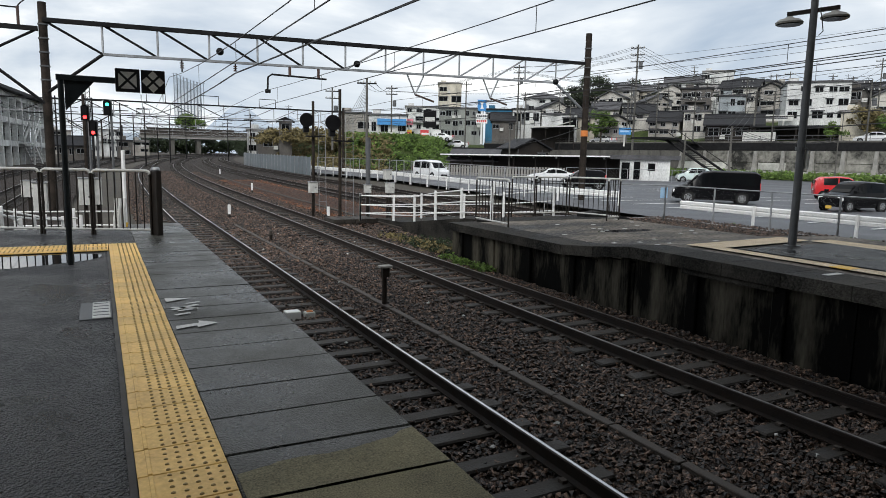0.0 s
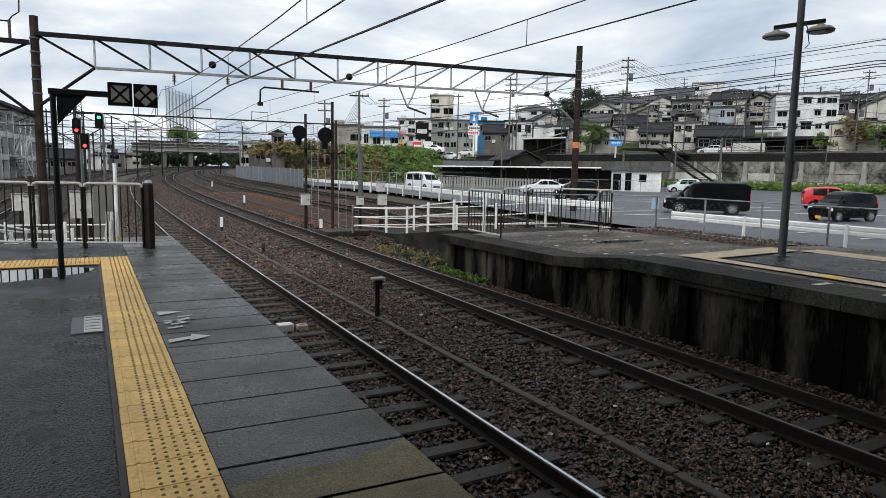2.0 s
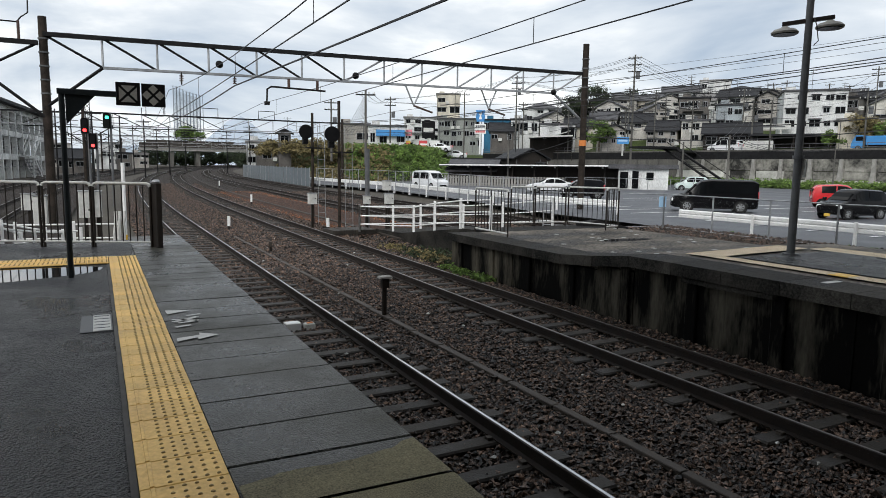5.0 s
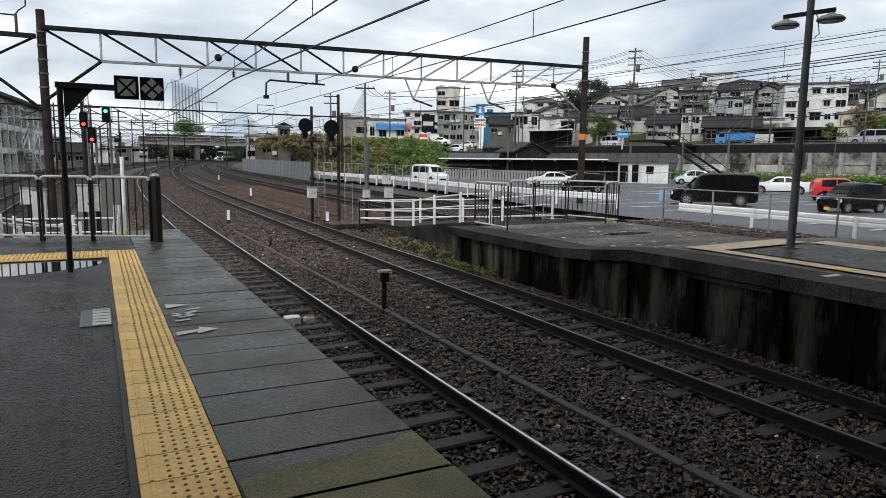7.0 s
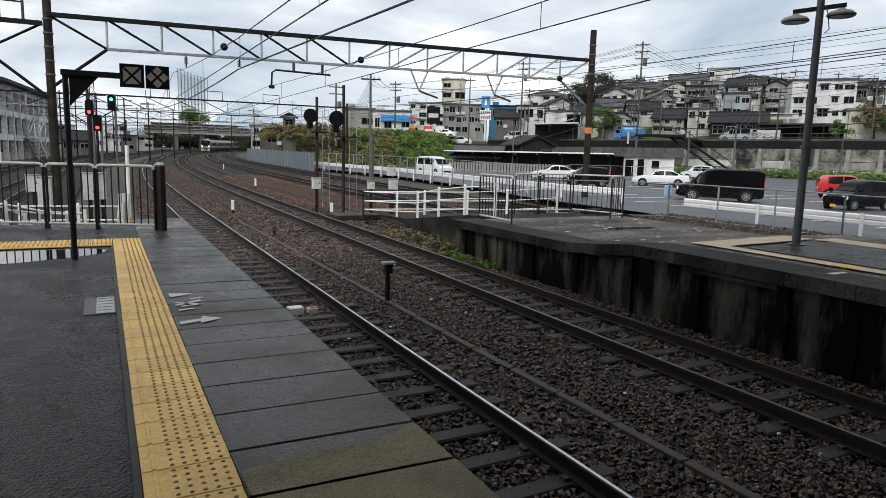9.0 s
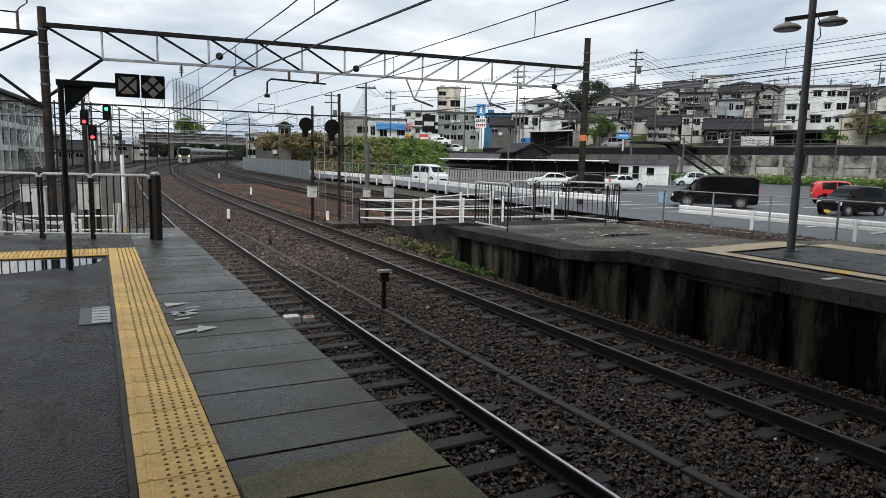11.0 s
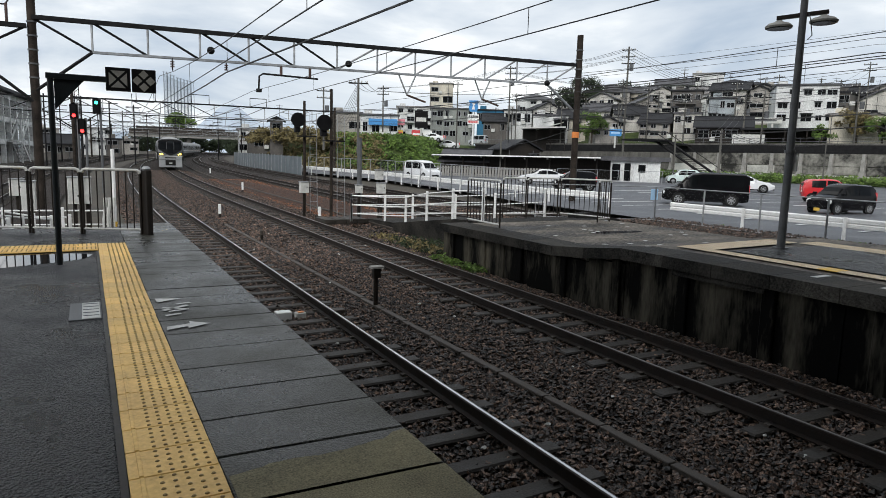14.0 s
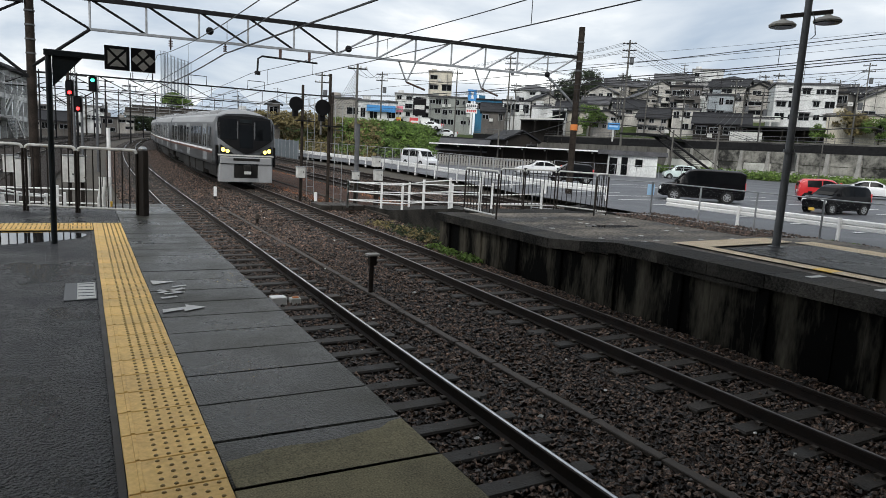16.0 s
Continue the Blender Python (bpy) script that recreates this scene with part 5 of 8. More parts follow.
    part("plate", Geo().box(x1 - 0.02, -0.17, z1 - 0.52, x1 + 0.02, 0.17, z1 - 0.36), AMBER if roofmat else OFFWHITE, ob)
    part("plate", Geo().box(x0 - 0.02, -0.17, 0.62, x0 + 0.03, 0.17, 0.78), OFFWHITE, ob)
    for s in (-1, 1):
        part("sill", Geo().box(wheels[0] + 0.4, s * h * 0.95 - 0.02, 0.2, wheels[1] - 0.4, s * h * 0.95 + 0.02, 0.3), BLACK, ob)
    return ob


VAN = [(-2.40, 0.40, 0.95, 1.35, 0.92, 0.86), (-2.36, 0.28, 1.05, 1.78, 0.97, 0.86), (-2.1, 0.22, 1.08, 1.90, 1.0, 0.86), (0.2, 0.22, 1.06, 1.92, 1.0, 0.86), (0.75, 0.22, 1.05, 1.84, 1.0, 0.85),
       (1.55, 0.22, 1.02, 1.10, 1.0, 0.84), (2.2, 0.25, 0.90, 0.93, 0.97, 0.8), (2.42, 0.35, 0.72, 0.75, 0.85, 0.7)]
HATCH = [(-1.70, 0.42, 0.85, 1.05, 0.92, 0.8), (-1.66, 0.30, 0.95, 1.32, 0.96, 0.82), (-1.40, 0.22, 0.97, 1.52, 1.0, 0.82), (-0.1, 0.20, 0.96, 1.58, 1.0, 0.82), (0.35, 0.20, 0.95, 1.52, 1.0, 0.81),
         (1.05, 0.20, 0.93, 0.98, 1.0, 0.82), (1.5, 0.24, 0.84, 0.86, 0.96, 0.78), (1.70, 0.34, 0.66, 0.69, 0.84, 0.7)]
SEDAN = [(-2.30, 0.42, 0.80, 0.85, 0.88, 0.7), (-2.2, 0.28, 0.95, 1.00, 0.95, 0.8), (-1.65, 0.22, 0.96, 1.03, 1.0, 0.8), (-0.75, 0.20, 0.95, 1.40, 1.0, 0.76), (0.15, 0.20, 0.94, 1.43, 1.0, 0.76),
         (1.10, 0.20, 0.93, 0.98, 1.0, 0.8), (1.9, 0.22, 0.80, 0.84, 0.97, 0.78), (2.30, 0.34, 0.60, 0.64, 0.84, 0.65)]


def park(x, y, rz):
    return pose(x, y, level(x, y), 0, 0, rz)


car("minivan", VAN, 1.78, CARBLACK, "black minivan with silver wheels parked in the car park", park(32.9, 27.5, 134), (-1.45, 1.50), 0.33, ((-2.05, -0.75, 0.05), (-0.65, 0.35, 0.05), (0.42, 1.0, 0.05)), category="van", group="parked cars")
car("hatchback", HATCH, 1.52, CARRED, "bright red small hatchback parked in the car park", park(44.7, 27.0, -48), (-1.15, 1.12), 0.28, ((-1.2, -0.35, 0.03), (-0.28, 0.55, 0.03)), group="parked cars")
car("hatchback", HATCH, 1.56, CARBLACK, "black small hatchback with a yellow plate in the car park", park(35.75, 20.9, 171), (-1.15, 1.15), 0.28, ((-1.2, -0.35, 0.03), (-0.28, 0.55, 0.03)), roofmat=True, group="parked cars")
car("hatchback", HATCH, 1.6, CARMINT, "pale small car parked at the car park's rear edge", park(58.5, 52.0, 142), (-1.15, 1.12), 0.29, ((-1.2, -0.35, 0.03), (-0.28, 0.55, 0.03)), group="parked cars")
car("minivan", VAN, 1.74, CARWHITE, "white minivan standing on the road behind the guard rail", park(30.8, 61.5, -84), (-1.45, 1.50), 0.32, ((-2.05, -0.75, 0.05), (-0.65, 0.35, 0.05), (0.42, 1.0, 0.05)), category="van", group="parked cars")
car("sedan", SEDAN, 1.75, CARWHITE, "white saloon car parked beyond the railings", park(38.6, 51.3, 152), (-1.4, 1.42), 0.31, ((-1.35, -0.35, 0.03), (-0.28, 0.6, 0.03)), group="parked cars")
car("hatchback", HATCH, 1.6, CARBLACK, "dark small car parked beyond the railings", park(34.8, 42.0, 150), (-1.15, 1.12), 0.29, ((-1.2, -0.35, 0.03), (-0.28, 0.55, 0.03)), group="parked cars")
MOVER = car("sedan", SEDAN, 1.8, CARWHITE, "white saloon car driving across the car park", park(48, 33.4, 180), (-1.4, 1.42), 0.32, ((-1.35, -0.35, 0.03), (-0.28, 0.6, 0.03)), group="moving cars")
ROAD_Z = 4.62
up = lambda: pose(80, 70, ROAD_Z)
UPCARS = [car("sedan", SEDAN, 1.7, CARWHITE, "white car driving along the raised road", up(), (-1.4, 1.42), 0.31, ((-1.35, -0.35, 0.03), (-0.28, 0.6, 0.03)), group="moving cars") for _ in range(2)]
UPCARS.append(car("minivan", VAN, 1.72, CARWHITE, "white minivan driving along the raised road", up(), (-1.45, 1.50), 0.32, ((-2.05, -0.75, 0.05), (-0.65, 0.35, 0.05), (0.42, 1.0, 0.05)), category="van", group="moving cars"))
UPCARS.append(car("minivan", VAN, 1.72, CARSILVER, "pale van driving along the raised road", up(), (-1.45, 1.50), 0.32, ((-2.05, -0.75, 0.05), (-0.65, 0.35, 0.05), (0.42, 1.0, 0.05)), category="van", group="moving cars"))
truck = thing("small_truck", None, label="blue light truck with a boxed load driving along the raised road", category="truck", group="moving cars", at=up())
part("chassis", Geo().box(-2.6, -0.8, 0.45, 2.2, 0.8, 0.75), BLACK, truck)
part("cab", Geo().loft([[(x, -0.85, 0.4), (x, 0.85, 0.4), (x, 0.8, z), (x, -0.8, z)] for x, z in ((0.9, 2.0), (1.9, 2.0), (2.35, 1.25), (2.45, 0.9))]), CARBLUE, truck)
part("load_bed", Geo().box(-2.7, -0.9, 0.75, 0.75, 0.9, 1.9, c=0.04), CARBLUE, truck)
for s in (-1, 1):
    part("side_window", Geo().box(1.1, s * 0.84 - 0.01, 1.3, 1.9, s * 0.84 + 0.01, 1.85), GLASSD, truck)
for x in (-1.8, 1.6):
    for s in (-1, 1):
        wheel(truck, x, s * 0.86, 0.35, 0.22)
UPCARS.append(truck)

# ---- train ----
def bogie(parent, x):
    b = part("bogie", Geo().box(x - 1.5, -1.1, 0.35, x + 1.5, 1.1, 0.75, c=0.05), UNDER, parent)
    for dx in (-1.05, 1.05):
        for s in (-1, 1):
            part("wheel", Geo().cyl((x + dx, s * 0.62, 0.43), (x + dx, s * 0.50, 0.43), 0.43, n=18), RUBBER, b)
    for s in (-1, 1):
        part("side_frame", Geo().box(x - 1.4, s * 1.0 - 0.06, 0.4, x + 1.4, s * 1.0 + 0.06, 0.72, c=0.03), UNDER, b)


def coach(lead, label):
    """A commuter coach, 20 m long; its front is at x = 0 and it runs towards +x. z = 0 is the rail head."""
    ob = thing("train_car", None, label=label, category="train", group="train cars")
    L, h = 19.6, 1.46
    prof = [(-h * 0.97, 1.0), (-h, 1.25), (-h, 2.2), (-h * 0.985, 3.0), (-h * 0.90, 3.28), (-h * 0.62, 3.44), (0, 3.50), (h * 0.62, 3.44), (h * 0.90, 3.28), (h * 0.985, 3.0), (h, 2.2), (h, 1.25), (h * 0.97, 1.0)]
    front = -0.55 if lead else -0.05
    rings = [[(x, y, z) for y, z in prof] for x in (-L, front - 0.6, front)]
    if lead:
        rings.append([(front + 0.28 - 0.10 * max(0, z - 2.0), y * 0.955, z - 0.02 * (z > 3.3)) for y, z in prof])
        rings.append([(front + 0.50 - 0.26 * max(0, z - 1.6) ** 1.2 * 0.7, y * 0.86, 1.02 + (z - 1.0) * 0.97) for y, z in prof])
    part("body", Geo().loft(rings), STEELBODY, ob, smooth=True)
    part("roof", Geo().loft([[(x, y, z + 0.012) for y, z in prof[3:10]] + [(x, -y * 0.6, 3.12) for y, z in prof[3:10]][::1] for x in (-L + 0.02, front - 0.15)]), TROOF, ob, "pale grey roof", smooth=True)
    for x in (-4.5, -9.8, -15.0):
        u = part("air_conditioner", Geo().box(x - 1.3, -0.85, 3.42, x + 1.3, 0.85, 3.68, c=0.08), TROOF, ob)
        part("grille", Geo().box(x - 1.0, -0.6, 3.67, x + 1.0, 0.6, 3.695), GREYPAINT, u)
    for s in (-1, 1):
        for xd in (-3.2, -9.8, -16.4):
            d = part("door", Geo().box(xd - 0.66, s * (h + 0.004) - 0.006, 1.12, xd + 0.66, s * (h + 0.004) + 0.006, 2.92), GALV, ob, "stainless sliding door")
            for e in (-0.33, 0.33):
                part("door_window", Geo().box(xd + e - 0.22, s * (h + 0.012) - 0.006, 1.80, xd + e + 0.22, s * (h + 0.012) + 0.006, 2.72), GLASSD, d)
        for xw, ww in ((-5.4, 0.9), (-7.5, 0.9), (-12.0, 0.9), (-14.1, 0.9), (-18.4, 0.5), (-1.75, 0.32)):
            w = part("window", Geo().box(xw - ww, s * (h + 0.004) - 0.008, 1.84, xw + ww, s * (h + 0.004) + 0.008, 2.78, c=0.0), GLASSD, ob, "dark passenger window")
            part("mullion", Geo().box(xw - 0.03, s * (h + 0.018) - 0.004, 1.84, xw + 0.03, s * (h + 0.018) + 0.004, 2.78), GALV, w)
        part("lower_panel", Geo().box(-L + 0.02, s * (h + 0.002) - 0.004, 1.06, front - 0.3, s * (h + 0.002) + 0.004, 1.50), STEELBODY, ob)
        part("waist_stripe", Geo().box(-L + 0.02, s * (h + 0.006) - 0.006, 1.52, front - 0.3, s * (h + 0.006) + 0.006, 1.62), STRIPE, ob, "brown waist stripe")
        part("pale_stripe", Geo().box(-L + 0.02, s * (h + 0.007) - 0.006, 1.63, front - 0.3, s * (h + 0.007) + 0.006, 1.72), WHITE, ob, "white waist stripe")
    part("underframe", Geo().box(-L + 0.4, -1.2, 0.55, -1.2, 1.2, 1.02), UNDER, ob)
    for xq, ln in ((-6.6, 1.4), (-9.4, 1.0), (-12.4, 1.3)):
        for s in (-1, 1):
            part("equipment_case", Geo().box(xq - ln, s * 0.85 - 0.42, 0.32, xq + ln, s * 0.85 + 0.42, 0.98, c=0.04), UNDER, ob)
    bogie(ob, -2.9)
    bogie(ob, -16.7)
    if lead:
        def face(y, z):
            """x of the cab front at a height and a side offset."""
            t = abs(y) / h
            zz = 1.0 + (z - 1.02) / 0.97
            return front + 0.50 - 0.182 * max(0, zz - 1.6) ** 1.2 - 0.10 * max(0.0, t - 0.55) ** 1.5 * 2
        m = Geo()
        cols = [-1.0 + 2.0 * i / 16 for i in range(17)]
        for j in range(9):
            for u in cols:
                lowz = 1.58 + 0.72 * abs(u) ** 1.35
                z = lowz + (3.36 - 0.14 * abs(u) ** 4 - lowz) * j / 8
                y = u * h * (0.90 if z < 3.1 else 0.88)
                m.v.append((face(y, z) + 0.03, y, z))
        for j in range(8):
            for i in range(16):
                m.f.append((j * 17 + i, j * 17 + i + 1, (j + 1) * 17 + i + 1, (j + 1) * 17 + i))
                m.k.append(0)
        mask = part("front_mask", m, BLACK, ob, "black front mask with windows", smooth=True)
        for y0, y1, z0, z1 in ((-1.18, -0.42, 2.24, 3.20), (0.42, 1.18, 2.24, 3.20), (-0.32, 0.32, 1.85, 2.95)):
            g_ = Geo()
            for z in (z0, z1):
                for i in range(5):
                    y = y0 + (y1 - y0) * i / 4
                    g_.v.append((face(y, z) + 0.045, y, z))
            for i in range(4):
                g_.f.append((i, i + 1, 6 + i, 5 + i))
                g_.k.append(0)
            part("cab_window", g_, GLASSD, mask, "dark cab window")
        part("destination_panel", Geo().box(face(0, 3.0) + 0.04, -0.28, 3.04, face(0, 3.1) + 0.055, 0.28, 3.22), SLATE, mask, "small dark blue destination panel")
        for s in (-1, 1):
            bez = Geo()
            rim_pts = ((0.62, 1.56), (1.22, 1.60), (1.20, 1.98), (1.02, 1.86))
            for e in (0.0, 0.035):
                bez.v += [(face(y_, z_) + 0.01 + e, s * y_, z_) for y_, z_ in rim_pts]
            bez.f += [(0, 1, 2, 3), (4, 5, 6, 7)] + [(i, (i + 1) % 4, 4 + (i + 1) % 4, 4 + i) for i in range(4)]
            bez.k += [0] * 6
            hl = part("lamp_housing", bez, BLACK, ob, "black corner lamp housing")
            for y_, z_, r_ in ((1.08, 1.74, 0.10), (0.88, 1.68, 0.085)):
                part("headlight", Geo().cyl((face(y_, z_) + 0.03, s * y_, z_), (face(y_, z_) + 0.075, s * y_, z_), r_, r_ * 0.9, n=14), LAMP, hl, "lit yellow headlamp")
            part("side_bumper", Geo().box(front + 0.1, s * 1.36 - 0.05, 1.0, front + 0.46, s * 1.36 + 0.05, 1.95, c=0.03), BLACK, ob)
        for y_ in (-0.40, 0.40):
            part("pillar", Geo().box(face(y_, 2.5) - 0.02, y_ - 0.025, 1.8, face(y_, 2.5) + 0.075, y_ + 0.025, 3.1), GREYPAINT, mask)
        trim = Geo()
        for i in range(17):
            u = cols[i]
            lz = 1.53
            for dz in (0.0, -0.07):
                trim.v.append((face(u * h * 0.9, lz + dz) + 0.035, u * h * 0.9, lz + dz))
        for i in range(16):
            trim.f.append((2 * i, 2 * i + 1, 2 * i + 3, 2 * i + 2))
            trim.k.append(0)
        part("trim", trim, OFFWHITE, ob, "pale trim below the mask")
        part("front_band", Geo().box(front + 0.40, -1.22, 1.10, front + 0.58, 1.22, 1.42, c=0.04), SKIRT, ob)
        part("band_grille", Geo().box(front + 0.57, -0.62, 1.24, front + 0.59, 0.62, 1.36), UNDER, ob)
        part("number_panel", Geo().box(front + 0.86, -0.16, 0.62, front + 0.88, 0.16, 0.76), OFFWHITE, ob)
        part("coupler_recess", Geo().box(front + 0.30, -0.55, 0.42, front + 0.50, 0.55, 1.12), UNDER, ob)
        part("coupler", Geo().box(front + 0.45, -0.16, 0.78, front + 0.85, 0.16, 1.05, c=0.04), UNDER, ob)
        for s in (-1, 1):
            part("skirt", Geo().box(front + 0.05, s * 0.90 - 0.36, 0.22, front + 0.52, s * 0.90 + 0.36, 1.10, c=0.05), SKIRT, ob, "grey front skirt")
        part("skirt_bar", Geo().box(front + 0.2, -0.6, 0.22, front + 0.5, 0.6, 0.42, c=0.03), SKIRT, ob)
        arc = [math.pi * i / 10 for i in range(11)]
        part("front_fairing", Geo().loft([[(front - 2.2 + dx, -w * math.cos(a_), 3.36 + hh * math.sin(a_)) for a_ in arc] for dx, w, hh in
                                          ((0, 0.95, 0.34), (0.9, 1.0, 0.36), (1.6, 1.05, 0.30), (2.0, 1.05, 0.18), (2.25, 1.0, 0.03))]), TROOF, ob, "pale domed roof end", smooth=True)
    else:
        part("gangway", Geo().box(-0.05, -0.6, 1.0, 0.35, 0.6, 3.2), RUBBER, ob)
    return ob


TRAIN = [coach(True, "stainless steel commuter train's leading car, lit yellow headlamps")]
trailer = coach(False, "stainless steel commuter train car with dark windows")
TRAIN.append(trailer)
for _ in range(5):
    TRAIN.append(copy_thing(trailer, Matrix.Identity(4)))


# ---- raised road and retaining wall ----
EDGE = [(68.6, 112.7), (72, 100), (88, 40), (100, -5)]
deck = thing("raised_road", None, label="raised road on a dark girder above the retaining wall", category="elevated road", kind="structure")
for (ax, ay), (bx, by) in zip(EDGE, EDGE[1:]):
    part("deck", Geo().loft([[(x - 0.6, y, 3.55), (x + 9.5, y, 3.55), (x + 9.5, y, ROAD_Z), (x - 0.6, y, ROAD_Z)] for x, y in ((ax, ay), (bx, by))]), [GIRDER], deck)
    part("kerb", Geo().loft([[(x - 0.6, y, ROAD_Z), (x - 0.3, y, ROAD_Z), (x - 0.3, y, ROAD_Z + 0.22), (x - 0.6, y, ROAD_Z + 0.22)] for x, y in ((ax, ay), (bx, by))]), DARKCONC, deck)
    n = int(math.hypot(bx - ax, by - ay) / 2.2)
    for i in range(n):
        x, y = ax + (bx - ax) * i / n, ay + (by - ay) * i / n
        part("parapet_post", Geo().cyl((x - 0.45, y, ROAD_Z), (x - 0.45, y, ROAD_Z + 0.95), 0.035, n=5), GREYPAINT, deck)
    for h in (0.45, 0.92):
        part("parapet_rail", Geo().cyl((ax - 0.45, ay, ROAD_Z + h), (bx - 0.45, by, ROAD_Z + h), 0.03, n=5), GREYPAINT, deck)
wallr = thing("retaining_wall", None, label="pale weathered concrete retaining wall with buttresses", category="retaining wall", kind="structure")
rgw = random.Random(3)
for (ax, ay), (bx, by) in zip(EDGE, EDGE[1:]):
    n = int(math.hypot(bx - ax, by - ay) / 3.6)
    for i in range(n):
        x, y, x2, y2 = ax + (bx - ax) * i / n, ay + (by - ay) * i / n, ax + (bx - ax) * (i + 1) / n, ay + (by - ay) * (i + 1) / n
        z = level(x, y) - 0.4
        m = DARKCONC if y > 74 else PALEWALL
        lean = lambda h: -0.95 + 0.05 * (h - z) / (3.56 - z)
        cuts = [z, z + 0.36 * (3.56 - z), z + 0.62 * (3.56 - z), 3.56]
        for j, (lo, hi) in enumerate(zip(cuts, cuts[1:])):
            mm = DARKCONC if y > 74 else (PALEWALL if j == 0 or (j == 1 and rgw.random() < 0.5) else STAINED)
            o = 0.05 * (j == 1) + rgw.uniform(0, 0.03)
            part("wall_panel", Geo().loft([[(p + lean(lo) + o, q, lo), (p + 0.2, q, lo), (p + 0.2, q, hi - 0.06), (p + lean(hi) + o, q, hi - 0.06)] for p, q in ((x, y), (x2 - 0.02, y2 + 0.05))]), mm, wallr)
        foot = [(x - 1.75, y - 0.15), (x - 0.5, y - 0.15), (x - 0.5, y + 0.95), (x - 1.75, y + 0.95)]
        head = [(x - 1.15, y + 0.2), (x - 0.5, y + 0.2), (x - 0.5, y + 0.6), (x - 1.15, y + 0.6)]
        mid = [(x - 1.25, y + 0.15), (x - 0.5, y + 0.15), (x - 0.5, y + 0.65), (x - 1.25, y + 0.65)]
        part("buttress", Geo().loft([[(*c, h) for c in ring_] for ring_, h in ((foot, z), (mid, z + 0.5 * (3.5 - z)), (head, 3.5))]), DARKCONC if y > 74 else CONCRETE, wallr)
g = Geo()
rgv = random.Random(9)
for i in range(430):
    t = rgv.random() ** 0.7
    x, y = 72 + 16 * t - 1.8 - 5.0 * rgv.random(), 100 - 60 * t
    z = level(x, y)
    g.leaves((x, y, z + 0.25 + 0.5 * rgv.random()), 0.8, 28, 0.22, rgv, 0.7)
thing("verge_bushes", g, LEAF, "green weeds and low bushes along the wall's foot", "bush", kind="stuff")


# ---- houses ----
def windows(ob, w, h, y, rows, cols, z0, rng, sash=GALV):
    """Uneven rows of windows with frames, some with awnings, pipes and cooler boxes between them."""
    for r in range(rows):
        for c in range(cols):
            if rng.random() < 0.16:
                continue
            ww, hh = min(2.4, 0.74 * w / cols) * rng.choice((0.6, 0.8, 1.0, 1.1)), min(1.6, 0.52 * h / rows) * rng.choice((0.7, 0.95, 1.0))
            x = -w / 2 + w * (c + 0.5 + rng.uniform(-0.12, 0.12)) / cols
            z = z0 + h * (r + 0.52 + rng.uniform(-0.05, 0.05)) / rows
            win = part("window", Geo().box(x - ww / 2 - 0.06, y - 0.05, z - hh / 2 - 0.06, x + ww / 2 + 0.06, y + 0.02, z + hh / 2 + 0.06), sash, ob)
            part("pane", Geo().box(x - ww / 2, y - 0.065, z - hh / 2, x - 0.03, y - 0.045, z + hh / 2), GLASSD, win)
            part("pane", Geo().box(x + 0.03, y - 0.065, z - hh / 2, x + ww / 2, y - 0.045, z + hh / 2), GLASSD, win)
            if rng.random() < 0.4:
                part("awning", Geo().box(x - ww / 2 - 0.2, y - 0.5, z + hh / 2 + 0.1, x + ww / 2 + 0.2, y + 0.01, z + hh / 2 + 0.18), HROOFS[1], ob)
            if rng.random() < 0.25:
                part("cooler_box", Geo().box(x + ww / 2 + 0.2, y - 0.35, z - hh / 2 - 0.5, x + ww / 2 + 0.95, y, z - hh / 2 + 0.1, c=0.03), OFFWHITE, ob)
    for s_ in (-0.46, 0.3):
        if rng.random() < 0.7:
            part("drain_pipe", Geo().cyl((w * s_, y - 0.07, -1), (w * s_, y - 0.07, h - 0.1), 0.05, n=5), GREYPAINT, ob)


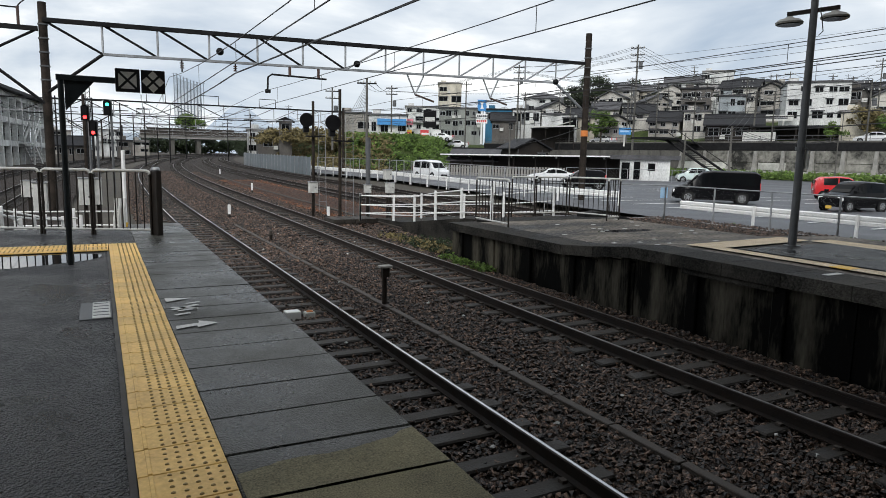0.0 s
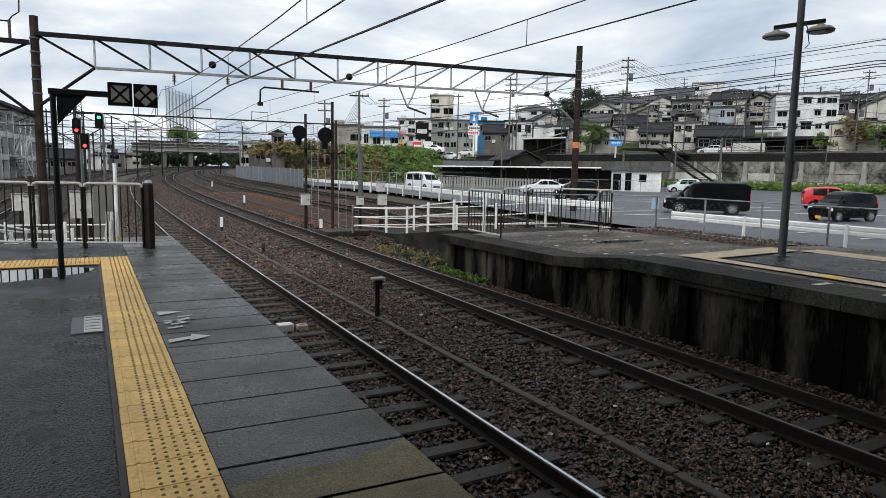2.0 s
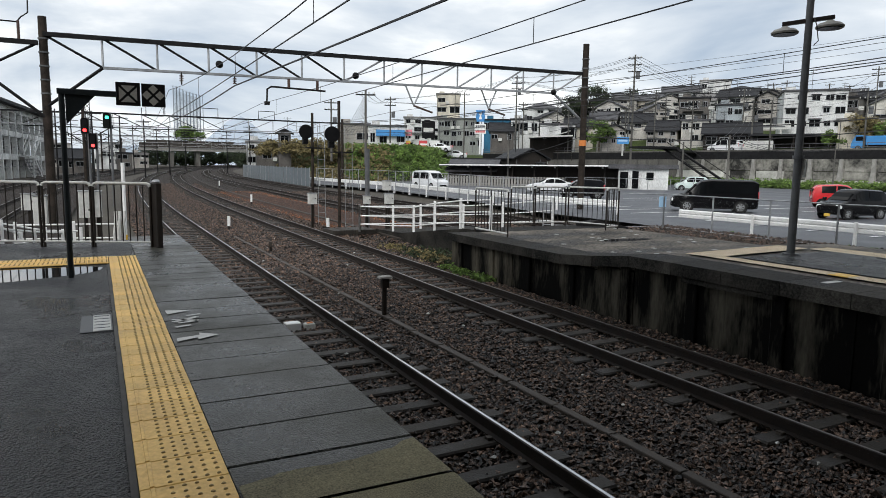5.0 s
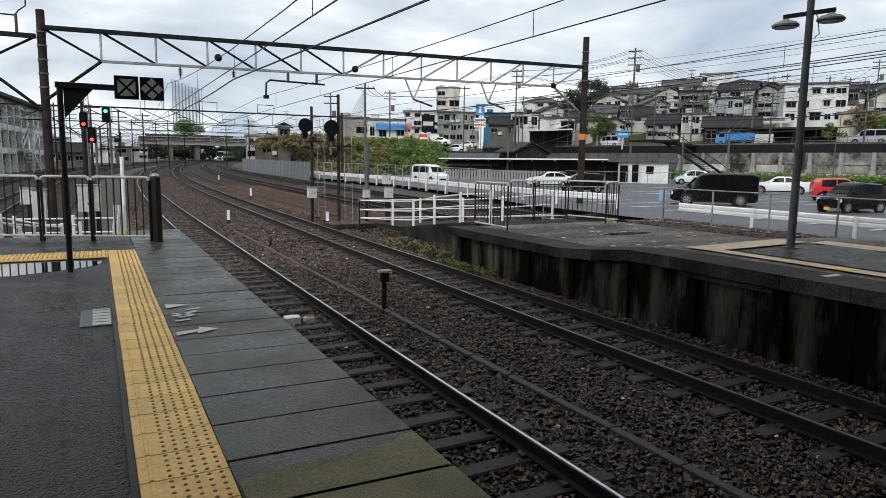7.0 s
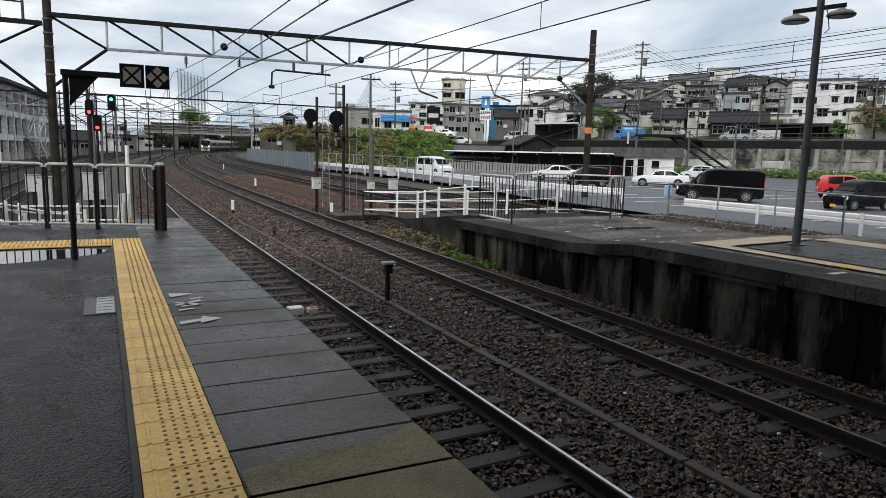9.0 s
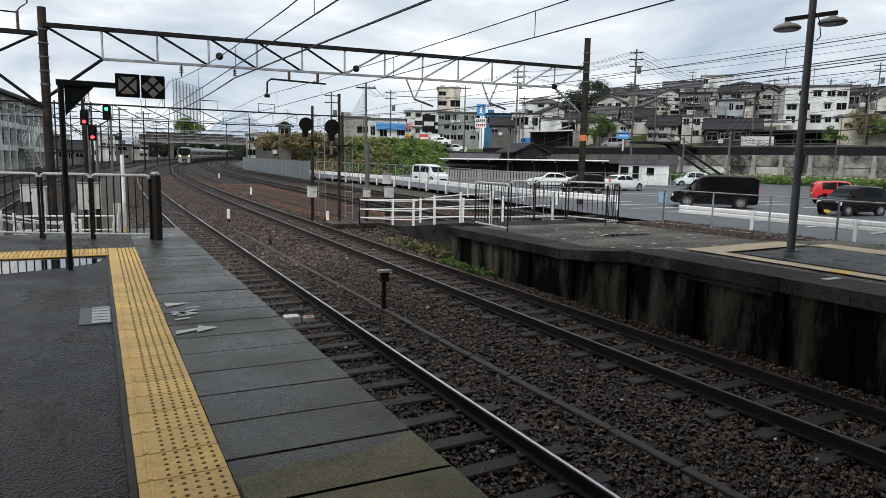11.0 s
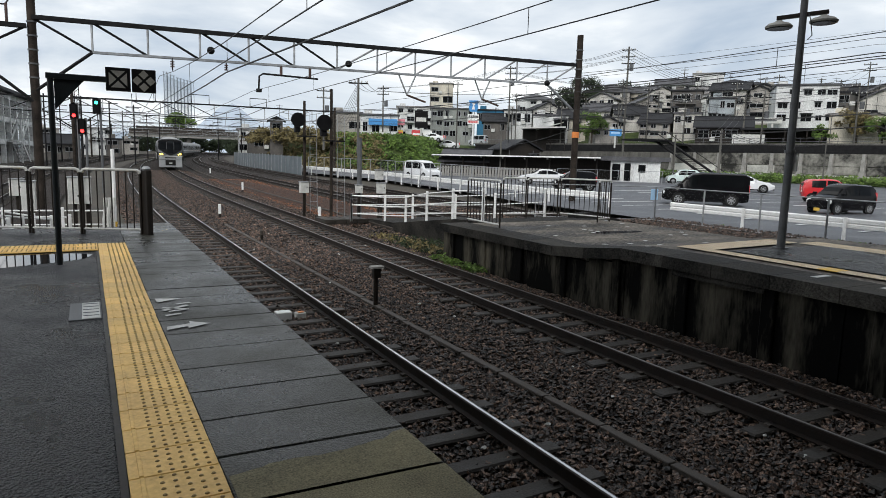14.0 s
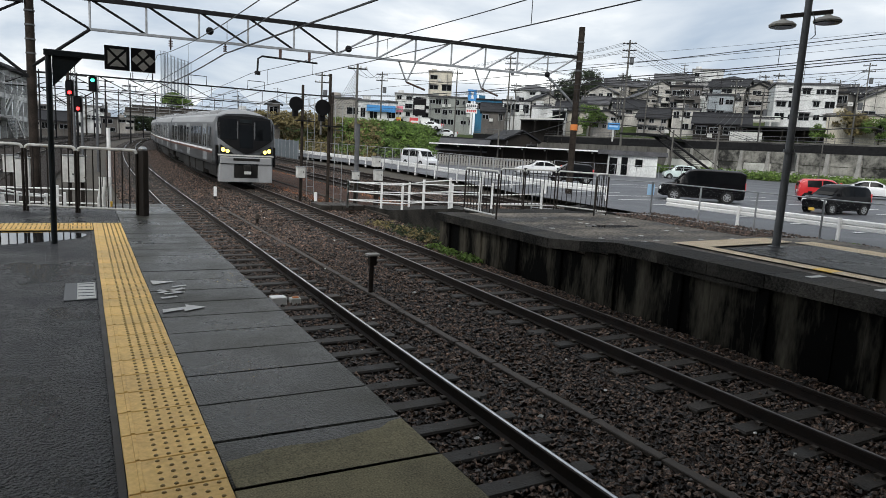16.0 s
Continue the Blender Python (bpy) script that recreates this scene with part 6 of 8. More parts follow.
def house(az, dist, z, w, d, h, roof, wall, tiles, turn, label, rows=2, cols=3, balcony=False, category="house"):
    """House with its front towards the station: body, roof with eaves, windows, balcony."""
    x, y = polar(az, dist)
    rg = random.Random(int(az * 100 + dist))
    ob = thing("house" if category == "house" else "building", None, label=label, category=category, group="hillside houses" if category == "house" else "buildings", at=pose(x, y, z, 0, 0, -az + turn))
    base = -6.0
    part("wall", Geo().box(-w / 2, -d / 2, base, w / 2, d / 2, h), HWALLS[wall], ob)
    e = 0.45
    if roof == "gable":
        r = 0.26 * w
        part("roof", Geo().prism([(-w / 2 - e, h - 0.12), (0, h + r), (w / 2 + e, h - 0.12), (w / 2 + e, h + 0.06), (0, h + r + 0.2), (-w / 2 - e, h + 0.06)], -d / 2 - e, d / 2 + e), HROOFS[tiles], ob)
        part("gable_wall", Geo().prism([(-w / 2, h - 0.01), (w / 2, h - 0.01), (0, h + r - 0.05)], -d / 2 + 0.01, d / 2 - 0.01), HWALLS[wall], ob)
    elif roof == "side":
        r = 0.24 * d
        part("roof", Geo().prism([(-d / 2 - e, h - 0.12), (0, h + r), (d / 2 + e, h - 0.12), (d / 2 + e, h + 0.06), (0, h + r + 0.2), (-d / 2 - e, h + 0.06)], -w / 2 - e, w / 2 + e, pose(0, 0, 0, 0, 0, 90)), HROOFS[tiles], ob)
        part("ridge", Geo().box(-w / 2 - e, -0.14, h + r + 0.12, w / 2 + e, 0.14, h + r + 0.32), HROOFS[0], ob)
        part("gable_wall", Geo().prism([(-d / 2, h - 0.01), (d / 2, h - 0.01), (0, h + r - 0.05)], -w / 2 + 0.01, w / 2 - 0.01, pose(0, 0, 0, 0, 0, 90)), HWALLS[wall], ob)
    elif roof == "hip":
        r = 0.22 * min(w, d)
        k = max(0.0, w / 2 - d / 2)
        g = Geo().add([(-w / 2 - e, -d / 2 - e, h), (w / 2 + e, -d / 2 - e, h), (w / 2 + e, d / 2 + e, h), (-w / 2 - e, d / 2 + e, h), (-k - 0.05, 0, h + r), (k + 0.05, 0, h + r)],
                      [(0, 1, 5, 4), (1, 2, 5), (2, 3, 4, 5), (3, 0, 4), (3, 2, 1, 0)])
        part("roof", g, HROOFS[tiles], ob)
    else:
        part("roof", Geo().box(-w / 2 - 0.25, -d / 2 - 0.25, h, w / 2 + 0.25, d / 2 + 0.25, h + 0.28), HROOFS[tiles], ob)
        part("parapet", Geo().box(-w / 2 + 0.6, -0.8, h + 0.28, -w / 2 + 2.0, 0.8, h + 1.2), HWALLS[wall], ob)
    windows(ob, w, h, -d / 2, rows, cols, 0.0, rg)
    if balcony:
        zb = h * 0.5
        b = part("balcony", Geo().box(-w * 0.36, -d / 2 - 0.9, zb, w * 0.30, -d / 2, zb + 0.12), HWALLS[wall], ob)
        part("rail", Geo().box(-w * 0.36, -d / 2 - 0.92, zb + 0.95, w * 0.30, -d / 2 - 0.86, zb + 1.02), GREYPAINT, b)
        for i in range(9):
            xx = -w * 0.36 + w * 0.66 * i / 8
            part("baluster", Geo().box(xx - 0.03, -d / 2 - 0.9, zb + 0.1, xx + 0.03, -d / 2 - 0.86, zb + 0.95), GREYPAINT, b)
    if rg.random() < 0.5 and category == "house":
        ax, hh = rg.uniform(-w * 0.3, w * 0.3), h + 0.2 * w
        part("aerial", Geo().cyl((ax, 0, h), (ax, 0, hh + 2.2), 0.04, n=4).cyl((ax - 0.6, 0, hh + 2.0), (ax + 0.6, 0, hh + 2.0), 0.03, n=4).cyl((ax - 0.4, 0, hh + 1.7), (ax + 0.4, 0, hh + 1.7), 0.03, n=4), GIRDER, ob)
    return ob


house(56.49, 125, 8.48, 8.9, 9.0, 6.1, "flat", 0, 1, 8, "large white three-storey house with a dark flat roof", 3, 5, False, "house")
house(59.17, 127, 9.40, 3.1, 7.0, 4.2, "flat", 3, 0, -10, "brown-grey house with a shallow dark roof", 2, 2, True, "house")
house(60.99, 135, 9.52, 5.0, 7.0, 4.8, "gable", 1, 1, 25, "pale house with a grey gable roof", 3, 2, False, "house")
house(60.47, 114, 5.64, 8.1, 7.0, 3.6, "flat", 4, 2, 0, "beige low house behind a garden wall", 1, 4, False, "house")
house(51.14, 117, 5.47, 8.1, 7.0, 2.2, "side", 5, 0, 0, "old dark house with a grey tiled roof", 1, 4, False, "house")
house(51.55, 150, 11.99, 7.1, 7.0, 4.8, "side", 1, 0, -12, "pale house with a dark tiled roof", 3, 3, False, "house")
house(53.53, 146, 10.52, 3.4, 7.0, 5.7, "gable", 2, 0, 0, "grey narrow house with a dark roof", 3, 1, False, "house")
house(50.89, 128, 8.80, 4.2, 7.0, 4.3, "flat", 6, 1, 0, "blue-grey house with large windows", 2, 3, False, "house")
house(48.25, 134, 10.24, 5.3, 7.0, 4.8, "flat", 3, 0, 0, "dark house with a deep balcony", 2, 3, True, "house")
house(48.42, 122, 6.30, 4.3, 7.0, 3.8, "flat", 1, 1, 0, "pale house above the road", 2, 3, False, "house")
house(49.75, 190, 19.99, 7.4, 7.0, 5.2, "flat", 0, 2, 0, "white flat-roofed house on the hilltop", 2, 4, False, "house")
house(47.23, 186, 18.62, 9.2, 7.0, 3.4, "side", 0, 1, 0, "white house with a grey roof on the hilltop", 2, 4, False, "house")
house(46.00, 163, 13.09, 6.7, 7.0, 4.3, "gable", 1, 1, 15, "pale gabled house on the slope", 3, 2, False, "house")
house(51.65, 186, 19.16, 5.0, 7.0, 3.4, "hip", 2, 0, 0, "grey house with a dark hipped roof on the hilltop", 2, 3, False, "house")
house(53.26, 182, 17.82, 5.3, 7.0, 3.5, "hip", 1, 0, 0, "pale house with a dark hipped roof on the hilltop", 2, 3, False, "house")
house(54.56, 184, 17.60, 4.5, 7.0, 3.7, "flat", 1, 2, 0, "pale flat-roofed house on the hilltop", 2, 3, False, "house")
house(59.20, 180, 16.78, 4.4, 7.0, 2.4, "side", 1, 1, 0, "pale house behind the larger ones", 2, 3, False, "house")
house(41.92, 150, 12.84, 5.3, 7.0, 2.3, "gable", 1, 1, -15, "pale gabled house among tiled roofs", 2, 3, False, "house")
house(42.84, 170, 16.39, 5.6, 7.0, 2.3, "side", 2, 1, 0, "grey house with a tiled roof on the slope", 2, 3, False, "house")
house(41.28, 140, 9.60, 5.2, 7.0, 2.2, "side", 1, 1, 0, "pale house with a broad grey roof", 1, 3, False, "house")
house(43.84, 130, 8.17, 5.5, 7.0, 2.3, "side", 1, 0, 8, "pale two-storey house with dark tiles", 2, 3, False, "house")
house(44.87, 150, 11.83, 5.3, 7.0, 2.4, "gable", 2, 1, 20, "grey gabled house on the slope", 2, 3, False, "house")
house(41.84, 122, 6.17, 3.9, 7.0, 2.4, "gable", 2, 0, 10, "brown-grey house with a dark gable", 2, 3, False, "house")
house(46.19, 124, 6.28, 5.1, 7.0, 2.4, "side", 2, 0, -10, "grey house with a dark roof above the road", 2, 3, False, "house")
house(39.23, 130, 7.09, 5.1, 7.0, 2.6, "side", 4, 0, 0, "beige house with a dark roof", 1, 2, False, "house")
house(37.44, 124, 6.81, 6.2, 7.0, 2.9, "flat", 0, 1, 0, "white low building with a dark sloping roof", 1, 2, False, "house")
house(34.66, 140, 8.61, 5.6, 7.0, 3.1, "flat", 0, 0, 0, "white two-storey house above the sheds", 1, 3, False, "house")
house(36.75, 146, 9.19, 6.8, 7.0, 3.0, "gable", 1, 0, 20, "pale gabled house with a dark roof", 2, 3, False, "house")
house(36.05, 168, 13.53, 8.9, 7.0, 3.0, "hip", 0, 1, 0, "white house with a wide hipped roof", 2, 3, False, "house")
house(32.75, 138, 7.08, 4.7, 7.0, 2.2, "side", 3, 0, 0, "dark house with a flat tiled roof", 1, 3, False, "house")
house(32.45, 152, 9.6, 6.6, 7.0, 2.9, "flat", 7, 0, 0, "blue painted building with a flat roof", 1, 4, False, "building")
house(33.2, 145, 9.0, 3.6, 5.0, 1.0, "side", 2, 0, 0, "grey house with a dark tiled roof before the blue building", 1, 3, False, "house")
house(29.09, 157, 6.3, 10.1, 10.0, 6.6, "flat", 8, 1, 0, "grey-green three-storey office block", 3, 7, False, "building")
house(28.07, 182, 12.81, 6.1, 10.0, 8.4, "flat", 4, 2, 0, "tall cream tower block with a roof frame", 3, 2, False, "building")
house(25.83, 172, 6.5, 8.9, 10.0, 7.7, "flat", 0, 2, 0, "white four-storey block with dark openings", 4, 4, True, "building")
house(22.81, 121, 4.9, 6.6, 8.0, 3.9, "flat", 0, 1, 0, "pale shop building with a bright blue roof band", 1, 4, False, "building")
house(20.03, 124, 4.87, 5.4, 9.0, 4.3, "flat", 2, 1, 0, "grey shop building behind a net", 1, 2, False, "building")
house(11.96, 128, 1.72, 3.6, 7.0, 4.1, "flat", 0, 2, 0, "small white building behind the fence", 2, 2, False, "building")
house(12.97, 122, 2.34, 4.7, 7.0, 2.2, "gable", 3, 0, 0, "dark shed with a gable at the end of the bank", 1, 1, False, "building")
house(14.22, 107, 4.5, 1.9, 3.0, 2.2, "gable", 3, 0, 0, "narrow dark gabled house above the bank", 1, 1, False, "house")
house(34.5, 92, 1.08, 4.6, 6.0, 2.0, "gable", 5, 0, 24, "old dark timber house with tiled roof", 1, 2, False, "house")
house(30.5, 90, 0.32, 6.0, 6.0, 1.0, "side", 5, 1, -10, "low dark timber sheds", 1, 1, False, "house")
house(-1.14, 190, 0.06, 5.0, 7.0, 4.0, "hip", 3, 4, 0, "house with a blue roof across the tracks", 1, 3, False, "house")
house(-1.70, 150, 0.34, 4.9, 7.0, 2.2, "side", 3, 0, 0, "dark tiled house across the tracks", 1, 3, False, "house")
house(0.75, 205, 1.25, 7.4, 7.0, 6.0, "flat", 0, 2, 0, "white apartment block far across the tracks", 3, 4, True, "building")
house(1.91, 170, 0.6, 3.2, 7.0, 3.4, "flat", 3, 0, 0, "dark grey building across the tracks", 2, 1, False, "building")
house(-2.36, 230, 1.38, 5.4, 7.0, 6.0, "flat", 2, 2, 0, "grey apartment block far across the tracks", 4, 3, False, "building")
house(3.05, 230, 1.19, 4.9, 7.0, 3.8, "flat", 2, 2, 0, "small building far beside the curve", 2, 2, False, "building")

band_ = thing("sign", Geo().box(-2.5, -0.15, 0, 2.5, 0.15, 1.1, c=0.04), SIGNBLUE, "long bright blue fascia band on the shop", "sign", "shop signs", at=pose(*polar(23.12, 116.5), 7.1, 0, 0, -23.1))
port = thing("carport", None, label="open carport with a thin dark roof before the houses", category="carport", at=pose(*polar(36.9, 118), 5.3, 0, 0, -36.9))
part("roof", Geo().box(-3.8, -2.0, 2.0, 3.8, 2.4, 2.2, pose(0, 0, 0, 0, -2, 0)), HROOFS[1], port)
part("fascia", Geo().box(-3.8, -2.06, 1.98, 3.8, -2.0, 2.22, pose(0, 0, 0, 0, -2, 0)), OFFWHITE, port)
part("back_wall", Geo().box(-3.7, 2.1, -2, 3.7, 2.3, 2.0), HWALLS[5], port)
for k in range(4):
    part("post", Geo().box(-3.6 + 2.4 * k, -1.9, -2, -3.5 + 2.4 * k, -1.8, 2.0), BROWN, port)
lean_ = thing("lean_to_roof", Geo().prism([(-2.4, 1.5), (2.4, 2.9), (2.4, 3.05), (-2.4, 1.65)], -2.0, 2.0), OFFWHITE, "pale sheet-metal sloping roof above the carport", "roof", at=pose(*polar(37.4, 121.5), 5.6, 0, 0, -37.4))

# the crowd of smaller houses that fills the slope
rgh = random.Random(77)
for k in range(46):
    az = 33.5 + 28.5 * ((k * 0.618) % 1.0)
    dist = 121 + 70 * ((k * 0.3819 + 0.13) % 1.0)
    if az < 38 and dist < 140:
        continue
    x, y = polar(az, dist)
    wall = (1, 0, 2, 1, 3, 4, 2)[k % 7]
    kind = ("side", "gable", "hip", "side", "flat")[k % 5]
    tone_ = {0: "white", 1: "pale", 2: "grey", 3: "dark brown", 4: "beige"}[wall]
    shape = {"side": "long tiled roof", "gable": "steep gabled roof", "hip": "hipped tiled roof", "flat": "flat roof"}[kind]
    house(az, dist, land(x, y), 4.5 + 3.5 * rgh.random(), 5.5 + 2 * rgh.random(), 2.9 + 2.4 * rgh.random(), kind, wall, (0, 1, 0, 2)[k % 4], rgh.uniform(-28, 28),
          "%s small house with a %s on the slope" % (tone_, shape), rgh.choice((1, 2)), rgh.choice((2, 3)), rgh.random() < 0.3)

# station canopy of the small line behind the car park
can = thing("station_shelter", None, label="long thin platform roof with a white edge on dark posts", category="platform canopy", kind="structure")
A, B = Vector((*polar(27.4, 87), 2.04)), Vector((*polar(44.0, 79), 2.12))
dv = (B - A).normalized()
m_ = Matrix.Translation(A) @ dv.to_track_quat("X", "Z").to_matrix().to_4x4()
ln = (B - A).length
part("roof", Geo().box(0, -0.1, -0.10, ln, 3.0, 0.10, m_), GIRDER, can)
part("fascia", Geo().box(0, -0.16, -0.03, ln, -0.1, 0.12, m_), WHITE, can, "white roof edge")
for i in range(9):
    part("post", Geo().box(1 + i * (ln - 2) / 8, 1.0, -2.8, 1.16 + i * (ln - 2) / 8, 1.16, -0.1, m_), BROWN, can)
    part("lamp", Geo().cyl(m_ @ Vector((1 + i * (ln - 2) / 8, 0.4, -0.28)), m_ @ Vector((1 + i * (ln - 2) / 8, 0.4, -0.1)), 0.1, n=8), OFFWHITE, can)
part("back_wall", Geo().box(0, 2.8, -2.6, ln, 3.0, -0.1, m_), HWALLS[5], can)
hut = thing("station_hut", None, label="small white hut with a dark flat roof and door", category="hut", at=pose(*polar(44.6, 80.5), level(56, 57), 0, 0, -44.5))
part("wall", Geo().box(-2.75, -1.6, -0.3, 2.75, 1.6, 2.35), HWALLS[0], hut)
part("roof", Geo().box(-3.9, -2.0, 2.35, 3.8, 1.9, 2.85), HROOFS[1], hut)
for x, w, z0, z1 in ((-2.1, 0.9, 0.1, 2.0), (-0.85, 0.7, 0.1, 2.1), (0.75, 0.8, 1.1, 1.95)):
    part("window" if z0 > 0.5 else "door", Geo().box(x - w / 2, -1.66, z0, x + w / 2, -1.58, z1), GLASSD, hut)
steps = thing("footbridge_stair", None, label="dark steel stair climbing to the raised road", category="stair", kind="structure")
for s in (0, 1.3):
    part("stringer", Geo().cyl((63.0 - s * 0.5, 59.0 + s, 4.6), (65.8 - s * 0.5, 52.0 + s, -0.3), 0.16, n=6), GIRDER, steps)
    part("handrail", Geo().cyl((63.0 - s * 0.5, 59.0 + s, 5.6), (65.8 - s * 0.5, 52.0 + s, 0.7), 0.05, n=6), GIRDER, steps)
for i in range(20):
    t = i / 19
    part("tread", Geo().box(-0.7, -0.16, -0.03, 0.7, 0.16, 0.03, pose(62.7 + 2.8 * t, 59.7 - 7 * t, 4.6 - 4.9 * t, 0, 0, -60)), GIRDER, steps)
part("landing", Geo().box(58.5, 58.5, 4.4, 63.5, 62.0, 4.62), GIRDER, steps)
part("link", Geo().loft([[(p, q, 4.4), (p, q + 2, 4.4), (p, q + 2, 4.62), (p, q, 4.62)] for p, q in ((63.4, 60), (80, 70))]), GIRDER, steps)

picket = thing("picket_fence", None, label="pale board fence before the platform shelter", category="fence")
pa, pb = Vector((*polar(27.9, 80), -0.45)), Vector((*polar(38.0, 76), -0.45))
pick = Geo().box(-0.11, -0.02, 0, 0.11, 0.02, 1.2).mesh("board", CONCRETE)
for i in range(42):
    p = pa.lerp(pb, i / 41)
    again("board", pick, picket, pose(p.x, p.y, p.z, 0, 0, -33))
for h in (0.3, 0.95):
    part("rail", Geo().cyl(pa + Vector((0.03, 0.05, h)), pb + Vector((0.03, 0.05, h)), 0.03, n=5), GALV, picket)
mesh_fence([(*polar(38.2, 76), -0.5), (*polar(45, 74), -0.5), (*polar(52, 76), -0.5)], 1.3, "grey wire mesh fence along the car park's rear edge", 2.2)

# signs
def board(az, dist, z, w, h, mat_, label, posts=0.0, band=None):
    x, y = polar(az, dist)
    ob = thing("sign", None, label=label, category="sign", group="shop signs", at=pose(x, y, z, 0, 0, -az))
    part("panel", Geo().box(-w / 2, -0.12, 0, w / 2, 0.12, h, c=0.04), mat_, ob)
    if posts:
        for s in (-0.3, 0.3) if w > 3 else (0,):
            part("post", Geo().cyl((s * w, 0.05, -posts), (s * w, 0.05, 0.05), 0.16, n=8), OFFWHITE, ob)
    if band:
        part("letter_bar", Geo().box(-w * 0.38, -0.14, h * 0.35, w * 0.38, -0.121, h * 0.6), band, ob)
    return ob


vase = thing("sign", None, label="tall blue shop sign with two strip signs on a white post", category="sign", group="shop signs", at=pose(*polar(30.85, 120), 0, 0, 0, -30.85))
panel_ = part("panel", Geo().prism([(-0.62, 10.1), (0.62, 10.1), (0.85, 10.9), (0.70, 11.5), (0.85, 12.1), (-0.85, 12.1), (-0.70, 11.5), (-0.85, 10.9)], -0.15, 0.15), SIGNBLUE, vase)
part("white_mark", Geo().prism([(-0.30, 10.5), (0.30, 10.5), (0.12, 11.1), (0.30, 11.7), (-0.30, 11.7), (-0.12, 11.1)], -0.17, -0.152), WHITE, panel_)
for z_, m_bar in ((8.85, GREYPAINT), (7.95, SIGNRD)):
    strip_ = part("strip_panel", Geo().box(-1.02, -0.14, z_, 1.02, 0.14, z_ + 0.8, c=0.03), WHITE, vase, "white strip sign with dark writing bars")
    for k in range(5):
        part("writing_bar", Geo().box(-0.85 + 0.35 * k, -0.16, z_ + 0.2, -0.60 + 0.35 * k, -0.141, z_ + 0.6), m_bar, strip_)
part("post", Geo().cyl((0, 0.02, 4.3), (0, 0.02, 10.2), 0.17, n=10), WHITE, vase, smooth=True)
board(26.39, 117.5, 6.9, 2.3, 3.0, BLACK, "black shop sign with a pale picture on a post", 2.4, OFFWHITE)
board(24.62, 122, 7.5, 1.5, 1.1, PINK, "pink shop sign board", 2.6, OFFWHITE)
board(24.5, 118, 5.5, 1.4, 0.95, AMBER, "amber shop sign board", 1.0, SIGNRD)
board(26.0, 118, 5.2, 1.7, 1.3, SIGNRD, "red shop awning wall with a white mark", 0.6, WHITE)
board(26.95, 118, 5.2, 1.7, 1.3, WHITE, "white shop wall panel beside the red awning", 0.6, None)
board(42.85, 112, 6.0, 1.9, 1.1, SIGNBLUE, "blue and pale road sign board", 1.9, PALEBLUE)
board(53.6, 119, 8.6, 7.0, 0.9, OFFWHITE, "long white roadside billboard", 3.9, GREYPAINT)
board(52.2, 118.9, 8.55, 2.0, 1.0, SIGNRD, "red end of the roadside billboard", 3.9, WHITE)
board(50.9, 119, 8.4, 3.0, 1.1, BLACK, "black end of the roadside billboard", 3.9, OFFWHITE)
board(53.0, 108.5, 4.65, 4.4, 1.7, OFFWHITE, "white corrugated sheet fence panel on the raised road")
shed = thing("carport", None, label="long dark open carport beside the raised road", category="carport", at=pose(*polar(56.3, 113), 4.6, 0, 0, -58))
part("roof", Geo().box(-7.5, -2.2, 2.6, 7.5, 2.2, 2.85), HROOFS[0], shed)
part("back_wall", Geo().box(-7.5, 2.0, 0, 7.5, 2.2, 2.6), HWALLS[5], shed)
for i in range(6):
    part("post", Geo().box(-7.3 + 2.9 * i, -2.1, 0, -7.15 + 2.9 * i, -1.95, 2.6), BROWN, shed)


# ---- poles and wires of the town ----
def util(az, dist, top, base, label, r=0.15, arms=2):
    x, y = polar(az, dist)
    ob = thing("utility_pole", None, label=label, category="utility pole", group="utility poles")
    part("pole", Geo().cyl((x, y, base), (x, y, top), r, r * 0.7, n=8), DARKCONC, ob, smooth=True)
    m = pose(x, y, 0, 0, 0, -az)
    for i in range(arms):
        part("crossarm", Geo().box(-0.9, -0.05, top - 0.5 - 0.9 * i, 0.9, 0.05, top - 0.38 - 0.9 * i, m), GIRDER, ob)
        for s in (-0.8, -0.3, 0.3, 0.8):
            part("insulator", Geo().cyl(m @ Vector((s, 0, top - 0.38 - 0.9 * i)), m @ Vector((s, 0, top - 0.2 - 0.9 * i)), 0.06, n=6), OFFWHITE, ob)
    if arms > 1:
        part("transformer", Geo().cyl(m @ Vector((0.45, 0, top - 3.2)), m @ Vector((0.45, 0, top - 2.3)), 0.28, n=10), GREYPAINT, ob)
    return Vector((x, y, top - 0.3))


